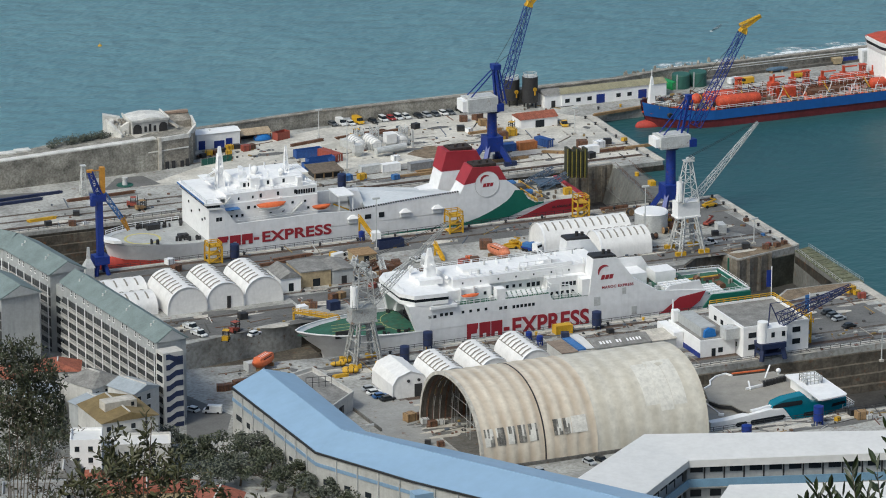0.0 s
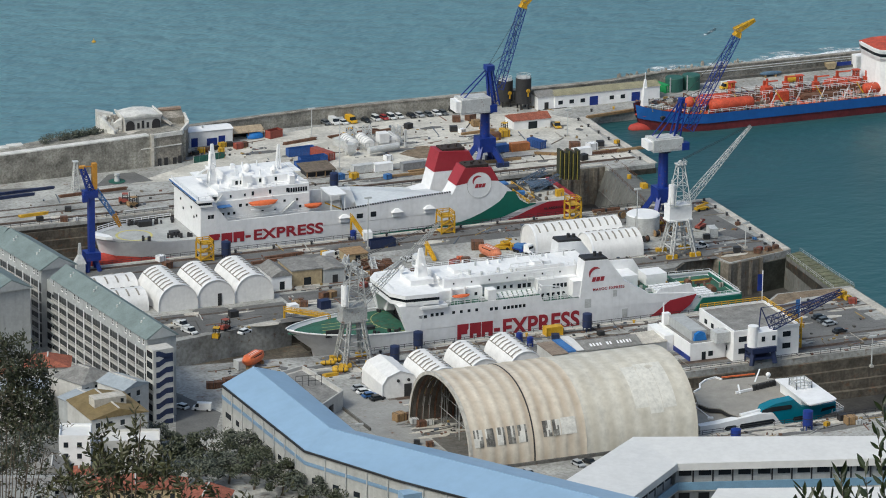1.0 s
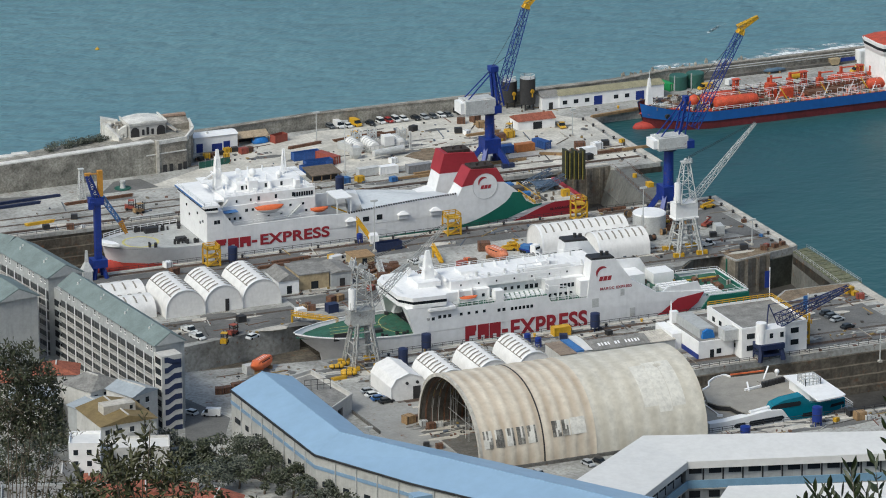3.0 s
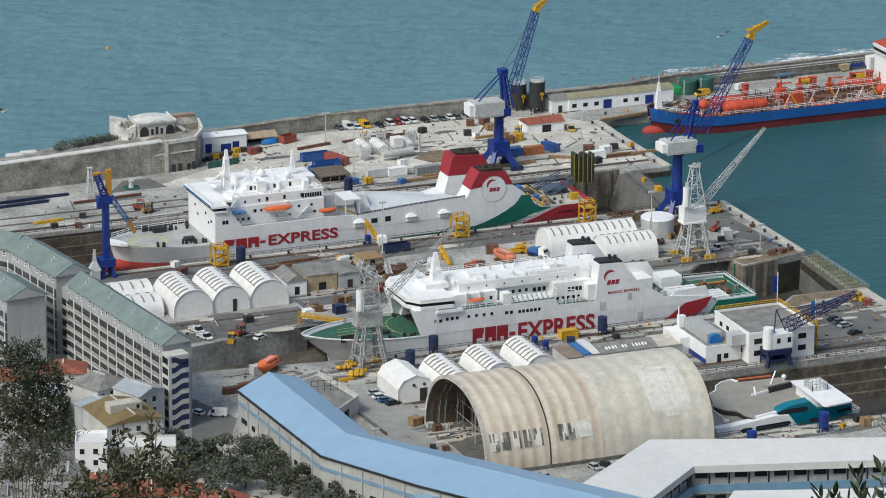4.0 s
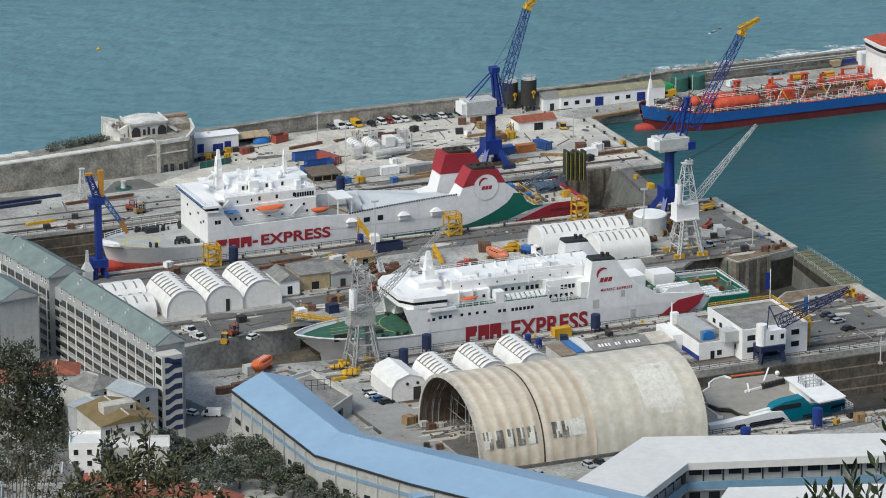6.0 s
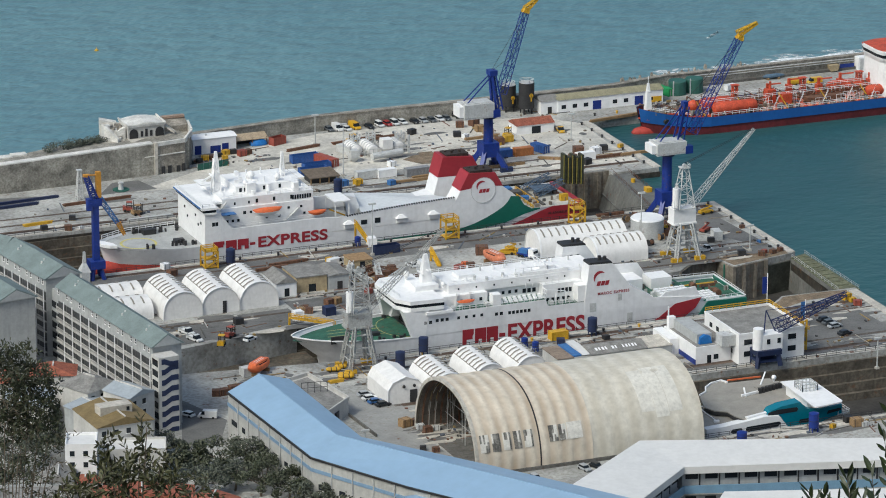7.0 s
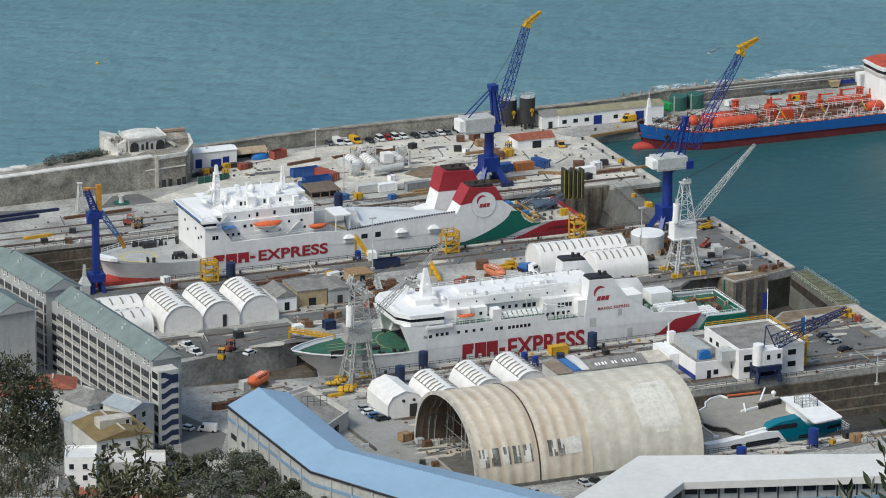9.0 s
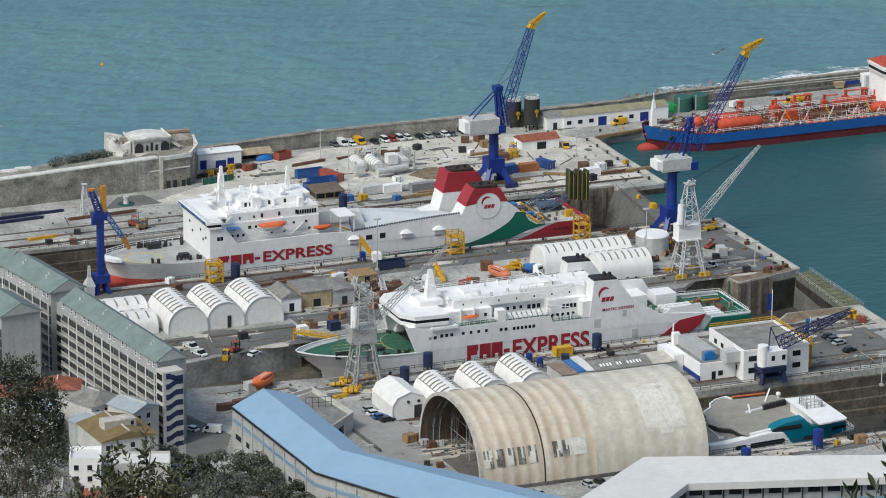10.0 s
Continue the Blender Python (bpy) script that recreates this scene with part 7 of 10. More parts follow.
for xx in (-5.0, 10.2):
    part("blue_door", M().box(xx - 1.5, xx + 1.5, -3.48, -3.4, 0, 3.0), BLUE, ms, "blue roller door", local=True)


# ---- fort on the breakwater ----
tf = thing("fort", (-50, 120, 3), "old weathered stone battery with arches and white parapet", "fort")
part("bastion", M().prism([(-50, 111.2), (-40, 112.5), (-35.5, 119), (-34, 130), (-60, 131), (-62.5, 126), (-61, 119), (-56, 117.5), (-54, 116)], 2.6, 12.4), STONE, tf, "stone bastion with doors")
part("parapet", M().bar((-50, 111.2, 12.9), (-40, 112.5, 12.9), 0.7, 1.2).bar((-40, 112.5, 12.9), (-35.5, 119, 13.4), 0.7, 1.6).bar((-35.5, 119, 13.4), (-34, 127, 13.8), 0.7, 2.6), LIME, tf, "pale curved parapet")
gf = random.Random(41)
for k in range(40):
    x, y = gf.uniform(-62, -56.5), gf.uniform(120.5, 130)
    part("rubble", M().prism([(x + r * math.cos(q), y + r * math.sin(q)) for q, r in ((0, gf.uniform(.3, .8)), (1.2, gf.uniform(.3, .8)), (2.6, gf.uniform(.3, .7)), (4.0, gf.uniform(.3, .8)), (5.2, gf.uniform(.3, .6)))], 12.3, 12.6 + gf.uniform(0.1, 1.2) + (3.0 if y > 123.5 else 0)), (LIME, STONE, PALE)[k % 3], tf)
part("roof_rim", M().bar((-56.2, 120.7, 17.0), (-43.4, 120.7, 17.0), 0.5, 0.35).bar((-56.1, 121, 17.0), (-56.1, 130, 17.2), 0.4, 0.5).bar((-43.5, 121, 17.0), (-43.5, 130, 17.2), 0.4, 0.5), LIME, tf)
part("side_stair", M().bar((-43.0, 122.4, 15.4), (-40.6, 119.8, 13.6), 1.2, 0.5), PALE, tf)
part("forecourt", M().prism([(-56, 116.5), (-44, 116.5), (-44, 120.8), (-56, 120.8)], 12.4, 12.6), PALE, tf)
part("gun_house", M().box(-55.8, -43.8, 121, 130, 12.2, 16.4), RENDERW, tf, "vaulted whitewashed gun house")
part("gun_house_roof", M().side([(-56.1, 16.3), (-43.5, 16.3), (-43.6, 16.7), (-46.5, 17.3), (-49.8, 17.6), (-53, 17.3), (-56.0, 16.7)], 120.6, 130.2), LIME, tf, "low domed whitewashed roof with grey stains")


def arch_face(x, w, h, z):
    return M().side([(x - w / 2, z), (x + w / 2, z), (x + w / 2, z + h * 0.55)] + [(x + w / 2 * math.cos(q), z + h * 0.55 + h * 0.45 * math.sin(q)) for q in (0.6, 1.2, 1.57, 1.94, 2.5)] + [(x - w / 2, z + h * 0.55)], 120.8, 121.05)


for x in (-54.0, -45.4):
    part("arch", arch_face(x, 2.8, 3.1, 12.6), DARK, tf, "dark arched embrasure")
for x in (-51.3, -49.8, -48.2):
    part("window", M().box(x - 0.4, x + 0.4, 120.85, 121.05, 13, 15.4 if x == -49.8 else 14.8), DARK, tf)
part("ruined_wall", M().prism([(-62.4, 124), (-56, 122.5), (-56, 130), (-62, 131)], 8, [15.9, 14.6, 15.8, 16.4]).prism([(-63, 123.6), (-60, 119), (-59.2, 119.4), (-62, 124)], 6, [17.0, 13.4, 13.4, 17.0]).prism([(-62.6, 129), (-57, 128.4), (-57, 129.6), (-62.2, 131)], 12, [17.6, 16.2, 16.6, 17.8]).prism([(-59, 122.5), (-56.4, 122), (-56.4, 123), (-59, 123.6)], 12, [15.0, 16.4, 16.4, 15.2]), LIME, tf, "ruined whitewashed side walls")
part("side_house", M().prism([(-43.4, 124), (-35, 124), (-34, 131), (-43, 131)], 12, [14.3, 14.6, 16.2, 16.2]), STONE, tf)
part("brick_trim", M().prism([(-42, 128.5), (-34.6, 128), (-34.4, 129.4), (-41.6, 130)], 15.8, 16.5), mat("faded_brick", (0.40, 0.29, 0.22), 0.9, var=0.3, size=1, fine=0.3), tf)
for k, x in enumerate((-48.2, -46, -43, -41.2)):
    part("lower_door", M().box(x, x + 1.2, 111.0 + 0.13 * (x + 50), 111.5 + 0.13 * (x + 50), 3, 5.4 if k != 2 else 5.0), DARK, tf)
part("string_course", M().bar((-50.2, 111.1, 9.2), (-40, 112.4, 9.2), 0.3, 0.35).bar((-80, 112.9, 8.2), (-50.3, 111, 9.2), 0.3, 0.35), LIME, tf)
part("pillar", M().box(-50.6, -49.6, 110.6, 111.8, 3, 13.6), PALE, tf)


# ---- cranes ----
CRANEY = mat("faded_orange_yellow", (0.55, 0.26, 0.035), 0.6, var=0.2, size=1.5, fine=0.4)
def lattice_crane(x, y, z1, z2, z3, tip, label, house=(6.4, 4.0), col=GREYW):
    t = thing("lattice_crane", (x, y, 3), label, "crane")
    s = 3.8
    for i, (a, b) in enumerate(((-1, -1), (1, -1), (1, 1), (-1, 1))):
        p = part("portal_leg", M().lattice((x + a * s, y + b * s, 3), (x + a * 1.9, y + b * 1.9, z1), 1.0, 0.8, 5, 0.17), col, t)
        part("wheel_bogie", M().box(x + a * s - 1.6, x + a * s + 1.6, y + b * s - 0.6, y + b * s + 0.6, 3, 4.2), YEL, t)
    for k in range(3):
        u = 0.25 + k * 0.28
        w = s + (1.9 - s) * u
        z = 3 + (z1 - 3) * u
        part("portal_brace", M().bar((x - w, y - w, z), (x + w, y - w, z), 0.3).bar((x - w, y + w, z), (x + w, y + w, z), 0.3).bar((x - w, y - w, z), (x - w, y + w, z), 0.3).bar((x + w, y - w, z), (x + w, y + w, z), 0.3), col, t)
    part("machinery_house", M().box(x - house[0] / 2 - 0.8, x + house[0] / 2, y - house[1] / 2, y + house[1] / 2, z1, z2).box(x - house[0] / 2 - 1.0, x + house[0] / 2 + 0.2, y - house[1] / 2 - 0.2, y + house[1] / 2 + 0.2, z1 - 0.5, z1), WHITE if col is GREYW else col, t, "pale machinery house")
    part("tower", M().lattice((x, y, z2), (x, y, z3), 5.2, 3.4 if x < 0 else 1.8, 4, 0.17), col, t)
    part("counterweight", M().cyl((x - 3.2, y - 1.4, z2 + 0.6), (x - 3.2, y - 1.4, z2 + 6.4), 1.05, n=14), WHITE, t, "pale upright counterweight drum", smooth=True)
    part("tower_head", M().box(x - 1.4, x + 1.5, y - 1.3, y + 1.3, z3, z3 + 0.3).rail([(x - 1.4, y - 1.3, z3 + .3), (x + 1.5, y - 1.3, z3 + .3), (x + 1.5, y + 1.3, z3 + .3)], 0.9, 1.2, 0.1).cyl((x, y - 0.5, z3 + 0.7), (x, y + 0.5, z3 + 0.7), 0.55), col, t)
    part("ladder_cage", M().lattice((x - 3.4, y - 2, z2), (x - 3.2, y - 1.6, z3 - 4), 0.9, 0.8, 8, 0.08), col, t)
    foot = (x + 2.6, y, z2 + 0.6)
    part("jib", M().lattice(foot, tip, 1.9, 0.6, 12, 0.10), col, t, "pale lattice jib")
    part("cable", M().bar((x, y, z3 + 1), tip, 0.1).bar((x - 0.5, y + .5, z3 + 1), (tip[0], tip[1], tip[2] + 0.4), 0.1), DARK, t)
    return t


lattice_crane(-59.5, -86.5, 15.6, 19.4, 31.0, (-34.2, -86.5, 40.4), "weathered grey lattice tower crane on portal legs", col=mat("weathered_grey_steel", (0.40, 0.41, 0.40), 0.65, var=0.25, size=2, fine=0.5, rust=0.25))
lattice_crane(66.5, -28.0, 14.2, 18.6, 30.6, (89.6, -27, 39.9), "pale grey lattice tower crane on portal legs")


def blue_crane(x, y, zc, zh, za, foot, tip, label, house, r=1.6, back=0.0, thin=1.0):
    t = thing("jib_crane", (x, y, 3), label, "crane", "blue dockyard jib cranes")
    for a, b in ((-1, -1), (1, -1), (1, 1), (-1, 1)):
        part("portal_leg", M().bar((x + a * 4.4, y + b * 4.4, 3.5), (x + a * 1.6, y + b * 1.6, 9.6), 1.3, 1.6), BLUE, t)
        part("wheel_bogie", M().box(x + a * 4.4 - 2, x + a * 4.4 + 2, y + b * 4.4 - 0.7, y + b * 4.4 + 0.7, 3, 4.4), NAVY, t)
    part("portal_platform", M().box(x - 2.7, x + 2.7, y - 2.7, y + 2.7, 7.6, 12.2), BLUE, t)
    part("column", M().cyl((x, y, 11.8), (x, y, zc), r, r * 0.92, n=20), BLUE, t, "smooth blue column", smooth=True)
    part("slew_ring", M().cyl((x, y, zc), (x, y, zc + 0.9), r * 1.5, n=20), NAVY, t)
    x0, x1 = house
    part("machinery_house", M().box(x0, x1, y - 3.4, y + 3.0, zc + 0.9, zh).box(x0 - 0.15, x1 + 0.15, y - 3.5, y + 3.1, zc + 1.4, zc + 1.7), GREYW, t, "pale grey machinery house")
    part("roof_grille", M().box(x0 + 1, x1 - 1, y - 2.6, y + 2.2, zh, zh + 0.25), GREYW, t)
    part("ballast", M().box(x0 - 1.5, x0 + 0.1, y - 2.8, y + 2.4, zc + 1.6, zh - 0.5), WHITE, t)
    ap = Vector((x + 0.6 + back, y, za))
    m = M()
    for s in (-1.6, 1.6):
        m.bar((x + 2.0, y + s, zh - 3), ap + Vector((0, s * 0.6, 0)), 0.75 * thin).bar((x + 4.2, y + s, zh - 3), ap + Vector((1.4, s * 0.6, -1)), 0.5 * thin).bar((x0 + 1.5, y + s, zh), ap + Vector((0, s * 0.6, -1)), 0.3)
        for k in range(4):
            u = k / 4
            m.bar(Vector((x + 2.0, y + s, zh - 3)).lerp(ap, u), Vector((x + 4.2, y + s, zh - 3)).lerp(ap + Vector((1.4, 0, -1)), u + 0.15), 0.25)
    m.box(ap.x - 0.8 * thin, ap.x + 1.8 * thin, y - 1.5 * thin, y + 1.5 * thin, ap.z - 1, ap.z + 0.6)
    part("a_frame", m, BLUE, t)
    f, q = Vector(foot), Vector(tip)
    part("jib", M().lattice(f, f.lerp(q, 0.96), 2.7, 1.9, 9, 0.13), BLUE, t, "blue lattice jib")
    part("jib_head", M().lattice(f.lerp(q, 0.955), q, 1.9, 1.2, 3, 0.28), YEL, t, "yellow jib head")
    part("cable", M().bar(ap, f.lerp(q, 0.45), 0.1).bar(ap, f.lerp(q, 0.95), 0.1).bar(f.lerp(q, 0.45), f.lerp(q, 0.92), 0.1), DARK, t)
    part("cab", M().box(x1 - 0.4, x1 + 2.0, y - 3.6, y - 1.4, zc + 0.8, zc + 3.2), BLUE, t)
    return t


tc = blue_crane(49.0, 78.0, 20.0, 25.6, 34.8, (53.2, 78, 27.5), (61.6, 78.0, 54.2), "blue column jib crane with grey house and yellow tip", (39.5, 49.6))
part("fly_jib", M().lattice((61.4, 78.0, 54.0), (66.2, 78.0, 57.6), 1.6, 0.5, 5, 0.2), YEL, tc, "yellow fly jib")
tc2 = blue_crane(78.5, 9.0, 23.2, 27.9, 39.0, (86.5, 9, 29.5), (102.5, 9.0, 58.5), "blue column jib crane with pale house and yellow tip", (73.6, 83.4), back=4.6, thin=0.6)
part("fly_jib", M().lattice((101.4, 9.0, 58.9), (107.8, 9.0, 61.8), 1.7, 0.6, 5, 0.22), YEL, tc2, "yellow fly jib")

t = thing("jib_crane", (-101, 16.8, 3), "blue column dock crane with lowered yellow-tipped jib", "crane", "blue dockyard jib cranes")
for a, b in ((-1, -1), (1, -1), (1, 1), (-1, 1)):
    part("portal_leg", M().bar((-101 + a * 1.9, 16.8 + b * 1.9, 3.0), (-101 + a * 0.9, 16.8 + b * 0.9, 7.0), 0.9, 1.0), BLUE, t)
part("portal_platform", M().box(-103.2, -98.8, 14.6, 19, 6.4, 8.8), BLUE, t)
part("column", M().box(-101.9, -100.1, 15.9, 17.7, 8.4, 25.6), BLUE, t, "square blue column")
part("crane_head", M().box(-103.4, -99.2, 15.6, 18, 25.2, 27.4).box(-103.8, -102.2, 15.4, 16.6, 24.2, 26.4).lattice((-101.0, 16.8, 27), (-103.6, 16.8, 34.4), 1.8, 1.2, 6, 0.2), BLUE, t)
part("yellow_head", M().box(-104.4, -102.6, 16.2, 17.4, 34.2, 34.9).bar((-102.6, 16.8, 34.6), (-100.2, 16.8, 34.4), 0.35).box(-100.6, -99.2, 16.1, 17.5, 27.6, 35.4), CRANEY, t, "orange-yellow counterweight arm")
part("jib", M().lattice((-99.6, 16.8, 27.4), (-93.8, 16.8, 18.6), 1.5, 1.1, 10, 0.14), BLUEL, t, "thin blue lattice jib")
part("jib_head", M().lattice((-94.2, 16.8, 19.4), (-92.2, 16.8, 15.4), 1.2, 0.6, 5, 0.2), CRANEY, t, "orange-yellow jib tip")
part("winch_house", M().box(-106.4, -103.8, 14, 17.4, 3, 6).loft([[(-105 + 1.6 * k * a, 15.6 + 1.6 * k * b, z) for a, b in ((-1, -1), (1, -1), (1, 1), (-1, 1))] for k, z in ((1, 6), (0.3, 8.6), (0.2, 12))]), GREYW, t)

t = thing("dock_crane", (45.5, -128.0 + 2.5, 3), "small white-cabbed dock crane on a navy portal with blue jib", "crane")
for a, b in ((-1, -1), (1, -1), (1, 1), (-1, 1)):
    part("portal_leg", M().bar((45.5 + a * 3.6, -125.0 + b * 2.6, 3), (45.5 + a * 2.8, -125.0 + b * 2.0, 7.4), 1.0, 1.2), NAVY, t)
part("portal_deck", M().box(41.8, 49.2, -128, -122, 6.4, 7.9).box(42.2, 48.8, -127.6, -122.4, 4.4, 5), NAVY, t)
part("cab", M().box(43.6, 49.6, -127.4, -122.8, 8.0, 12.2).cyl((42.8, -126, 8.0), (42.8, -126, 14.0), 1.5, n=16), WHITE, t, "white crane house")
ob = part("window", M().box(44.8, 45.8, -127.48, -127.4, 9.6, 11), GLASS, t)
repeats("window", ob, [(3.2, 0, 0)])
part("jib", M().lattice((48.4, -125, 13.6), (70.1, -125.0, 20.5), 3.0, 1.0, 11, 0.15).bar((45, -125, 12.2), (45.5, -125, 18.6), 0.25).bar((48.5, -125, 12.2), (45.5, -125, 18.6), 0.25).bar((45.5, -125, 18.6), (60, -125, 18.6), 0.14), mat("dusty_blue_steel", (0.022, 0.035, 0.115), 0.6, var=0.3, rust=0.15), t, "dull blue lattice jib")

px, py = -80.8, 94.2
tp = thing("lattice_mast", (px, py, 3), "white lattice pylon standing on the quay", "mast")
part("tower", M().lattice((px, py, 3), (px, py, 12.4), 2.2, 0.8, 6, 0.16), GREYW, tp)
part("platform", M().box(px - 0.8, px + 0.8, py - 0.8, py + 0.8, 12.4, 12.7), GREYW, tp)


# ---- vehicles ----
CARPAINT = {n: mat(n + "_car_paint", c, 0.3, var=0.05, size=2, fine=1, bump=0) for n, c in dict(white=(0.72, 0.73, 0.73), silver=(0.38, 0.40, 0.42), black=(0.02, 0.022, 0.025), blue=(0.04, 0.12, 0.30), red=(0.34, 0.03, 0.03), grey=(0.10, 0.11, 0.12), yellow=(0.66, 0.38, 0.02), orange=(0.60, 0.13, 0.05)).items()}
CARS = {}


def car(x, y, turn, col, kind="car", group="parked cars", z=3.02):
    """A vehicle whose front points along its own +x."""
    L, W, H, hood = dict(car=(4.3, 1.8, 1.45, 1.0), van=(5.2, 2.0, 2.2, 0.7), pickup=(5.4, 2.0, 1.9, 0.9), jeep=(4.0, 1.8, 1.8, 0.8))[kind]
    label = "%s %s parked on the dockyard concrete" % (col, {"car": "saloon car", "van": "delivery van", "pickup": "flatbed pickup truck", "jeep": "boxy off-road car"}[kind])
    m = pose(x, y, z, 0, 0, turn)
    key = (col, kind)
    if key in CARS:
        return copy_thing(CARS[key], m)
    t = thing({"car": "car", "van": "van", "pickup": "pickup_truck", "jeep": "car"}[kind], (x, y, z), label, "car" if kind in ("car", "jeep") else "truck", group, turn)
    CARS[key] = t
    P = CARPAINT[col]
    belt = 0.85 if kind != "van" else 1.1
    part("body", M().side([(-L / 2, 0.3), (L / 2, 0.3), (L / 2 + 0.02, 0.6), (L / 2 - 0.25, belt - 0.05), (L / 2 - hood, belt), (-L / 2 + 0.1, belt), (-L / 2, 0.6)], -W / 2, W / 2), P, t, local=True)
    back = -L / 2 + (0.5 if kind == "car" else 0.06)
    if kind == "pickup":
        back = 0.2
        part("load_bed", M().box(-L / 2, 0.1, -W / 2, -W / 2 + 0.08, belt, belt + 0.4).box(-L / 2, 0.1, W / 2 - 0.08, W / 2, belt, belt + 0.4).box(-L / 2, -L / 2 + 0.08, -W / 2 + .08, W / 2 - .08, belt, belt + 0.4), GREYW, t, local=True)
    fr = L / 2 - hood - 0.7
    cab = [[(a, b * (W / 2 - ins), zz) for a, b in ((back + k, -1), (fr + 0.7 - q, -1), (fr + 0.7 - q, 1), (back + k, 1))] for zz, ins, k, q in ((belt, 0.06, 0, 0), (H - 0.12, 0.2, 0.25 if kind == "car" else 0.05, 0.62))]
    part("glasshouse", M().loft(cab), GLASS, t, "dark side windows", local=True)
    part("roof", M().box(back + (0.22 if kind == "car" else 0.0), fr + 0.1, -W / 2 + 0.18, W / 2 - 0.18, H - 0.14, H), P, t, local=True)
    if kind == "van":
        part("load_box", M().box(-L / 2 + 0.02, 0.7, -W / 2 + 0.02, W / 2 - 0.02, belt, H - 0.05), P, t, local=True)
    for a in (-L * 0.31, L * 0.31):
        for b in (-1, 1):
            part("wheel", M().cyl((a, b * W / 2 - b * 0.2, 0.31), (a, b * W / 2 + b * 0.02, 0.31), 0.33, n=12), BLACK, t, local=True)
    for b in (-1, 1):
        part("headlight", M().box(L / 2 - 0.12, L / 2 + 0.03, b * W * 0.36 - 0.2, b * W * 0.36 + 0.2, 0.58, 0.74), GREYW, t, local=True)
    return t


for x, y, c, k in ((18.5, 138.2, "grey", "car"), (21.3, 137.8, "white", "van"), (24.0, 136.6, "white", "car"), (27.1, 137.5, "yellow", "van"), (31.8, 136.3, "black", "car"), (35.6, 136.9, "white", "jeep"), (38.5, 137.2, "red", "car"),
                   (40.9, 136.9, "white", "jeep"), (43.7, 137.2, "white", "car"), (47.7, 136.3, "black", "car"), (50.7, 136.5, "silver", "car"), (53.6, 136.1, "grey", "car"), (56.5, 136.3, "white", "car"), (58.9, 136.0, "grey", "car"), (63.1, 137.3, "black", "jeep"), (65.7, 136.9, "white", "car")):
    car(x, y, -82, c, k)
for x, y, c, k, a in ((-66.4, -108.4, "silver", "car", 5), (-66.3, -111.9, "white", "car", 4), (-65.9, -115.1, "blue", "car", 5), (-64.9, -117.9, "black", "car", 6), (-49.7, -185.0, "silver", "car", -80), (-35.1, -183.3, "silver", "car", -78),
                      (-31.6, -183.0, "black", "car", -75), (-111.6, -109.3, "white", "van", 150), (-116.2, -106.0, "white", "car", 120), (-93.3, -47.1, "white", "pickup", -70), (-93.4, -40.6, "white", "pickup", -70), (-11.5, -6.5, "white", "car", 100),
                      (-9.1, -8.1, "white", "van", 100), (-31.6, 3.2, "white", "van", 15), (77.9, -97.4, "black", "car", 12), (78.1, -100.2, "grey", "car", 12), (78.2, -103.5, "silver", "car", 12), (77.8, -110.4, "black", "car", 15),
                      (75.1, -25.0, "white", "pickup", 10), (87.8, 109.5, "yellow", "pickup", -100), (161.5, 134.3, "white", "van", 20), (-79.0, -53.0, "white", "car", 30)):
    car(x, y, a, c, k)


# ---- quay equipment ----
def tank_on_legs(x, y, z=3.0, r=1.35, h=5.2, m=NAVY):
    t = thing("pump_tank", (x, y, z), "navy upright cylindrical tank on short legs at the dock edge", "tank", "navy quay tanks")
    part("tank", M().cyl((0, 0, 1.3), (0, 0, h), r, n=18).cyl((0, 0, h), (0, 0, h + 0.3), r, r * 0.4, n=18), m, t, smooth=True, local=True)
    for k in range(4):
        q = 0.785 + k * 1.571
        part("leg", M().bar((r * 0.8 * math.cos(q), r * 0.8 * math.sin(q), 0), (r * 0.8 * math.cos(q), r * 0.8 * math.sin(q), 1.6), 0.22), m, t, local=True)
    part("band", M().cyl((0, 0, h * 0.6), (0, 0, h * 0.6 + 0.15), r * 1.03, n=18), DARK, t, local=True)
    part("pipe", M().cyl((r * 1.05, 0, 0), (r * 1.05, 0, h), 0.12, n=8), m, t, local=True)
    return t


t0 = tank_on_legs(-60.6, 13.8)
for x, y in ((-5.3, 68.9), (-49.5, -92.0), (-38.9, -82.9), (11.6, -84.6), (-7.5, -174.9)):
    copy_thing(t0, pose(x, y, 3, 0, 0, x % 60))
tank_on_legs(32.9, -179.3, m=BLUE)
tank_on_legs(11.5, -180.0, h=3.0, m=BLUE)
for x, y in ((-10.3, -87.3), (-8.9, -91.6), (-18.8, 18.1)):
    tank_on_legs(x, y, r=0.9, h=2.8, m=BLUE)


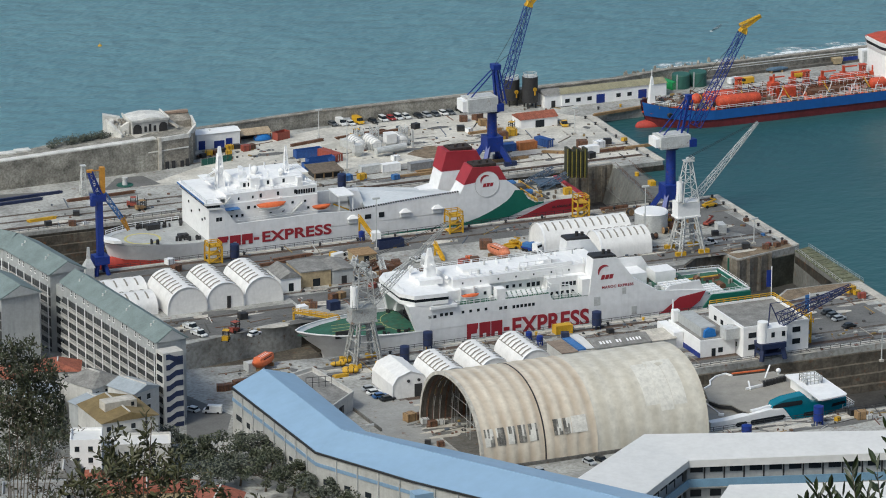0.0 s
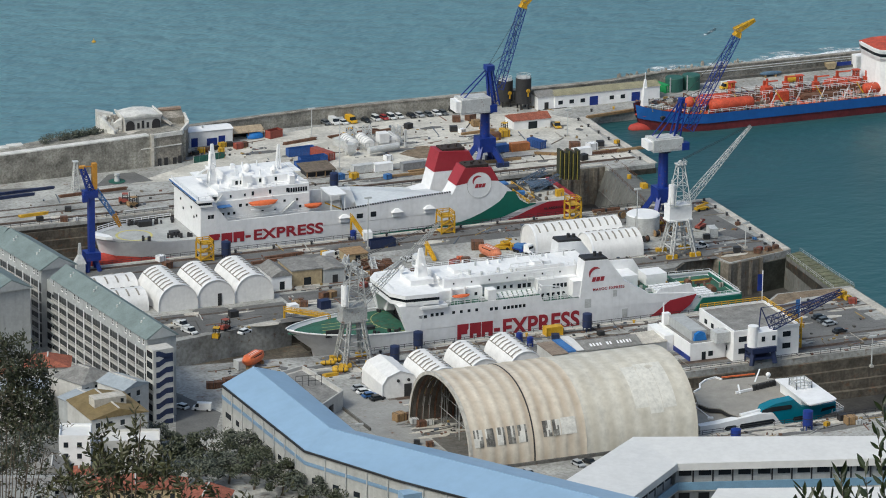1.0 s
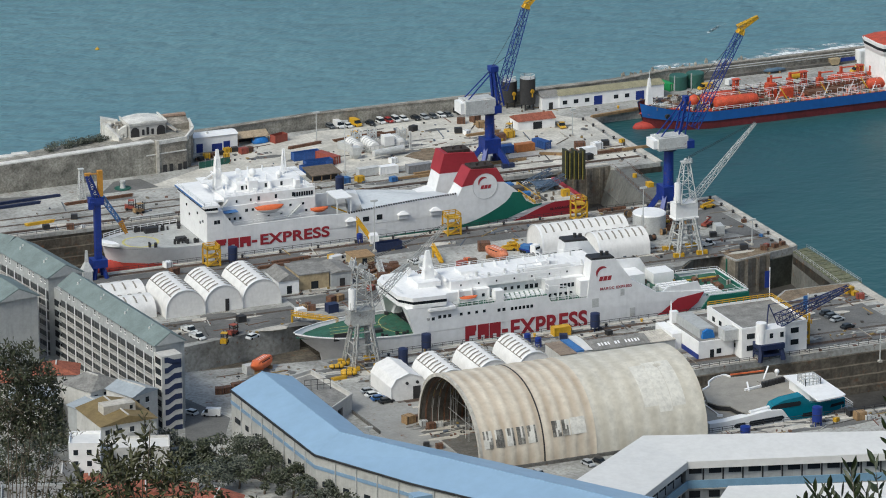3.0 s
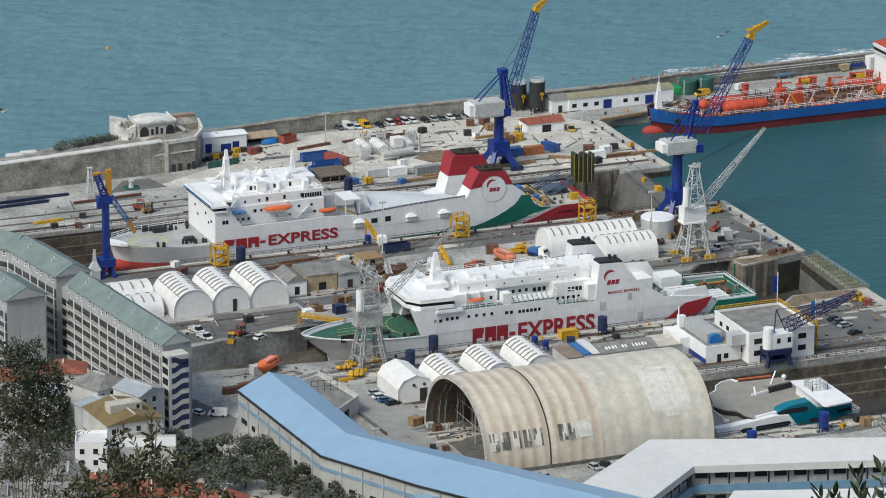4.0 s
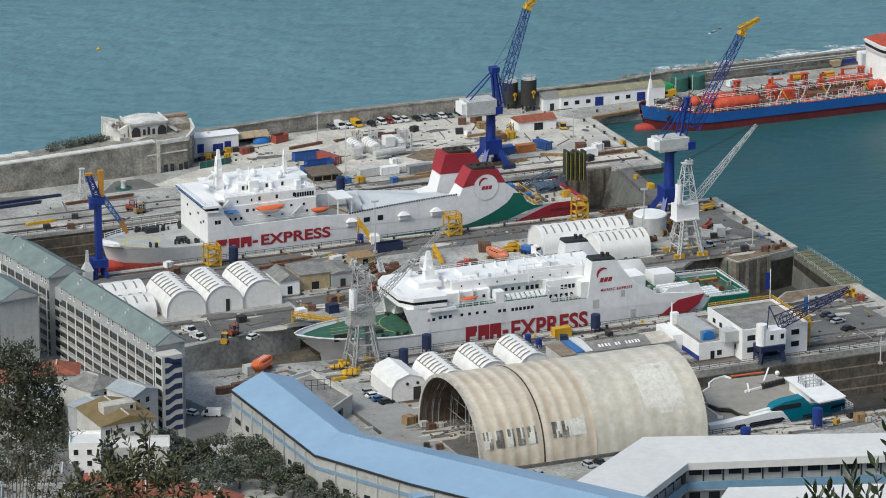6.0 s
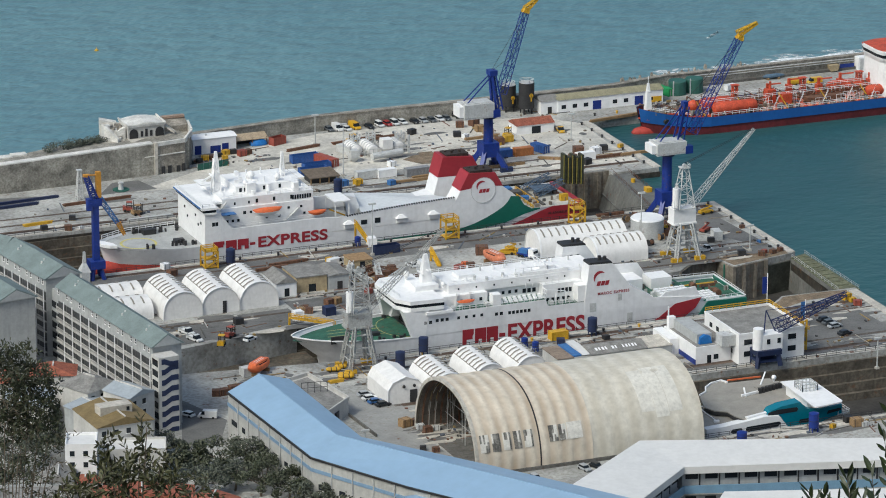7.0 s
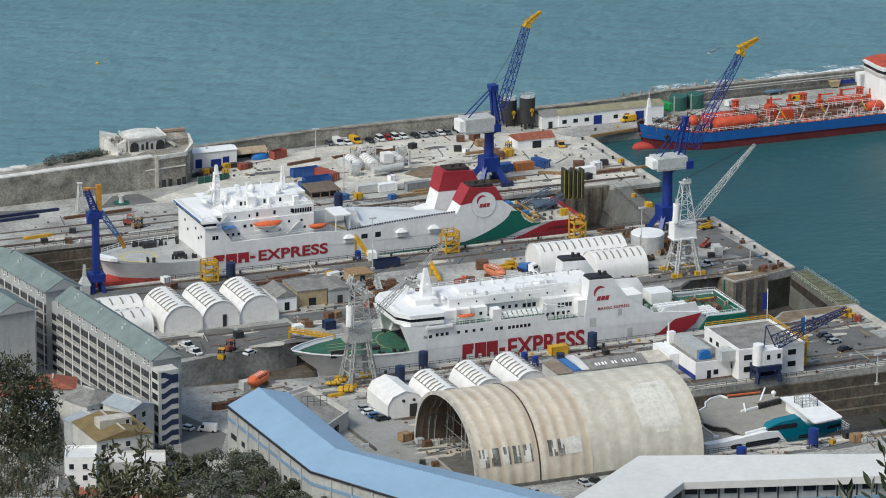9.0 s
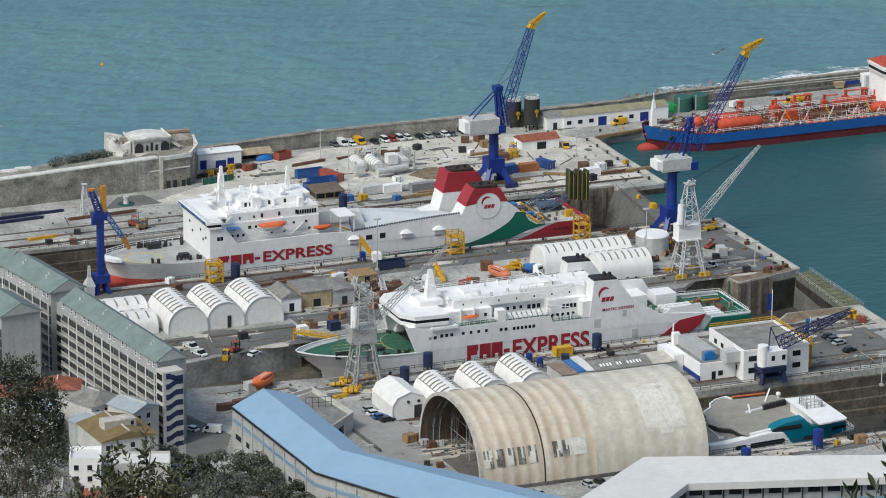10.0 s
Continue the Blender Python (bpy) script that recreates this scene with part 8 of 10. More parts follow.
def container(x, y, turn, m, label, l=6.06, z=3.0, open_top=False):
    t = thing("shipping_container", (x, y, z), label, "container", "shipping containers", turn)
    w, h = 2.44, 2.59
    if open_top:
        part("box", M().box(-l / 2, l / 2, -w / 2, -w / 2 + 0.1, 0, h).box(-l / 2, l / 2, w / 2 - 0.1, w / 2, 0, h).box(-l / 2, -l / 2 + 0.1, -w / 2 + .1, w / 2 - .1, 0, h).box(l / 2 - 0.1, l / 2, -w / 2 + .1, w / 2 - .1, 0, h).box(-l / 2, l / 2, -w / 2, w / 2, 0, 0.2), m, t, local=True)
    else:
        mm = M()
        n = int(l / 0.28)
        top = [(-l / 2 + l * k / n, (-w / 2 + (0.05 if k % 4 in (1, 2) else 0.0))) for k in range(n + 1)]
        mm.prism(top + [(a, -b) for a, b in top[::-1]], 0.1, h - 0.05)
        part("box", mm, m, t, local=True)
        part("roof", M().box(-l / 2, l / 2, -w / 2, w / 2, h - 0.06, h), m, t, local=True)
    for a in (-1, 1):
        for b in (-1, 1):
            part("corner_post", M().box(a * l / 2 - 0.1, a * l / 2 + 0.1, b * w / 2 - 0.1, b * w / 2 + 0.1, 0, h + 0.02), m, t, local=True)
    part("door_bar", M().box(l / 2 + 0.02, l / 2 + 0.08, -0.5, -0.4, 0.2, h - 0.2).box(l / 2 + 0.02, l / 2 + 0.08, 0.4, 0.5, 0.2, h - 0.2), GREYW, t, local=True)
    return t


CRED = mat("faded_red_container", (0.32, 0.075, 0.05), 0.6, var=0.2, size=1.5, rust=0.2)
CBLU = mat("blue_container", (0.03, 0.10, 0.33), 0.6, var=0.25, size=1.5, rust=0.1)
CORG = mat("orange_container", (0.55, 0.20, 0.06), 0.6, var=0.2, size=1.5, rust=0.2)
CGRN = mat("green_container", (0.016, 0.105, 0.08), 0.6, var=0.2, size=1.5, rust=0.1)
for args in ((3.8, 102.6, -70, CRED, "faded red shipping container on the quay", 9.0), (-1.5, 97.4, 3, CBLU, "blue open-topped steel skip container", 9.0, 3.0, True), (-1.7, 107.7, 3, CBLU, "blue open-topped steel skip container", 9.0, 3.0, True),
             (-4.4, 93.1, 3, CBLU, "blue open-topped steel skip container", 9.0, 3.0, True), (58.5, 89.0, 2, CBLU, "blue shipping container among stacked timber", 6.06), (65.7, 88.8, 2, CORG, "orange shipping container among stacked timber", 6.06), (72.2, 90.3, -70, CBLU, "blue shipping container among stacked timber", 6.06),
             (-2.6, 129.6, 20, CRED, "rusty red scrap skip beside the wall", 5.0, 3.0, True), (81.9, 76.6, 5, WHITE, "white site cabin with flat roof", 6.06), (138.6, 137.6, -72, mat("bright_green_paint", (0.03, 0.33, 0.10), 0.5, var=0.15, size=2), "bright green container on the mole", 6.06), (-89.3, -80.7, 12, GREYW, "pale grey box container beside the lifeboat", 5.0),
             (-13.5, 8.6, 3, NAVY, "navy steel equipment skid", 8.0, 3.0, True), (-14.7, 17.0, 80, WHITE, "small white site cabin on the quay", 3.0), (25.9, 80.6, 3, mat("mid_grey_steel", (0.27, 0.28, 0.29), 0.6, var=0.25, size=1.5, rust=0.1), "grey generator container on the quay", 8.0), (9.8, 83.2, 3, GREYW, "grey machinery container with fan", 7.0),
             (16.2, 82.6, 3, WHITE, "white pump container beside the drums", 6.06), (13.9, 111.7, -72, GREYW, "pale grey container beside the drums", 6.06), (1.4, -84.0, 2, YEL, "yellow skid-mounted compressor on the quay", 5.0), (84.1, -14.6, 80, GREYW, "grey site cabin on the quay", 4.0), (-50.2, -39.8, 5, NAVY, "navy rack with white canisters", 3.0), (-59.9, -40.3, 5, WHITE, "small white pyramid-topped cabin", 2.6)):
    container(*args)

t = thing("screen_fence", (-31, 111.4, 3), "dark green sheeted fence below the old battery", "fence")
for k in range(5):
    xa, ya = -36.6 + k * 2.25, 110.4 + k * 0.45
    part("sheet", M().bar((xa, ya, 4.1), (xa + 2.15, ya + 0.43, 4.1), 0.08, 2.1), CGRN, t)
    part("post", M().box(xa - 0.08, xa + 0.08, ya + 0.05, ya + 0.2, 2.95, 5.2), GREYW, t)

# white machinery tunnel and pipes of the blasting plant
t = thing("blasting_plant", (22.2, 108.2, 3.0), "white ribbed machinery drums and pipes on the quay", "machinery")
X0, Y0 = 20.8, 104.6
for k, (dx, dy, l, r) in enumerate(((-5, 6, 8, 1.9), (0, 5, 9, 1.8), (9, 4, 6, 1.9))):
    m = M().loft([[(X0 + dx + r * math.cos(q) * s, Y0 + dy + a, 4.9 + r * math.sin(q) * s) for q in [i * 6.2832 / 14 for i in range(14)]] for a, s in ((-l / 2, 0.8), (-l / 2 + 0.3, 1), (l / 2 - 0.3, 1), (l / 2, 0.8))])
    d = part("drum", m, TENT, t, "white cylindrical drum", smooth=True)
    for q in range(5):
        part("hoop", M().cyl((X0 + dx, Y0 + dy - l / 2 + 0.6 + q * l / 5, 4.9), (X0 + dx, Y0 + dy - l / 2 + 0.9 + q * l / 5, 4.9), r * 1.08, n=14), GREYW, d)
    part("cradle", M().box(X0 + dx - 1.6, X0 + dx + 1.6, Y0 + dy - l / 2 + 1, Y0 + dy + l / 2 - 1, 2.9, 3.6), GREYW, t)
    part("frame", M().lattice((X0 + dx + 2.6, Y0 + dy + l / 2, 3), (X0 + dx + 2.6, Y0 + dy + l / 2, 8.4), 2.2, 2.2, 3, 0.2), GREYW, t)
    part("guard_rail", M().rail([(X0 + dx - 3, Y0 + dy - l / 2, 3), (X0 + dx + 3, Y0 + dy - l / 2, 3)], 2.4, 1.5, 0.16), GREYW, t)
part("hopper", M().loft([[(X0 + 5 + 1.7 * k * a, Y0 + 2 + 1.7 * k * b, z) for a, b in ((-1, -1), (1, -1), (1, 1), (-1, 1))] for k, z in ((0.3, 3), (1, 5), (1, 8))]), TENT, t, "white square hopper")
part("hopper", M().loft([[(X0 - 8 + 1.4 * k * a, Y0 - 3 + 1.4 * k * b, z) for a, b in ((-1, -1), (1, -1), (1, 1), (-1, 1))] for k, z in ((0.3, 3), (1, 4.6), (1, 7))]), GREYW, t, "grey square hopper")
part("duct", M().cyl((X0 - 3, Y0 - 6, 5), (X0 + 8, Y0 - 4, 5), 1.1).cyl((X0 - 9, Y0 - 2, 3), (X0 - 9, Y0 - 2, 8), 0.5).bar((X0 + 12, Y0, 3), (X0 + 12, Y0, 9), 0.6), GREYW, t)

# silos, round tanks
GTANK = mat("dark_green_tank_paint", (0.03, 0.115, 0.09), 0.6, var=0.2, size=2)
for (x, y), h in (((81.8, 138.4), 12.0), ((86.3, 133.6), 13.6)):
    t = thing("silo", (x, y, 3), "black upright storage silo with railed top", "silo", "black silos")
    part("tank", M().cyl((x, y, 5), (x, y, h), 2.6, n=20), DARK, t, smooth=True)
    for k in range(4):
        part("leg", M().bar((x + 2 * math.cos(k * 1.57 + 0.8), y + 2 * math.sin(k * 1.57 + 0.8), 3), (x + 2 * math.cos(k * 1.57 + 0.8), y + 2 * math.sin(k * 1.57 + 0.8), 5.2), 0.4), DARK, t)
    part("top_rail", M().rail([(x + 2.4 * math.cos(k * 0.785), y + 2.4 * math.sin(k * 0.785), h) for k in range(9)], 1.0, 1.5, 0.12), GREYW, t)
    part("top_plate", M().cyl((x, y, h), (x, y, h + 0.1), 2.5, n=20), GREYW, t)
    part("emblem", M().cyl((x + 0.6, y - 2.75, h - 4), (x + 0.6, y - 2.5, h - 4), 0.7).box(x + 0.4, x + 0.8, y - 2.75, y - 2.5, h - 6, h - 4), YEL, t)
for (x, y), r, h, mt, lb in (((65.8, -4.6), 5.0, 8.6, GREYW, "pale grey round storage tank with flat lid"), ((142.7, 136.8), 3.0, 7.4, GTANK, "dark green round tank on the mole"), ((149.1, 137.2), 3.0, 7.5, GTANK, "dark green round tank on the mole")):
    t = thing("storage_tank", (x, y, 3), lb, "tank")
    part("shell", M().cyl((x, y, 3), (x, y, h), r, n=28), mt, t, smooth=True)
    part("lid", M().cyl((x, y, h), (x, y, h + 0.35), r * 1.02, r * 0.96, n=28), mt if mt is GTANK else WHITE, t)
    part("ladder", M().bar((x - r * 0.8, y - r * 0.7, 3), (x - r * 0.8, y - r * 0.7, h + 0.8), 0.4, 0.1), GREYW, t)


# yellow access towers
def access_tower(x, y, w, h, label):
    t = thing("access_tower", (x, y, 3), label, "scaffold tower", "yellow access towers")
    for a in (-1, 1):
        for b in (-1, 1):
            part("leg", M().bar((a * w / 2, b * w / 2, 0), (a * w / 2, b * w / 2, h), 0.4), YEL, t, local=True)
    for k in range(int(h / 2.4) + 1):
        z = min(h, k * 2.4 + 0.4)
        part("platform", M().box(-w / 2, w / 2, -w / 2, w / 2, z - 0.08, z + 0.08), YEL, t, local=True)
        if z + 2 < h + 1:
            part("brace", M().bar((-w / 2, -w / 2, z), (w / 2, -w / 2, z + 2.2), 0.28).bar((w / 2, -w / 2, z), (w / 2, w / 2, z + 2.2), 0.28), YEL, t, local=True)
    part("top_rail", M().rail([(-w / 2, -w / 2, h), (w / 2, -w / 2, h), (w / 2, w / 2, h), (-w / 2, w / 2, h), (-w / 2, -w / 2, h)], 1.1, 1.5, 0.2), YEL, t, local=True)
    return t


access_tower(10.1, 16.0, 4.2, 5.6, "yellow steel gangway tower at the dock edge")
access_tower(51.0, 14.0, 3.8, 6.2, "yellow scaffold tower beside the ferry stern")
access_tower(-66.7, 15.1, 4.0, 5.2, "yellow steel gangway tower at the dock edge")
for (xa, ya), (xb, yb), za, zb in (((-14.9, 17.7), (-17.7, 22.6), 3.2, 8.6), ((-53.2, -51.8), (-63.9, -44.1), 4.2, 5.2), ((-3.8, -9.7), (-4.1, -3.7), 3.2, 6.5)):
    t = thing("gangway", (xa, ya, 3), "yellow steel gangway with handrails", "gangway")
    part("walkway", M().bar((xa, ya, za), (xb, yb, zb), 1.4, 0.25), YEL, t)
    part("handrail", M().rail([(xa, ya - 0.7, za), (xb, yb - 0.7, zb)], 1.1, 1.5, 0.14).rail([(xa, ya + 0.7, za), (xb, yb + 0.7, zb)], 1.1, 1.5, 0.14), YEL, t)
    part("support", M().bar((xa, ya, 2.9), (xa, ya, za), 0.5).bar((xb, yb, 2.9), (xb, yb, zb), 0.5), YEL, t)

# tall green-black gate leaves standing at the outer dock
for k in range(5):
    x, y = 66.6, 55.6
    t = thing("stop_log", (x - 1.6 + k * 1.25, y - 0.5 * k, 3), "dark upright steel stop log with yellow edges", "steel panel", "dark stop logs")
    part("panel", M().box(-0.4, 0.4, -1.5, 1.5, 0, 9.5 - (k % 2) * 0.8), mat("black_green_steel", (0.05, 0.055, 0.035), 0.7, var=0.4, size=1.5, rust=0.3) if k == 0 else bpy.data.materials["black_green_steel"], t, local=True)
    part("edge", M().box(-0.5, -0.4, -1.6, -1.2, 0, 9.3 - (k % 2) * 0.8), mat("mossy_yellow", (0.30, 0.27, 0.05), 0.8) if k == 0 else bpy.data.materials["mossy_yellow"], t, local=True)


# big orange lifeboats ashore
FADED = mat("sun_faded_orange", (0.60, 0.20, 0.10), 0.6, var=0.25, size=2, fine=0.5)


def quay_lifeboat(x, y, turn, l, label):
    t = thing("lifeboat", (x, y, 3), label, "lifeboat", "lifeboats ashore", turn)
    rings = []
    for k in range(11):
        u = k / 10 * 2 - 1
        w = max(0.12, 1 - abs(u) ** 4) * l * 0.18
        rings.append([(u * l / 2, w * math.cos(q), 0.6 + l * 0.16 + w * 0.85 * math.sin(q) + 0.06 * l * abs(u) ** 3) for q in [i * 6.2832 / 12 for i in range(12)]])
    part("shell", M().loft(rings), (FADED if "faded" in label else ORNG), t, smooth=True, local=True)
    part("canopy", M().loft([[(a, b * w, z) for b in (-1, 1)] + [(a, b * w * 0.8, z2) for b in (1, -1)] for a, w, z, z2 in ((-l * 0.36, l * 0.12, l * 0.2, l * 0.30), (-l * 0.3, l * 0.14, l * 0.2, l * 0.36), (l * 0.3, l * 0.14, l * 0.2, l * 0.36), (l * 0.36, l * 0.12, l * 0.2, l * 0.30))]), (FADED if "faded" in label else ORNG), t, local=True)
    part("window", M().box(-l * 0.2, l * 0.2, -l * 0.145, -l * 0.125, l * 0.29, l * 0.32), GLASS, t, local=True)
    part("roof_stripe", M().box(-l * 0.2, l * 0.22, -l * 0.04, l * 0.04, l * 0.36, l * 0.365), WHITE, t, local=True)
    part("cradle", M().box(-l * 0.3, -l * 0.25, -l * 0.16, l * 0.16, 0, 1.0).box(l * 0.25, l * 0.3, -l * 0.16, l * 0.16, 0, 1.0), WOOD, t, local=True)


quay_lifeboat(-86.5, -80.3, 40, 10.5, "orange enclosed lifeboat standing on the quay")
quay_lifeboat(12.2, -13.4, -76, 10.5, "faded orange enclosed lifeboat on the quay")


# piled steel frames, cable drums and machines on the quays
def steel_frame(x, y, l, turn, z, m, label):
    t = thing("steel_frame", (x, y, 3), label, "steel frame", "piled steel frames", turn)
    part("frame", M().lattice((-l / 2, 0, 0.9), (l / 2, 0, z), 1.5, 1.2, max(3, int(l / 1.6)), 0.16), m, t, local=True)
    part("foot", M().box(-l / 2 - 0.3, -l / 2 + 0.3, -0.9, 0.9, 0, 0.25), m, t, local=True)
    part("foot", M().box(l / 2 - 0.3, l / 2 + 0.3, -0.9, 0.9, 0, max(0.25, z - 0.7)), m, t, local=True)


for x, y, l, a, z, m in ((-33, -11, 11, 60, 3.4, GREYW), (-30, -14, 9, 100, 1.4, GREYW), (-27.5, -8, 8, 20, 1.3, RUST), (-24.5, -13, 9, 75, 2.6, GREYW), (-21, -10, 7, 140, 1.4, RUST), (-19.5, -16, 8, 35, 2.0, GREYW), (-16, -20, 9, 5, 1.2, RUST), (-12, -14, 7, 70, 1.4, GREYW), (-35.5, -4, 8, 10, 1.2, RUST),
                         (-6, -23, 8, 10, 1.2, RUST), (1, -21, 7, -8, 1.2, YEL), (71, 3, 7, 40, 1.4, YEL), (74.5, -1, 6, 100, 1.4, RUST)):
    steel_frame(x, y, l, a, z, m, "%s lattice steel section lying on the quay" % {"grey_white_steel": "pale grey", "rusty_steel": "rusty", "yellow_paint": "yellow"}[m.name])


def cable_drum(x, y, r, turn, m):
    t = thing("cable_drum", (x, y, 3), "dark cable drum lying on the quay", "cable drum", "cable drums", turn)
    part("core", M().cyl((0, -0.7, r), (0, 0.7, r), r * 0.7, n=16), m, t, local=True)
    for s in (-0.8, 0.7):
        part("flange", M().cyl((0, s, r), (0, s + 0.1, r), r, n=18), WOOD if m is DARK else DARK, t, local=True)


for k, (x, y, r) in enumerate(((70.5, -5.5, 1.2), (73.0, -8.2, 1.1), (68.0, -10.0, 1.0), (75.8, -5.0, 1.2), (77.6, -9.4, 0.9), (71.8, -12.4, 1.2), (62.5, -14.0, 1.0), (79.4, -3.0, 1.1), (66.0, 11.0, 1.0), (70.0, 13.5, 1.1))):
    cable_drum(x, y, r, k * 47, DARK if k % 3 else RUST)
for x, y, a, m in ((21.0, -4.4, 20, YEL), (19.0, -6.2, -10, YEL), (92, 9.4, 10, YEL), (84.0, -7.0, 35, CRED)):
    t = thing("work_platform", (x, y, 3), "low wheeled work platform parked on the quay", "machine", turn=a)
    part("chassis", M().side([(-2.2, 0.45), (2.2, 0.45), (2.4, 0.9), (1.0, 1.25), (-2.2, 1.1)], -0.9, 0.9), m, t, local=True)
    part("boom", M().bar((-1.8, 0, 1.4), (2.6, 0.2, 2.0), 0.4).bar((2.6, 0.2, 2.0), (0.4, 0.3, 2.7), 0.3), m, t, local=True)
    for a_ in (-1.5, 1.5):
        for b_ in (-0.95, 0.95):
            part("wheel", M().cyl((a_, b_ - 0.16, 0.45), (a_, b_ + 0.16, 0.45), 0.45), BLACK, t, local=True)
t = thing("tractor_unit", (24.0, -11.5, 3), "blue and white truck tractor on the quay", "truck", turn=-60)
part("cab", M().side([(0.6, 0.7), (2.6, 0.7), (2.6, 1.8), (2.3, 3.0), (0.6, 3.0)], -1.2, 1.2), WHITE, t, "white driver's cab", local=True)
part("windscreen", M().box(2.45, 2.62, -1.05, 1.05, 1.8, 2.5), GLASS, t, local=True)
part("flatbed", M().box(-3.6, 0.5, -1.2, 1.2, 0.8, 1.3), BLUE, t, local=True)
part("load", M().box(-3.2, 0.0, -1.0, 1.0, 1.3, 2.4), BLUEL, t, local=True)
for a_ in (-2.8, -1.6, 1.7):
    for b_ in (-1.05, 1.05):
        part("wheel", M().cyl((a_, b_ - 0.18, 0.5), (a_, b_ + 0.18, 0.5), 0.5), BLACK, t, local=True)


# lamp posts
def lamp_post(x, y, h):
    t = thing("lamp_post", (x, y, 3), "tall slender grey floodlight mast on the quay", "lamp post", "quay floodlight masts")
    part("pole", M().cyl((0, 0, 0), (0, 0, h), 0.22, 0.12, n=8), GREYW, t, local=True)
    part("lamp_head", M().box(-1.1, 1.1, -0.3, 0.3, h - 0.4, h + 0.1), GREYW, t, local=True)
    part("base", M().box(-0.5, 0.5, -0.5, 0.5, 0, 0.6), PALE, t, local=True)


for (x, y), h in (((8.4, 124.5), 10), ((4.0, 88.3), 17), ((-18.0, 8.1), 16), ((86.7, 98.4), 9), ((60.7, -11.1), 16), ((87.8, -29.7), 8), ((-82.5, -149.5), 6), ((72.4, -140.0), 9)):
    lamp_post(x, y, h)
t = thing("flag_pole", (70.2, -76.6, 3.0), "white flag pole with hanging blue banner", "flag")
fx, fy = 70.2, -76.6
part("pole", M().cyl((fx, fy, 3), (fx, fy, 12), 0.15, n=8), WHITE, t)
part("banner", M().box(fx - 1.6, fx - 0.1, fy - 0.06, fy + 0.06, 6, 11), BLUE, t)
t = thing("flag_pole", (72.0, -97.1, 3.0), "blue and white banner on a short pole", "flag")
fx, fy = 72.0, -97.1
part("pole", M().cyl((fx, fy, 3), (fx, fy, 10), 0.15, n=8), WHITE, t)
part("banner", M().box(fx - 1.4, fx - 0.1, fy - 0.06, fy + 0.06, 4.5, 9.5), BLUEL, t)


# loose gear: crates, timber stacks, drums, plates, forklifts
rng = random.Random(21)


def crate(x, y, s, m, label, name="crate"):
    t = thing(name, (x, y, 3), label, "crate", turn=rng.uniform(-25, 25))
    part("box", M().box(-s / 2, s / 2, -s * 0.4, s * 0.4, 0.15, s * 0.75), m, t, local=True)
    part("skid", M().box(-s / 2, s / 2, -s * 0.35, -s * 0.2, 0, 0.15).box(-s / 2, s / 2, s * 0.2, s * 0.35, 0, 0.15), WOOD, t, local=True)
    for k in (-0.3, 0.3):
        part("strap", M().box(s * k - 0.06, s * k + 0.06, -s * 0.41, s * 0.41, 0.15, s * 0.76), DARK, t, local=True)


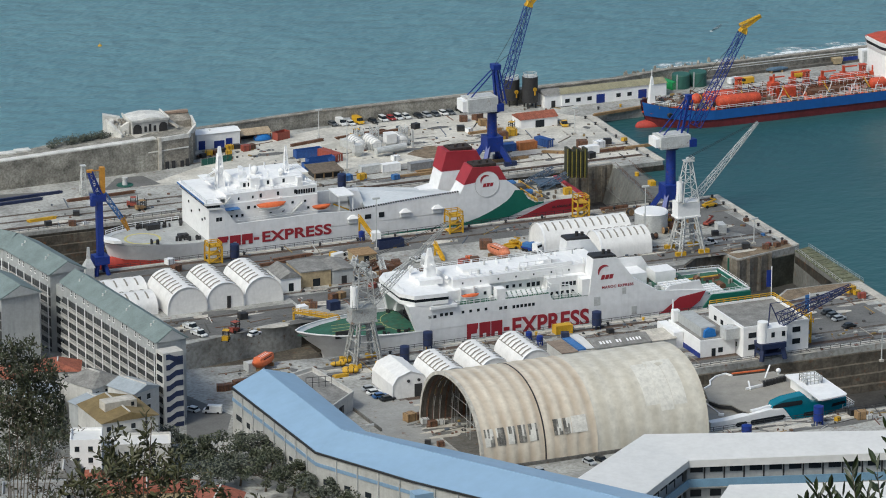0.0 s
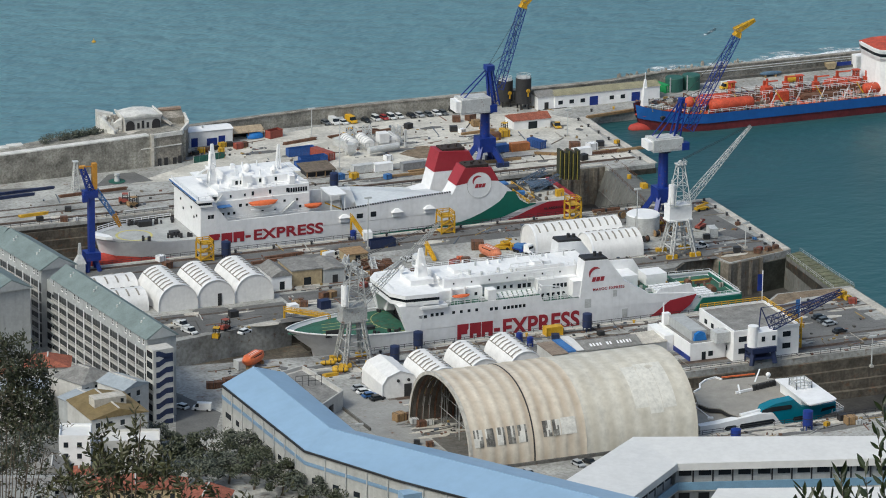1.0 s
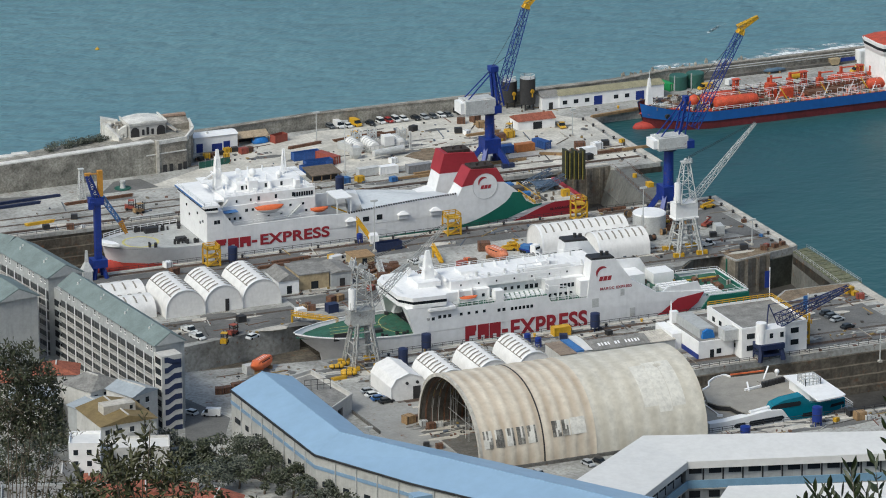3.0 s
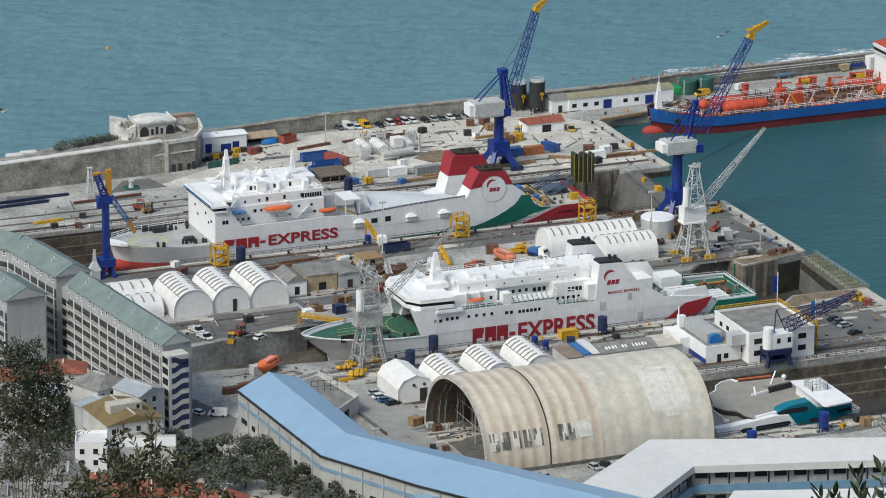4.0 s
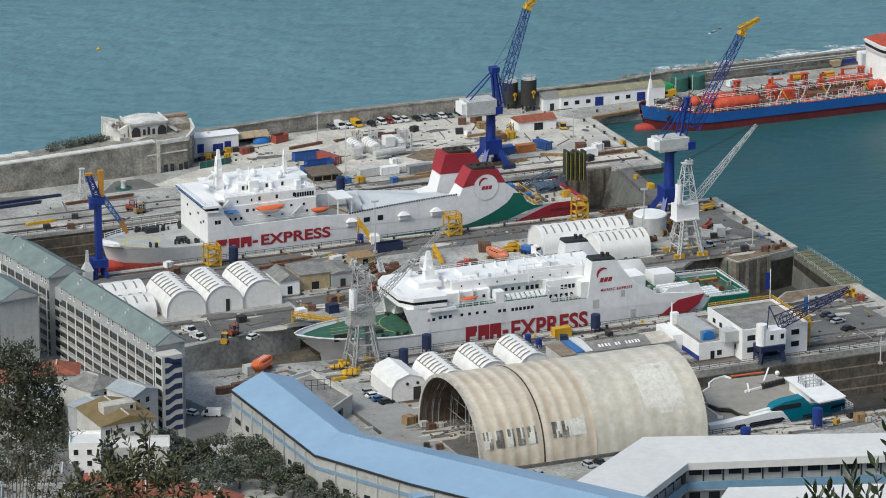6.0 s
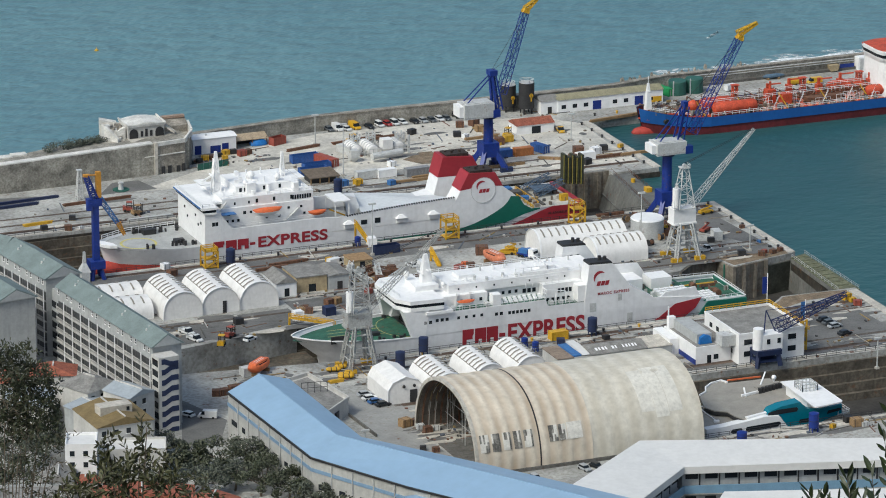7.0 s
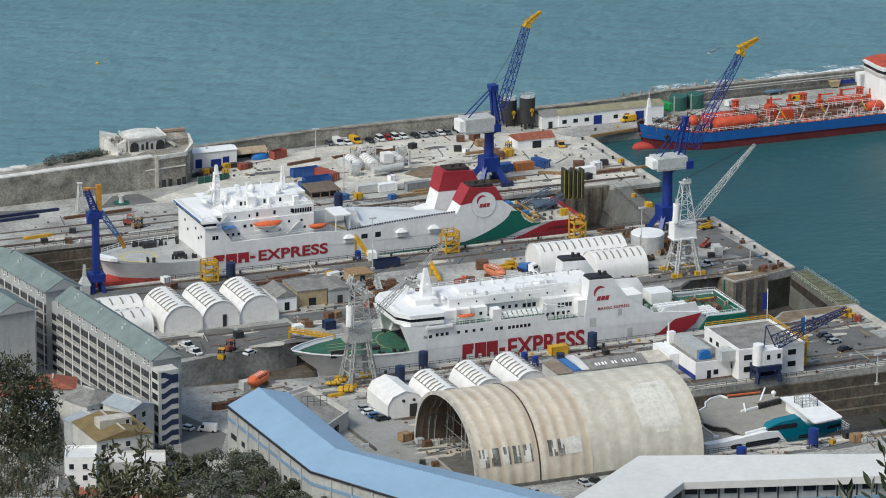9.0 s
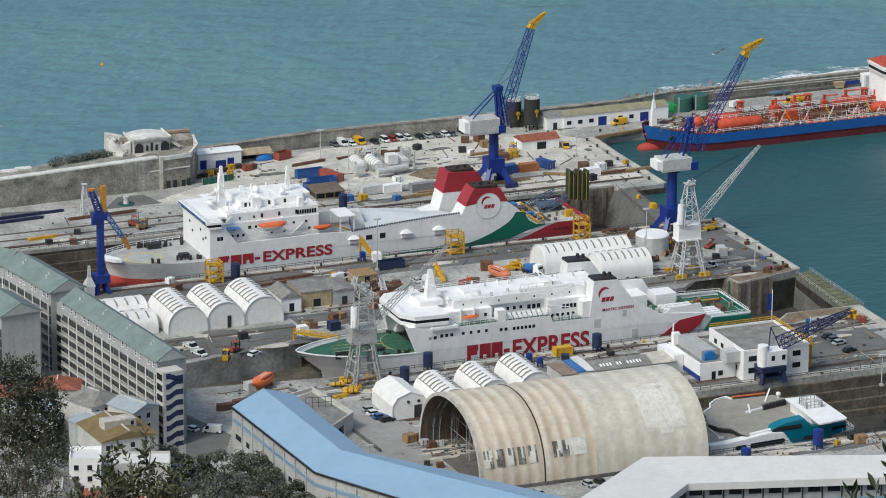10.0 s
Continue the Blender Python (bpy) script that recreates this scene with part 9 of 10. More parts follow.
for x, y in ((-103.5, -93.5), (-101.3, -93.5), (-98.1, -91.8), (-95.5, -91.9), (-93.0, -91.9)):
    crate(x, y, 2.4, RUST, "rusty brown steel drum crate on the quay")
for x, y, s, m in ((-65.5, -135.2, 3.0, WOOD), (-63.0, -134.8, 2.2, RUST), (-62.7, -138.8, 2.0, GREYW), (-61.7, -141.6, 2.2, RUST), (-59.1, -141.2, 1.8, GREYW), (-68.1, -154.0, 1.6, DARK), (-65.5, -156.5, 1.8, RUST), (-77.0, -38.1, 2.5, DARK), (-60.7, -41.0, 2.0, WHITE), 
                   (92.9, -34.8, 1.8, RUST), (83.6, -32.8, 2.2, DARK), (80.8, -17.6, 2.0, DARK), (88.8, -35.5, 2.0, RUST), (90.6, -33.6, 1.6, CRED), (96.0, -33.4, 1.6, RUST), (72.1, -2.2, 2.4, YEL), (66.8, -7.5, 2.0, DARK), (72.0, -6.5, 2.6, RUST), (64.8, -1.7, 2.0, RUST),
                   (95.7, -8.3, 1.4, RUST), (93.8, -23.6, 1.2, BLUEL), (41.8, 124.2, 2.4, DARK), (35.4, 118.3, 3.2, PALE), (30.4, 75.3, 2.0, RUST), (-11.3, -83.2, 2.0, RUST), (59.5, 126.3, 2.6, RUST), (64.5, 126.4, 3.0, RUST), (63.6, 119.5, 2.8, WOOD), (67.4, 105.0, 3.0, YEL), (63.5, 103.1, 3.0, RUST),
                   (64.6, 114.8, 3.0, WOOD), (82.5, 83.3, 3.4, RUST), (77.4, 76.3, 3.0, RUST), (80.3, 71.7, 2.6, DARK), (91.9, 84.3, 2.4, DARK), (87.5, 81.2, 3.2, WHITE), (54.3, 116.2, 2.4, DARK), (56.0, 113.3, 2.0, WHITE), (98.2, 85.2, 1.6, YEL), (22.0, 92.4, 2.4, WHITE), (14.3, 73.3, 2.2, BLUEL), (4.6, 77.3, 2.6, YEL), (0.1, 77.9, 2.6, BLUEL),
                   (-89.5, 74.8, 2.0, DARK), (-100.6, 68.1, 2.0, DARK), (-90.1, 64.9, 1.4, WHITE), (-93.9, 65.3, 2.2, RUST), (-79.4, 18.0, 2.4, WHITE), (-79.7, 11.1, 2.6, RUST), (-22.1, -12.8, 2.4, RUST), (-18.5, -8.4, 2.4, RUST), (-25.6, -17.1, 2.6, RUST), (-21.8, -18.7, 2.0, RUST), (-32.6, -25.8, 2.0, CRED), (-57.1, -35.3, 2.2, WOOD), (-54.9, -36.2, 2.2, RUST),
                   (0.4, -88.0, 2.2, NAVY), (13.7, -89.3, 1.8, DARK), (39.0, -178.6, 1.5, YEL), (45.6, -179.4, 3.0, WOOD), (47.4, -180.6, 1.8, GREYW), (44.9, -176.1, 2.4, DARK), (92.8, -82.2, 2.6, YEL), (93.4, -88.1, 2.2, CRED), (93.5, -84.8, 1.8, YEL), (20.8, -5.0, 2.6, YEL), (24.1, -10.0, 3.0, BLUEL), (22.5, -7.5, 2.4, YEL), (12.4, -3.3, 3.6, RUST),
                   (4.0, -14.7, 2.4, RUST), (-0.2, -16.0, 2.6, CRED), (3.1, -12.6, 2.0, ORNG), (-32.4, 6.3, 2.0, YEL), (-31.5, -31.9, 2.0, YEL), (-54.6, -32.4, 1.6, RUST), (-30.6, 120.2, 2.4, YEL), (-27.9, 120.8, 2.0, RUST), (-22.2, 124.2, 2.2, YEL), (-19.6, 124.5, 2.0, DARK), (-17.8, 121.2, 2.6, CRED), (-25.0, 122.6, 1.8, DARK), (-15.4, 122.4, 2.2, RUST), (-33.0, 119.0, 1.8, DARK), (-24.2, 119.4, 1.8, YEL), (-47.0, -31.2, 2.4, RUST), (-44.4, -30.8, 2.4, WOOD)):
    crate(x, y, s, m, "lashed %s equipment crate on the quay" % {"quay_concrete": "grey", "weathered_timber": "timber", "rusty_steel": "rusty", "dark_steel": "dark", "yellow_paint": "yellow", "white_paint": "white", "grey_white_steel": "pale grey"}.get(m.name, "painted"))


def timber_stack(x, y, l, turn, m, label):
    t = thing("timber_stack", (x, y, 3), label, "timber", turn=turn)
    ob = part("plank", M().box(-l / 2, l / 2, -0.2, 0.2, 0.0, 0.28), m, t, local=True)
    for k in range(1, 9):
        c = new("plank", ob.data)
        c.parent, c.location = t, (rng.uniform(-0.4, 0.4), (k % 4) * 0.45, (k // 4) * 0.3)


for x, y, l, a, m in ((37.3, 77.9, 14, 3, WOOD), (29.3, 77.2, 12, 3, WOOD), (21.4, 74.3, 12, 2, WOOD), (61.1, 111.2, 12, 5, WOOD), (60.6, 100.8, 9, 20, YEL), (3.3, 121.0, 12, 12, RUST), (22.8, 123.5, 18, 10, RUST), (32.4, 123.1, 14, 8, RUST), (55.0, 78.7, 14, 3, WOOD), (72.4, 80.5, 9, -30, WOOD), (-100.6, 73.7, 9, 6, YEL), (-99.3, 98.0, 26, 4, NAVY), (-104.2, 93.6, 20, 4, NAVY),
                      (-76.4, 89.8, 22, 4, RUST), (-66.9, 66.8, 14, 2, GREYW), (-50.3, 6.0, 10, 6, RUST), (-43.7, 9.2, 12, 5, RUST), (64.2, 18.4, 9, 2, RUST), (-26.0, -19.5, 8, 20, RUST), (-23.6, -15.6, 9, -15, WOOD), (-27.4, -11.8, 7, 35, RUST), (-21.4, -9.8, 7, 5, RUST), (99.2, 76.4, 10, 3, WOOD), (89.2, 76.3, 12, 4, RUST), (-69.4, -95.6, 4, 6, YEL), (109.6, 116.5, 16, 8, WOOD), (118.5, 118.0, 14, 8, WOOD)):
    timber_stack(x, y, l, a, m, "loose stack of %s laid on the quay" % {"weathered_timber": "weathered timber beams", "rusty_steel": "rusty steel sections", "yellow_paint": "yellow steel beams", "navy_painted_steel": "navy steel pipes"}.get(m.name, "grey steel sections"))


def forklift(x, y, turn, m, label):
    t = thing("forklift", (x, y, 3), label, "forklift", "yard machines", turn)
    part("body", M().side([(-1.8, 0.5), (1.2, 0.5), (1.2, 1.2), (-0.4, 1.4), (-1.8, 1.8)], -0.9, 0.9), m, t, local=True)
    part("cab_frame", M().rail([(-0.6, -0.8, 1.3), (1.0, -0.8, 1.3), (1.0, 0.8, 1.3), (-0.6, 0.8, 1.3), (-0.6, -0.8, 1.3)], 1.7, 1.4, 0.14), DARK, t, local=True)
    part("cab_roof", M().box(-0.7, 1.1, -0.9, 0.9, 3.0, 3.12), m, t, local=True)
    part("lift_mast", M().bar((1.5, -0.5, 0.1), (1.5, -0.5, 3.4), 0.18).bar((1.5, 0.5, 0.1), (1.5, 0.5, 3.4), 0.18).box(1.5, 3.0, -0.5, -0.35, 0.1, 0.2).box(1.5, 3.0, 0.35, 0.5, 0.1, 0.2), DARK, t, local=True)
    for a in (-1.1, 0.8):
        for b in (-0.95, 0.95):
            part("wheel", M().cyl((a, b - 0.15, 0.45), (a, b + 0.15, 0.45), 0.45), BLACK, t, local=True)


for x, y, a, m in ((-83.1, -48.1, 30, CRED), (-70.7, 77.1, -20, CRED), (-69.4, 72.8, 10, WOOD), (-87.9, -54.2, 60, YEL), (19.9, 121.1, 0, YEL), (69.4, 109.9, 40, YEL)):
    forklift(x, y, a, m, "%s yard machine standing on the concrete" % {"yellow_paint": "yellow lifting", "faded_red_container": "faded red", "weathered_timber": "rusty brown"}[m.name])


def fender_float(x, y, turn, l):
    t = thing("fender_float", (x, y, 3), "low rounded yellow fender float lying on the concrete", "float", "yellow fender floats", turn)
    part("body", M().loft([[(a, r * math.cos(q), 0.75 + 0.75 * r * math.sin(q)) for q in [i * 6.2832 / 14 for i in range(14)]] for a, r in ((-l / 2, 0.2), (-l / 2 + 0.25, 0.55), (-l / 2 + 0.8, 0.8), (l / 2 - 0.8, 0.8), (l / 2 - 0.25, 0.55), (l / 2, 0.2))]), YEL, t, smooth=True, local=True)
    for a in (-l / 4, l / 4):
        part("chock", M().box(a - 0.25, a + 0.25, -0.9, 0.9, 0, 0.25), DARK, t, "dark timber chock", local=True)
    for a in (-l / 6, l / 6):
        part("strap", M().loft([[(a + d, 0.83 * math.cos(q), 0.75 + 0.62 * math.sin(q)) for q in [i * 6.2832 / 14 for i in range(14)]] for d in (-0.12, 0.12)]), DARK, t, local=True)


for x, y, a, l in ((-66.0, -93.4, -12, 4.6), (-65.2, -91.6, -10, 4.8), (-67.0, -86.6, -14, 4.2), (-64.4, -85.2, -8, 3.6)):
    fender_float(x, y, a, l)


def bollard(x, y):
    t = thing("bollard", (x, y, 3), "squat iron mooring bollard on the quay edge", "bollard", "mooring bollards")
    part("post", M().cyl((0, 0, 0), (0, 0, 0.7), 0.35, 0.28, n=12).cyl((0, 0, 0.7), (0, 0, 0.95), 0.5, 0.4, n=12), YEL if (x * 7) % 3 < 1 else DARK, t, local=True)


for k in range(7):
    bollard(97, -30 + k * 8)
    bollard(97.5, 66 + k * 8)
for k in range(14):
    bollard(-50 + k * 11, -82.6)
    bollard(-80 + k * 12, 18.2)
    bollard(106 + k * 8, 122.5)

# roundel with a mooring buoy near the fort
t = thing("capstan", (-65.6, 99.7, 3.0), "small grey capstan on a green round plinth", "capstan")
cx_, cy_ = -65.6, 99.7
part("plinth", M().cyl((cx_, cy_, 3), (cx_, cy_, 3.2), 2.6, n=24), CGRN, t)
part("drum", M().cyl((cx_, cy_, 3.2), (cx_, cy_, 5.0), 0.9, 0.6, n=14).cyl((cx_, cy_, 5.0), (cx_, cy_, 5.5), 0.9, n=14), GREYW, t)


t = thing("sea_rock", (-75.0, 210.5, 0), "dark wet rock awash in the bay", "rock")
part("rock", M().loft([[(-75.0 + r * math.cos(q) * (1 + 0.2 * math.sin(3 * q)), 210.5 + 1.3 * r * math.sin(q), z) for q in [i * 6.2832 / 9 for i in range(9)]] for r, z in ((2.0, -1.0), (1.6, 0.3), (0.8, 0.9), (0.2, 1.1))]), WETW, t)
part("wash", M().prism([(-75.0 + r * math.cos(q), 210.5 + 1.4 * r * math.sin(q)) for q, r in ((0, 3.5), (0.7, 2.6), (1.5, 3.0), (2.2, 2.4), (3.1, 3.0), (4.0, 2.5), (5.0, 3.2), (5.7, 2.7))], 0, 0.07), SURF2, t, "thin white wash round the rock")

# buoys and a wake on the bay
for x, y in ((-16.4, 272.6),):
    t = thing("buoy", (x, y, 0), "small yellow mooring buoy on the water", "buoy")
    part("float", M().loft([[(r * math.cos(q), r * math.sin(q), z) for q in [i * 6.2832 / 12 for i in range(12)]] for r, z in ((0.35, -0.5), (0.75, 0), (0.75, 0.3), (0.25, 0.7))]), YEL, t, local=True)
    part("top_mark", M().bar((0, 0, 0.6), (0, 0, 1.3), 0.12), YEL, t, local=True)
m = M()
g = random.Random(61)
m.prism([(188.9, 210.2), (192.0, 213.1), (196.7, 217.2), (199.9, 218.4), (199.6, 216.8), (195.7, 214.2), (191.0, 210.1), (188.0, 208.0)], 0, 0.08)
tagged(part("foam_streak", m, SURF2), "thin streak of white foam on the bay", "foam", kind="stuff")

# scattered scrap, hoses and small gear along the quays
m = M()
g = random.Random(31)
ZONES = ((-60, 95, -36, -21, 230), (-60, 95, 6, 19, 190), (20, 95, -36, 18, 150), (-60, 95, -92, -82, 260), (-60, 25, -112, -92, 90), (-100, 95, 66, 90, 220), (20, 96, 90, 134, 150), (-30, 60, 95, 112, 60), (-100, -60, -100, -80, 110), (-60, 95, -125, -112, 190), (2, 95, -182, -174.5, 170), (62, 98, -120, -84, 40), (-70, -20, -20, 2, 200), (-110, -60, -50, -30, 60), (-50, -10, 112, 130, 120), (-64, -50, -150, -135, 60))
for x0, x1, y0, y1, n in ZONES:
    for k in range(int(n * 0.62)):
        x, y = g.uniform(x0, x1), g.uniform(y0, y1)
        a, b, c = g.uniform(0.12, 0.6), g.uniform(0.1, 0.45), g.uniform(0.1, 0.6)
        if g.random() < 0.18:
            a = g.uniform(2, 5)
            b, c = 0.14, 0.2
        q = g.choice((0, 0.2, 1.4, 1.57, g.uniform(0, 3.1)))
        cs, sn = math.cos(q), math.sin(q)
        m.prism([(x + u * a * cs - v * b * sn, y + u * a * sn + v * b * cs) for u, v in ((-1, -1), (1, -1), (1, 1), (-1, 1))], 2.98, 3.0 + c)
tagged(part("scrap", m, SCRAP), "scattered scrap, hoses and small dockyard gear", "scrap", kind="stuff")
for nm, mt, n, lb, z in (("repair_patches", ASPH, 300, "dark oil stains and asphalt repairs on the concrete", 3.034), ("pale_patches", PALE, 130, "pale concrete repair slabs", 3.09)):
    m = M()
    for k in range(n):
        x0, x1, y0, y1, _ = g.choice(ZONES)
        x, y = g.uniform(x0, x1), g.uniform(y0, y1)
        a, b = g.uniform(0.8, 7), g.uniform(0.4, 2.0)
        m.prism([(x + a * math.cos(q) * g.uniform(0.6, 1.2), y + b * math.sin(q) * g.uniform(0.6, 1.2)) for q in [i * 0.7 for i in range(9)]], 2.99, z + 0.00016 * k)
    tagged(part(nm, m, mt), lb, "patches", kind="stuff")

# ---- houses on the lower slope ----
def house(x, y, z, w, l, h, ridge, turn, wall_m, roof_m, label, hip=False):
    t = thing("house", (x, y, z - 12), label, "house", turn=turn)
    h += 12
    part("wall", M().box(-w / 2, w / 2, -l / 2, l / 2, 0, h), wall_m, t, local=True)
    o = 0.4
    if ridge > 0:
        k = l * 0.3 if hip else 0
        part("roof", M().add([(-w / 2 - o, -l / 2 - o, h), (w / 2 + o, -l / 2 - o, h), (w / 2 + o, l / 2 + o, h), (-w / 2 - o, l / 2 + o, h), (0, -l / 2 - o + k, h + ridge), (0, l / 2 + o - k, h + ridge)], [(0, 1, 4), (1, 2, 5, 4), (2, 3, 5), (3, 0, 4, 5), (3, 2, 1, 0)]), roof_m, t, local=True)
        part("ridge_cap", M().bar((0, -l / 2 + k, h + ridge + 0.05), (0, l / 2 - k, h + ridge + 0.05), 0.35), RENDERW, t, local=True)
    else:
        part("roof", M().box(-w / 2 + 0.3, w / 2 - 0.3, -l / 2 + 0.3, l / 2 - 0.3, h, h + 0.06), roof_m, t, local=True)
        part("parapet", M().box(-w / 2, w / 2, -l / 2, -l / 2 + 0.3, h, h + 0.7).box(-w / 2, w / 2, l / 2 - 0.3, l / 2, h, h + 0.7).box(-w / 2, -w / 2 + 0.3, -l / 2 + .3, l / 2 - .3, h, h + 0.7).box(w / 2 - 0.3, w / 2, -l / 2 + .3, l / 2 - .3, h, h + 0.7), wall_m, t, local=True)
    for k in range(max(1, int(w / 3.5))):
        xx = -w / 2 + 1.8 + k * 3.4
        for zz in (h - 2.6, h - 5.6):
            f = part("window", M().box(xx - 0.6, xx + 0.6, -l / 2 - 0.05, -l / 2 + 0.02, zz, zz + 1.4), GLASS, t, local=True)
            ORIG[f] = Vector((0, 0, 0))
            part("sill", M().box(xx - 0.75, xx + 0.75, -l / 2 - 0.15, -l / 2, zz - 0.12, zz), WHITE, f, local=True)
    return t


OCHRE = mat("ochre_roof_felt", (0.21, 0.155, 0.07), 0.9, var=0.25, size=3, fine=0.6)
ZINC = mat("zinc_sheet_roof", (0.36, 0.40, 0.43), 0.6, var=0.15, size=3, fine=0.8)
h1 = house(-144.8, -130.0, 4, 15.5, 16.5, 11.2, 2.0, 4, RENDERW, OCHRE, "white house with ochre felt roof and rooftop box")
part("roof_box", M().box(-4.6, 4.2, -2.8, 1.2, 23.4, 26.4), PALE, h1, local=True)
part("roof_box_window", M().box(2.6, 3.4, -2.88, -2.8, 24.8, 25.8), GLASS, h1, local=True)
house(-143.2, -105.5, 4, 11.5, 11, 11.5, 2.4, 25, RENDERW, ROOFC, "white house with dark grey hipped roof", True)
house(-135.3, -114.5, 4, 9, 10, 11.5, 1.6, 25, RENDERW, ZINC, "white house with pale zinc roof")
house(-146.4, -115.5, 4, 12, 6, 9.5, 1.0, 18, RENDERG, ZINC, "grey house with pale sheet roof beside the flats")
house(-147.0, -86.3, 4, 12, 9, 9.5, 2.0, -20, RENDERW, TILE, "small house with red tiled roof", True)
house(-159.1, -103.5, 4, 12, 14, 9, 2.0, -20, RENDERW, ZINC, "white house among the trees", True)
house(-158.5, -145.5, 4, 8, 9, 11, 0, -20, WHITE, ROOFW, "narrow tall white house with flat roof")
house(-145.5, -143.0, 4, 20, 9, 7, 0, -18, RENDERW, ROOFW, "long low white house with white flat roof")
house(-166.9, -152.4, 4, 8, 9, 5, 2.0, -20, RENDERW, ROOFC, "small white house with dark gable roof")
house(-160.3, -153.8, 4, 9, 5, 3.6, 1.0, -20, RENDERW, TILE, "low extension with terracotta tiled roof", True)
house(-150.0, -167.8, 4, 26, 8, 3.6, 1.4, -18, BEIGE, TILE, "house with terracotta tiled roof among trees")
house(-137.2, -184.6, 4, 12, 10, 4.6, 1.8, -30, RENDERW, TILE, "house with terracotta tiled roof among trees")
house(-160.0, -82.2, 4, 8, 10, 8, 1.6, -18, RENDERW, TILE, "white house with red tiled roof among trees", True)
house(-177.7, -162.1, 4, 16, 10, 5, 0, -18, RENDERG, ROOFC, "grey house with flat roof among trees")
t = thing("garden_wall", (-126.0, -136.1, 3.0), "pale garden wall beside the slope road", "wall")
part("wall", M().bar((-126.0, -131.4, 3.0), (-123.8, -164.1, 3.0), 0.5, 2.4), RENDERG, t)
part("coping", M().bar((-126.0, -131.4, 4.3), (-123.8, -164.1, 4.3), 0.7, 0.2), PALE, t)
setting("lane", M().prism([(-113.4, -93.4), (-107.5, -113.0), (-114.2, -127.0), (-126.6, -131.2)], 3.0, 3.014), ASPH, "grey asphalt lane beside the flats", "road")


# ---- trees and shrubs ----
def leaf_cloud(m, c, r, n, size, g, flat=0.8):
    for _ in range(n):
        d = Vector((g.gauss(0, 1), g.gauss(0, 1), g.gauss(0, 1)))
        d = d.normalized() * (g.random() ** 0.4)
        p = Vector(c) + Vector((d.x * r, d.y * r, d.z * r * flat))
        a = Vector((g.gauss(0, 1), g.gauss(0, 1), g.gauss(0, 1))).normalized() * size
        b = a.orthogonal().normalized() * size * 0.45
        m.add([p - a, p + b, p + a, p - b], [(0, 1, 2, 3)])


def tree(x, y, z, h, r, seed, leaf, size, clumps, per, label, name="tree"):
    g = random.Random(seed)
    t = thing(name, (x, y, z), label, "tree")
    b = M()
    b.cyl((x, y, z - 0.5), (x + r * 0.1, y, z + h * 0.45), h * 0.035, h * 0.022, n=8)
    crown = M()
    for k in range(clumps):
        q = g.uniform(0, 6.283)
        u = g.random() ** 0.6
        c = Vector((x + r * u * math.cos(q), y + r * u * math.sin(q), z + h * (0.38 + 0.55 * g.random() * (1 - 0.45 * u))))
        b.cyl((x + r * 0.08, y, z + h * g.uniform(0.25, 0.45)), c, h * 0.012, h * 0.003, n=5)
        leaf_cloud(crown, c, r * g.uniform(0.2, 0.36), per, size * g.uniform(0.8, 1.25), g)
    part("trunk", b, BARK, t, "forked grey trunk and limbs")
    part("crown", crown, leaf, t, "uneven leafy crown")
    return t


for k, (x, y, h, r, lf) in enumerate(((-123.6, -150.8, 10, 6.5, LEAFD), (-116.1, -149.3, 9, 6, LEAFG), (-112.9, -157.5, 9, 6, LEAFD), (-129.6, -148.3, 9, 6, LEAFD), (-123.8, -164.1, 10, 7, LEAFG), (-119.3, -170.4, 10, 7, LEAFD), (-114.1, -177.0, 10, 6, LEAFD), (-133.1, -164.7, 9, 6, LEAFG), (-110.7, -184.0, 9, 6, LEAFG), (-102.5, -190.5, 8, 6, LEAFD), (-133.6, -146.6, 8, 5, LEAFG), (-141.7, -161.1, 9, 6, LEAFD),
                                     (-147.0, -99.0, 8, 5, LEAFG), (-160.6, -121.7, 10, 7, LEAFD), (-170.5, -131.4, 12, 8, LEAFG), (-163.6, -97.0, 11, 8, LEAFD), (-159.4, -103.5, 10, 6, LEAFD), (-154.3, -153.7, 8, 5, LEAFD), (-142.8, -76.3, 7, 4, LEAFG), (-180.1, -145.2, 12, 9, LEAFD), (-132.1, -133.5, 7, 5, LEAFG))):
    tree(x, y, 3, h, r, 40 + k, lf, 0.42, 16, 85, "dense dark evergreen tree below the workshop" if lf is LEAFD else "grey-green leafy tree below the workshop")
m = M()
g = random.Random(77)
for k in range(26):
    x = g.uniform(-84, -61)
    leaf_cloud(m, (x, 119.2 + 0.22 * (x + 80) + g.uniform(-1.0, 0.5), 13.0 + 0.9 * g.random()), g.uniform(1.0, 2.5), 80, 0.32, g)
tagged(part("shrubs", m, LEAFG), "low dusty shrubs along the top of the sea wall", "shrubs", kind="stuff")


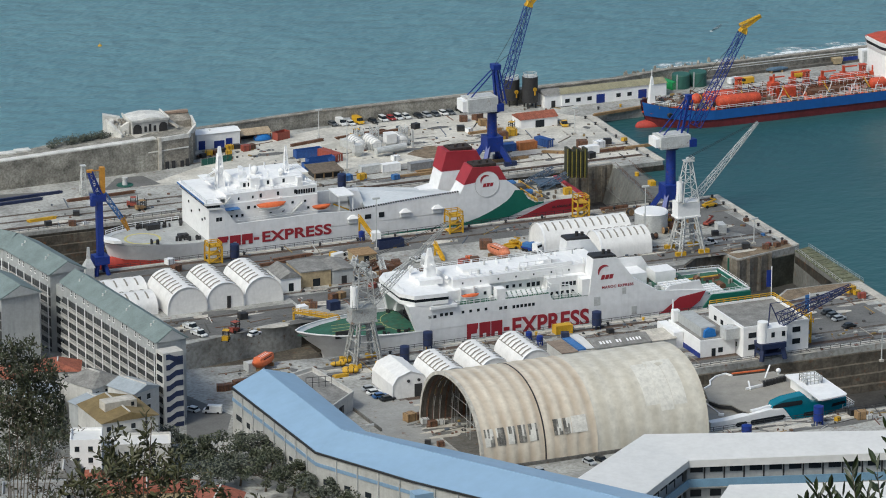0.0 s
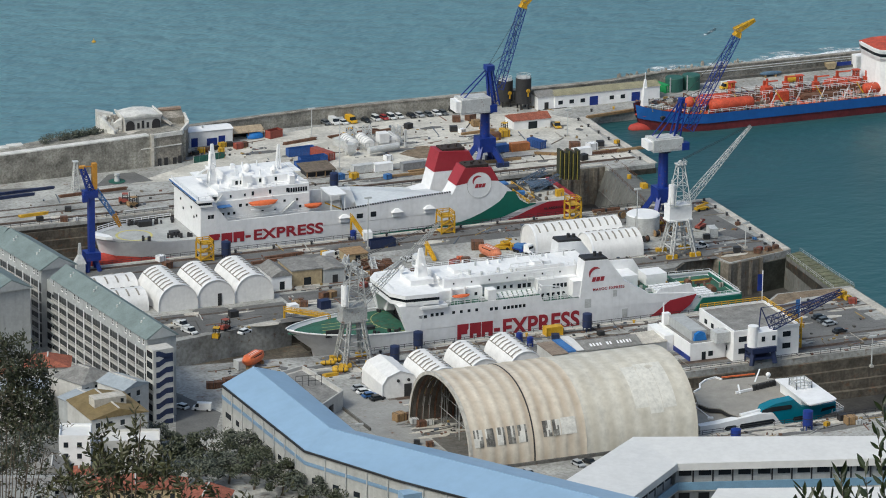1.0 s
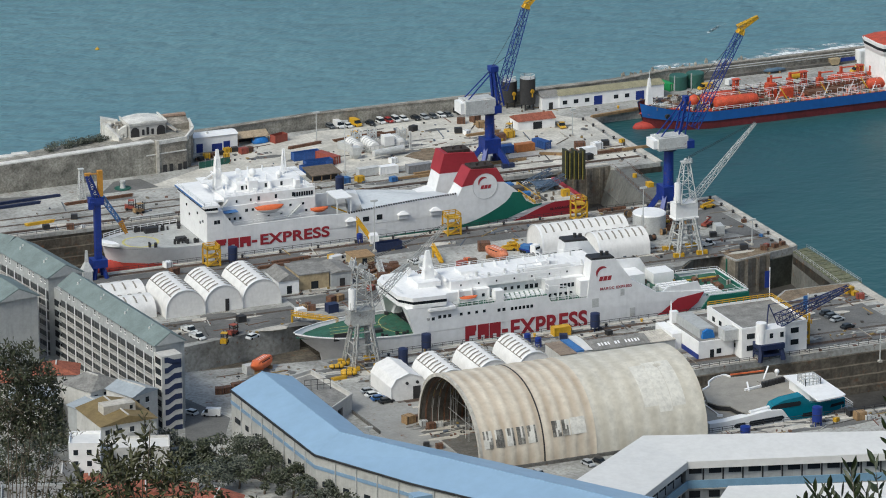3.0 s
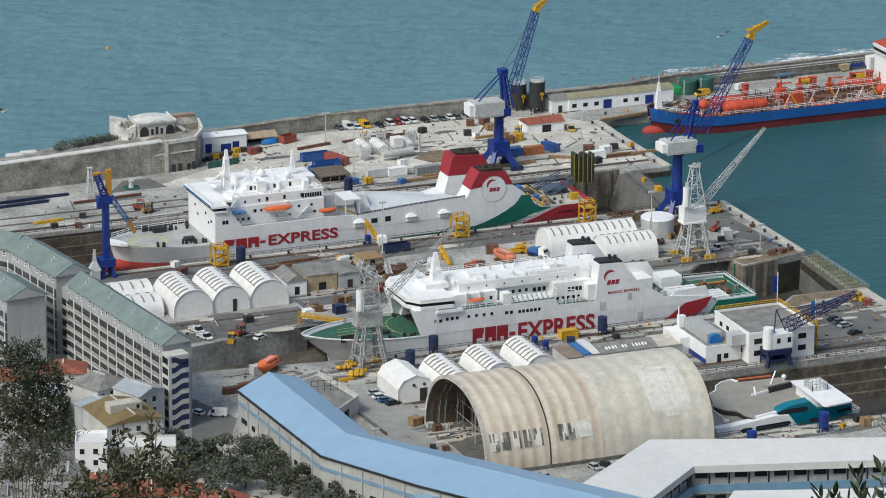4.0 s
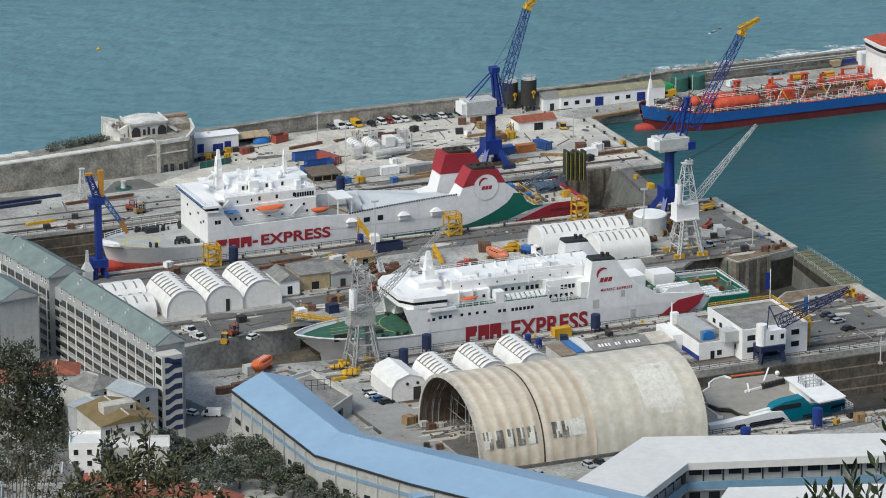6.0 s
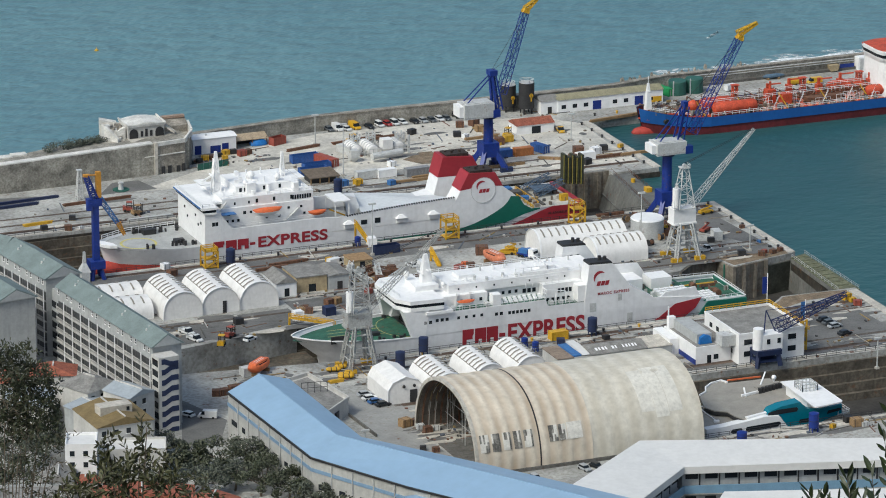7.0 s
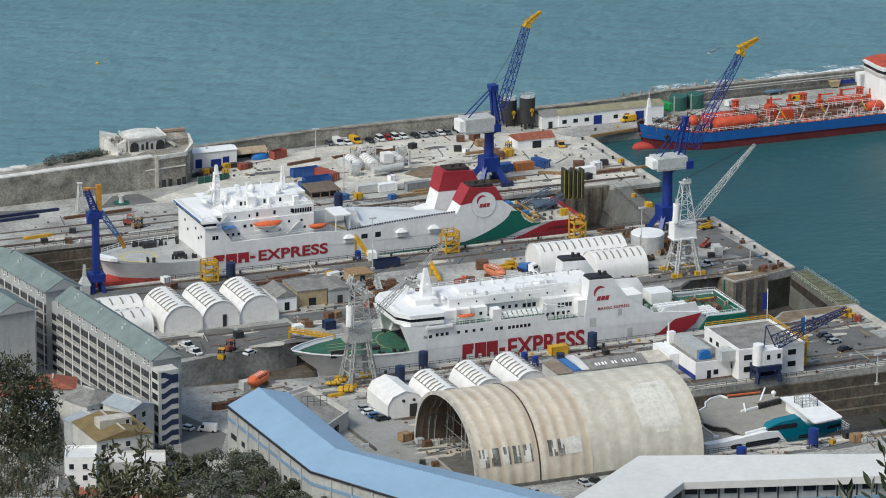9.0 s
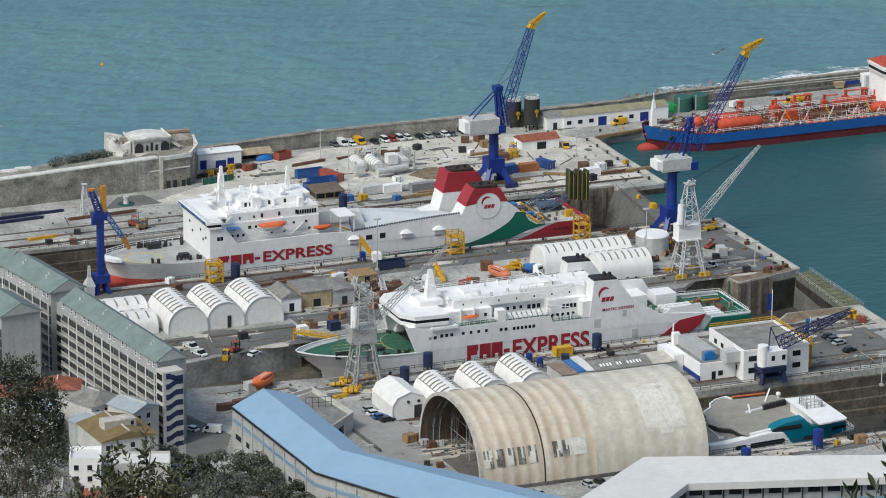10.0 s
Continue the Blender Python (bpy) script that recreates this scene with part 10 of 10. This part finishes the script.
def sprig(m, st, base, tip, n, length, g, spread=0.8, wide=0.13):
    """A leafy twig with lance-shaped, slightly folded leaves."""
    base, tip = Vector(base), Vector(tip)
    st.cyl(base, tip, length * 0.035, length * 0.015, n=5)
    ax = (tip - base).normalized()
    for k in range(n):
        u = (k + 0.6) / n
        p = base.lerp(tip, u)
        q = k * 2.4 + g.uniform(-0.4, 0.4)
        s = ax.orthogonal().normalized()
        o = ax.cross(s)
        d = (ax * g.uniform(0.5, 1.1) + (s * math.cos(q) + o * math.sin(q)) * spread).normalized()
        l = length * g.uniform(0.7, 1.1)
        w = d.cross(Vector((g.gauss(0, 1), g.gauss(0, 1), g.gauss(0, 1)))).normalized() * l * wide
        f = d.cross(w).normalized() * l * 0.05
        m.add([p, p + d * l * 0.35 + w - f, p + d * l * 0.7 + w * 0.8 - f, p + d * l, p + d * l * 0.7 - w * 0.8 - f, p + d * l * 0.35 - w - f, p + d * l * 0.35 + f, p + d * l * 0.7 + f],
              [(0, 6, 1), (1, 6, 7, 2), (2, 7, 3), (0, 5, 6), (5, 4, 7, 6), (4, 3, 7)])


NEARL = mat("glossy_dark_leaves", (0.028, 0.042, 0.012), 0.45, var=0.35, size=0.08, fine=0.03)
NEARG = mat("dusty_olive_leaves", (0.075, 0.078, 0.032), 0.55, var=0.4, size=0.3, fine=0.1)
DRY = mat("dry_brown_foliage", (0.075, 0.06, 0.035), 0.8, var=0.4, size=0.4, fine=0.15)
# shrub close to the camera
t = thing("olive_shrub", (-482.58, -1168.33, 400.44), "dark olive shrub with lance-shaped leaves close by", "shrub")
m, st, g = M(), M(), random.Random(9)
root = Vector((-482.58, -1168.33, 400.44))
for (a, b, n, l) in (((-482.59, -1168.15, 400.97), (-482.60, -1168.10, 401.09), 11, 0.085), ((-482.55, -1168.16, 400.97), (-482.56, -1168.12, 401.08), 9, 0.075), ((-482.49, -1168.19, 400.97), (-482.49, -1168.13, 401.14), 12, 0.085), ((-482.42, -1168.21, 400.99), (-482.33, -1167.99, 401.09), 12, 0.08), ((-482.37, -1168.22, 401.02), (-482.37, -1168.14, 401.26), 14, 0.075), ((-482.34, -1168.21, 401.09), (-482.35, -1168.12, 401.35), 12, 0.07),
                     ((-482.59, -1168.06, 400.90), (-482.59, -1168.02, 401.01), 9, 0.075), ((-482.44, -1168.02, 400.87), (-482.44, -1167.98, 400.99), 9, 0.08), ((-482.50, -1168.29, 400.98), (-482.50, -1168.25, 401.11), 11, 0.085), ((-482.33, -1168.28, 400.89), (-482.34, -1168.19, 401.14), 12, 0.08)):
    sprig(m, st, a, b, n + 4, l * 0.76, g, 0.5, 0.15)
    st.cyl(root, a, 0.02, 0.005, n=5)
st.cyl(root - Vector((0, 0, 1.2)), root, 0.05, 0.03, n=7)
part("stem", st, BARK, t, "thin woody stems")
part("foliage", m, NEARL, t, "dark lance-shaped leaves")


def near_tree(name, root, sprigs, length, leaf_m, seed, label, n=10, spread=0.8, wide=0.13):
    t = thing(name, root, label, "shrub")
    m, st, g = M(), M(), random.Random(seed)
    root = Vector(root)
    for c, r, k in sprigs:
        c = Vector(c)
        st.cyl(root, c, 0.012, 0.005, n=5)
        for _ in range(k):
            d = Vector((g.gauss(0, 1), g.gauss(0, 1), g.gauss(0.5, 0.8))).normalized()
            p = c + Vector((g.uniform(-1, 1), g.uniform(-1, 1), g.uniform(-1, 1))) * r
            sprig(m, st, p - d * length * 1.6, p + d * length * 1.6, n, length * g.uniform(0.7, 1.2), g, spread, wide)
    st.cyl(root - Vector((0, 0, 3)), root, 0.06, 0.04, n=7)
    part("stem", st, BARK, t, "thin grey branches")
    part("foliage", m, leaf_m, t, "small pointed leaves")


near_tree("hillside_shrub", (-476.38, -1142.69, 389.97), [((-476.53, -1142.17, 391.32), 0.20, 10), ((-476.35, -1142.21, 391.42), 0.22, 12), ((-476.14, -1142.25, 391.57), 0.16, 9), ((-475.98, -1142.35, 391.47), 0.20, 10), ((-476.26, -1142.32, 391.22), 0.26, 13), ((-475.91, -1142.45, 391.27), 0.20, 9), ((-476.70, -1142.15, 391.17), 0.2, 9), ((-476.05, -1142.20, 391.83), 0.06, 2), ((-476.83, -1142.05, 391.32), 0.16, 6), ((-475.78, -1142.54, 391.17), 0.18, 8), ((-475.59, -1142.62, 391.15), 0.16, 5), ((-475.24, -1142.76, 391.17), 0.2, 6), ((-474.81, -1142.94, 391.17), 0.14, 3), ((-476.40, -1142.11, 391.67), 0.10, 3)],
          0.085, NEARG, 15, "olive-green leafy shrub on the near slope", 12, 0.7, 0.19)
near_tree("bushy_tree", (-472.62, -1126.24, 382.89), [((-472.18, -1125.18, 386.53), 0.28, 96), ((-472.01, -1125.35, 386.25), 0.32, 120), ((-472.32, -1125.32, 385.96), 0.32, 120), ((-471.92, -1125.51, 385.89), 0.26, 80), ((-472.20, -1125.51, 385.53), 0.32, 30), ((-471.84, -1125.61, 385.68), 0.2, 14), ((-472.46, -1125.45, 385.39), 0.3, 20), ((-472.16, -1125.70, 385.03), 0.34, 16), ((-471.82, -1125.87, 384.96), 0.2, 8)],
          0.075, LEAFD, 16, "dense bushy dark green tree on the near slope", 9, 0.9, 0.2)
near_tree("dry_shrub", (-475.36, -1135.14, 386.74), [((-475.09, -1134.42, 389.18), 0.25, 10), ((-474.99, -1134.58, 388.82), 0.35, 14), ((-474.84, -1134.71, 388.65), 0.3, 12), ((-474.65, -1134.73, 388.82), 0.3, 10), ((-475.15, -1134.64, 388.47), 0.4, 16), ((-474.70, -1134.85, 388.41), 0.3, 12)],
          0.06, DRY, 17, "sparse dry brown shrub on the near slope", 5)


# stores along the breakwater wall
t = thing("screen_fence", (210, 143.3, 3), "blue sheeted screen against the breakwater wall", "fence")
part("sheet", M().box(206.8, 212.4, 143.0, 143.2, 3.0, 5.2), BLUE, t)
for x in (206.9, 208.7, 210.5, 212.3):
    part("post", M().box(x - 0.1, x + 0.1, 143.2, 143.5, 3, 5.4), GREYW, t)
t = thing("container", (215.7, 142.6, 3), "white store container beside the breakwater wall", "container")
part("box", M().box(213.0, 218.4, 141, 144.2, 3.0, 7.4), WHITE, t)
part("door", M().box(213.6, 215.4, 140.9, 141, 3.2, 7.0), GREYW, t)
t = thing("covered_boat", (181, 141.6, 3), "boat under a faded blue cover on the mole", "boat")
part("cover", M().loft([[(x, 141.6 + w * math.cos(q), 4.2 + 0.9 * w * max(-0.6, math.sin(q))) for q in [i * 6.2832 / 10 for i in range(10)]] for x, w in ((177.0, 0.3), (178.2, 0.8), (182.5, 0.85), (185.0, 0.3))]), mat("faded_blue_cover", (0.10, 0.17, 0.25), 0.7, var=0.3, size=1, fine=0.3), t, smooth=True)
part("cradle", M().box(178.5, 179.0, 140.6, 142.6, 3, 3.8).box(182.4, 182.9, 140.6, 142.6, 3, 3.8), WOOD, t)
t = thing("yellow_tank", (183.5, 132, 3), "small yellow horizontal tank on the mole", "tank")
part("drum", M().cyl((181.9, 132, 4.4), (185.2, 132, 4.4), 1.2, n=14), YEL, t, smooth=True)
part("saddle", M().box(182.4, 182.9, 131, 133, 3, 3.7).box(184.2, 184.7, 131, 133, 3, 3.7), DARK, t)
t = thing("skip", (204.3, 142.9, 3), "tan open waste skip by the breakwater wall", "skip")
part("bin", M().side([(203.0, 3.4), (205.6, 3.4), (206.2, 5.4), (202.4, 5.4)], 141.8, 144.0), BEIGE, t)
part("skid", M().box(203.2, 205.4, 142.0, 142.3, 3, 3.4).box(203.2, 205.4, 143.5, 143.8, 3, 3.4), DARK, t)


# ---- the yellow van that drives out along the mole ----
van = car(162.0, 131.9, 184, "yellow", "van", z=3.02)
van["label"] = "yellow high-roofed delivery van driving along the mole"
van_behind = car(219.0, 131.6, 180, "yellow", "van", z=3.02)
van_behind["label"] = "yellow delivery van following along the mole road"


def motions():
    walk(van, [(t, pose(x, y, 3.02, 0, 0, 185)) for t, x, y in ((0.0, 165.0, 132.6), (2.5, 153.0, 132.3), (5.0, 140.8, 131.6), (7.0, 130.9, 130.3), (8.0, 125.9, 129.6), (9.0, 120.8, 128.9), (9.5, 118.1, 128.6), (10.0, 115.5, 128.3))])
    walk(van_behind, [(t, pose(x, 131.4, 3.02, 0, 0, 180)) for t, x in ((0.0, 219.0), (5.0, 199.3), (7.0, 191.3), (9.0, 184.1), (10.0, 180.4))])


motions()
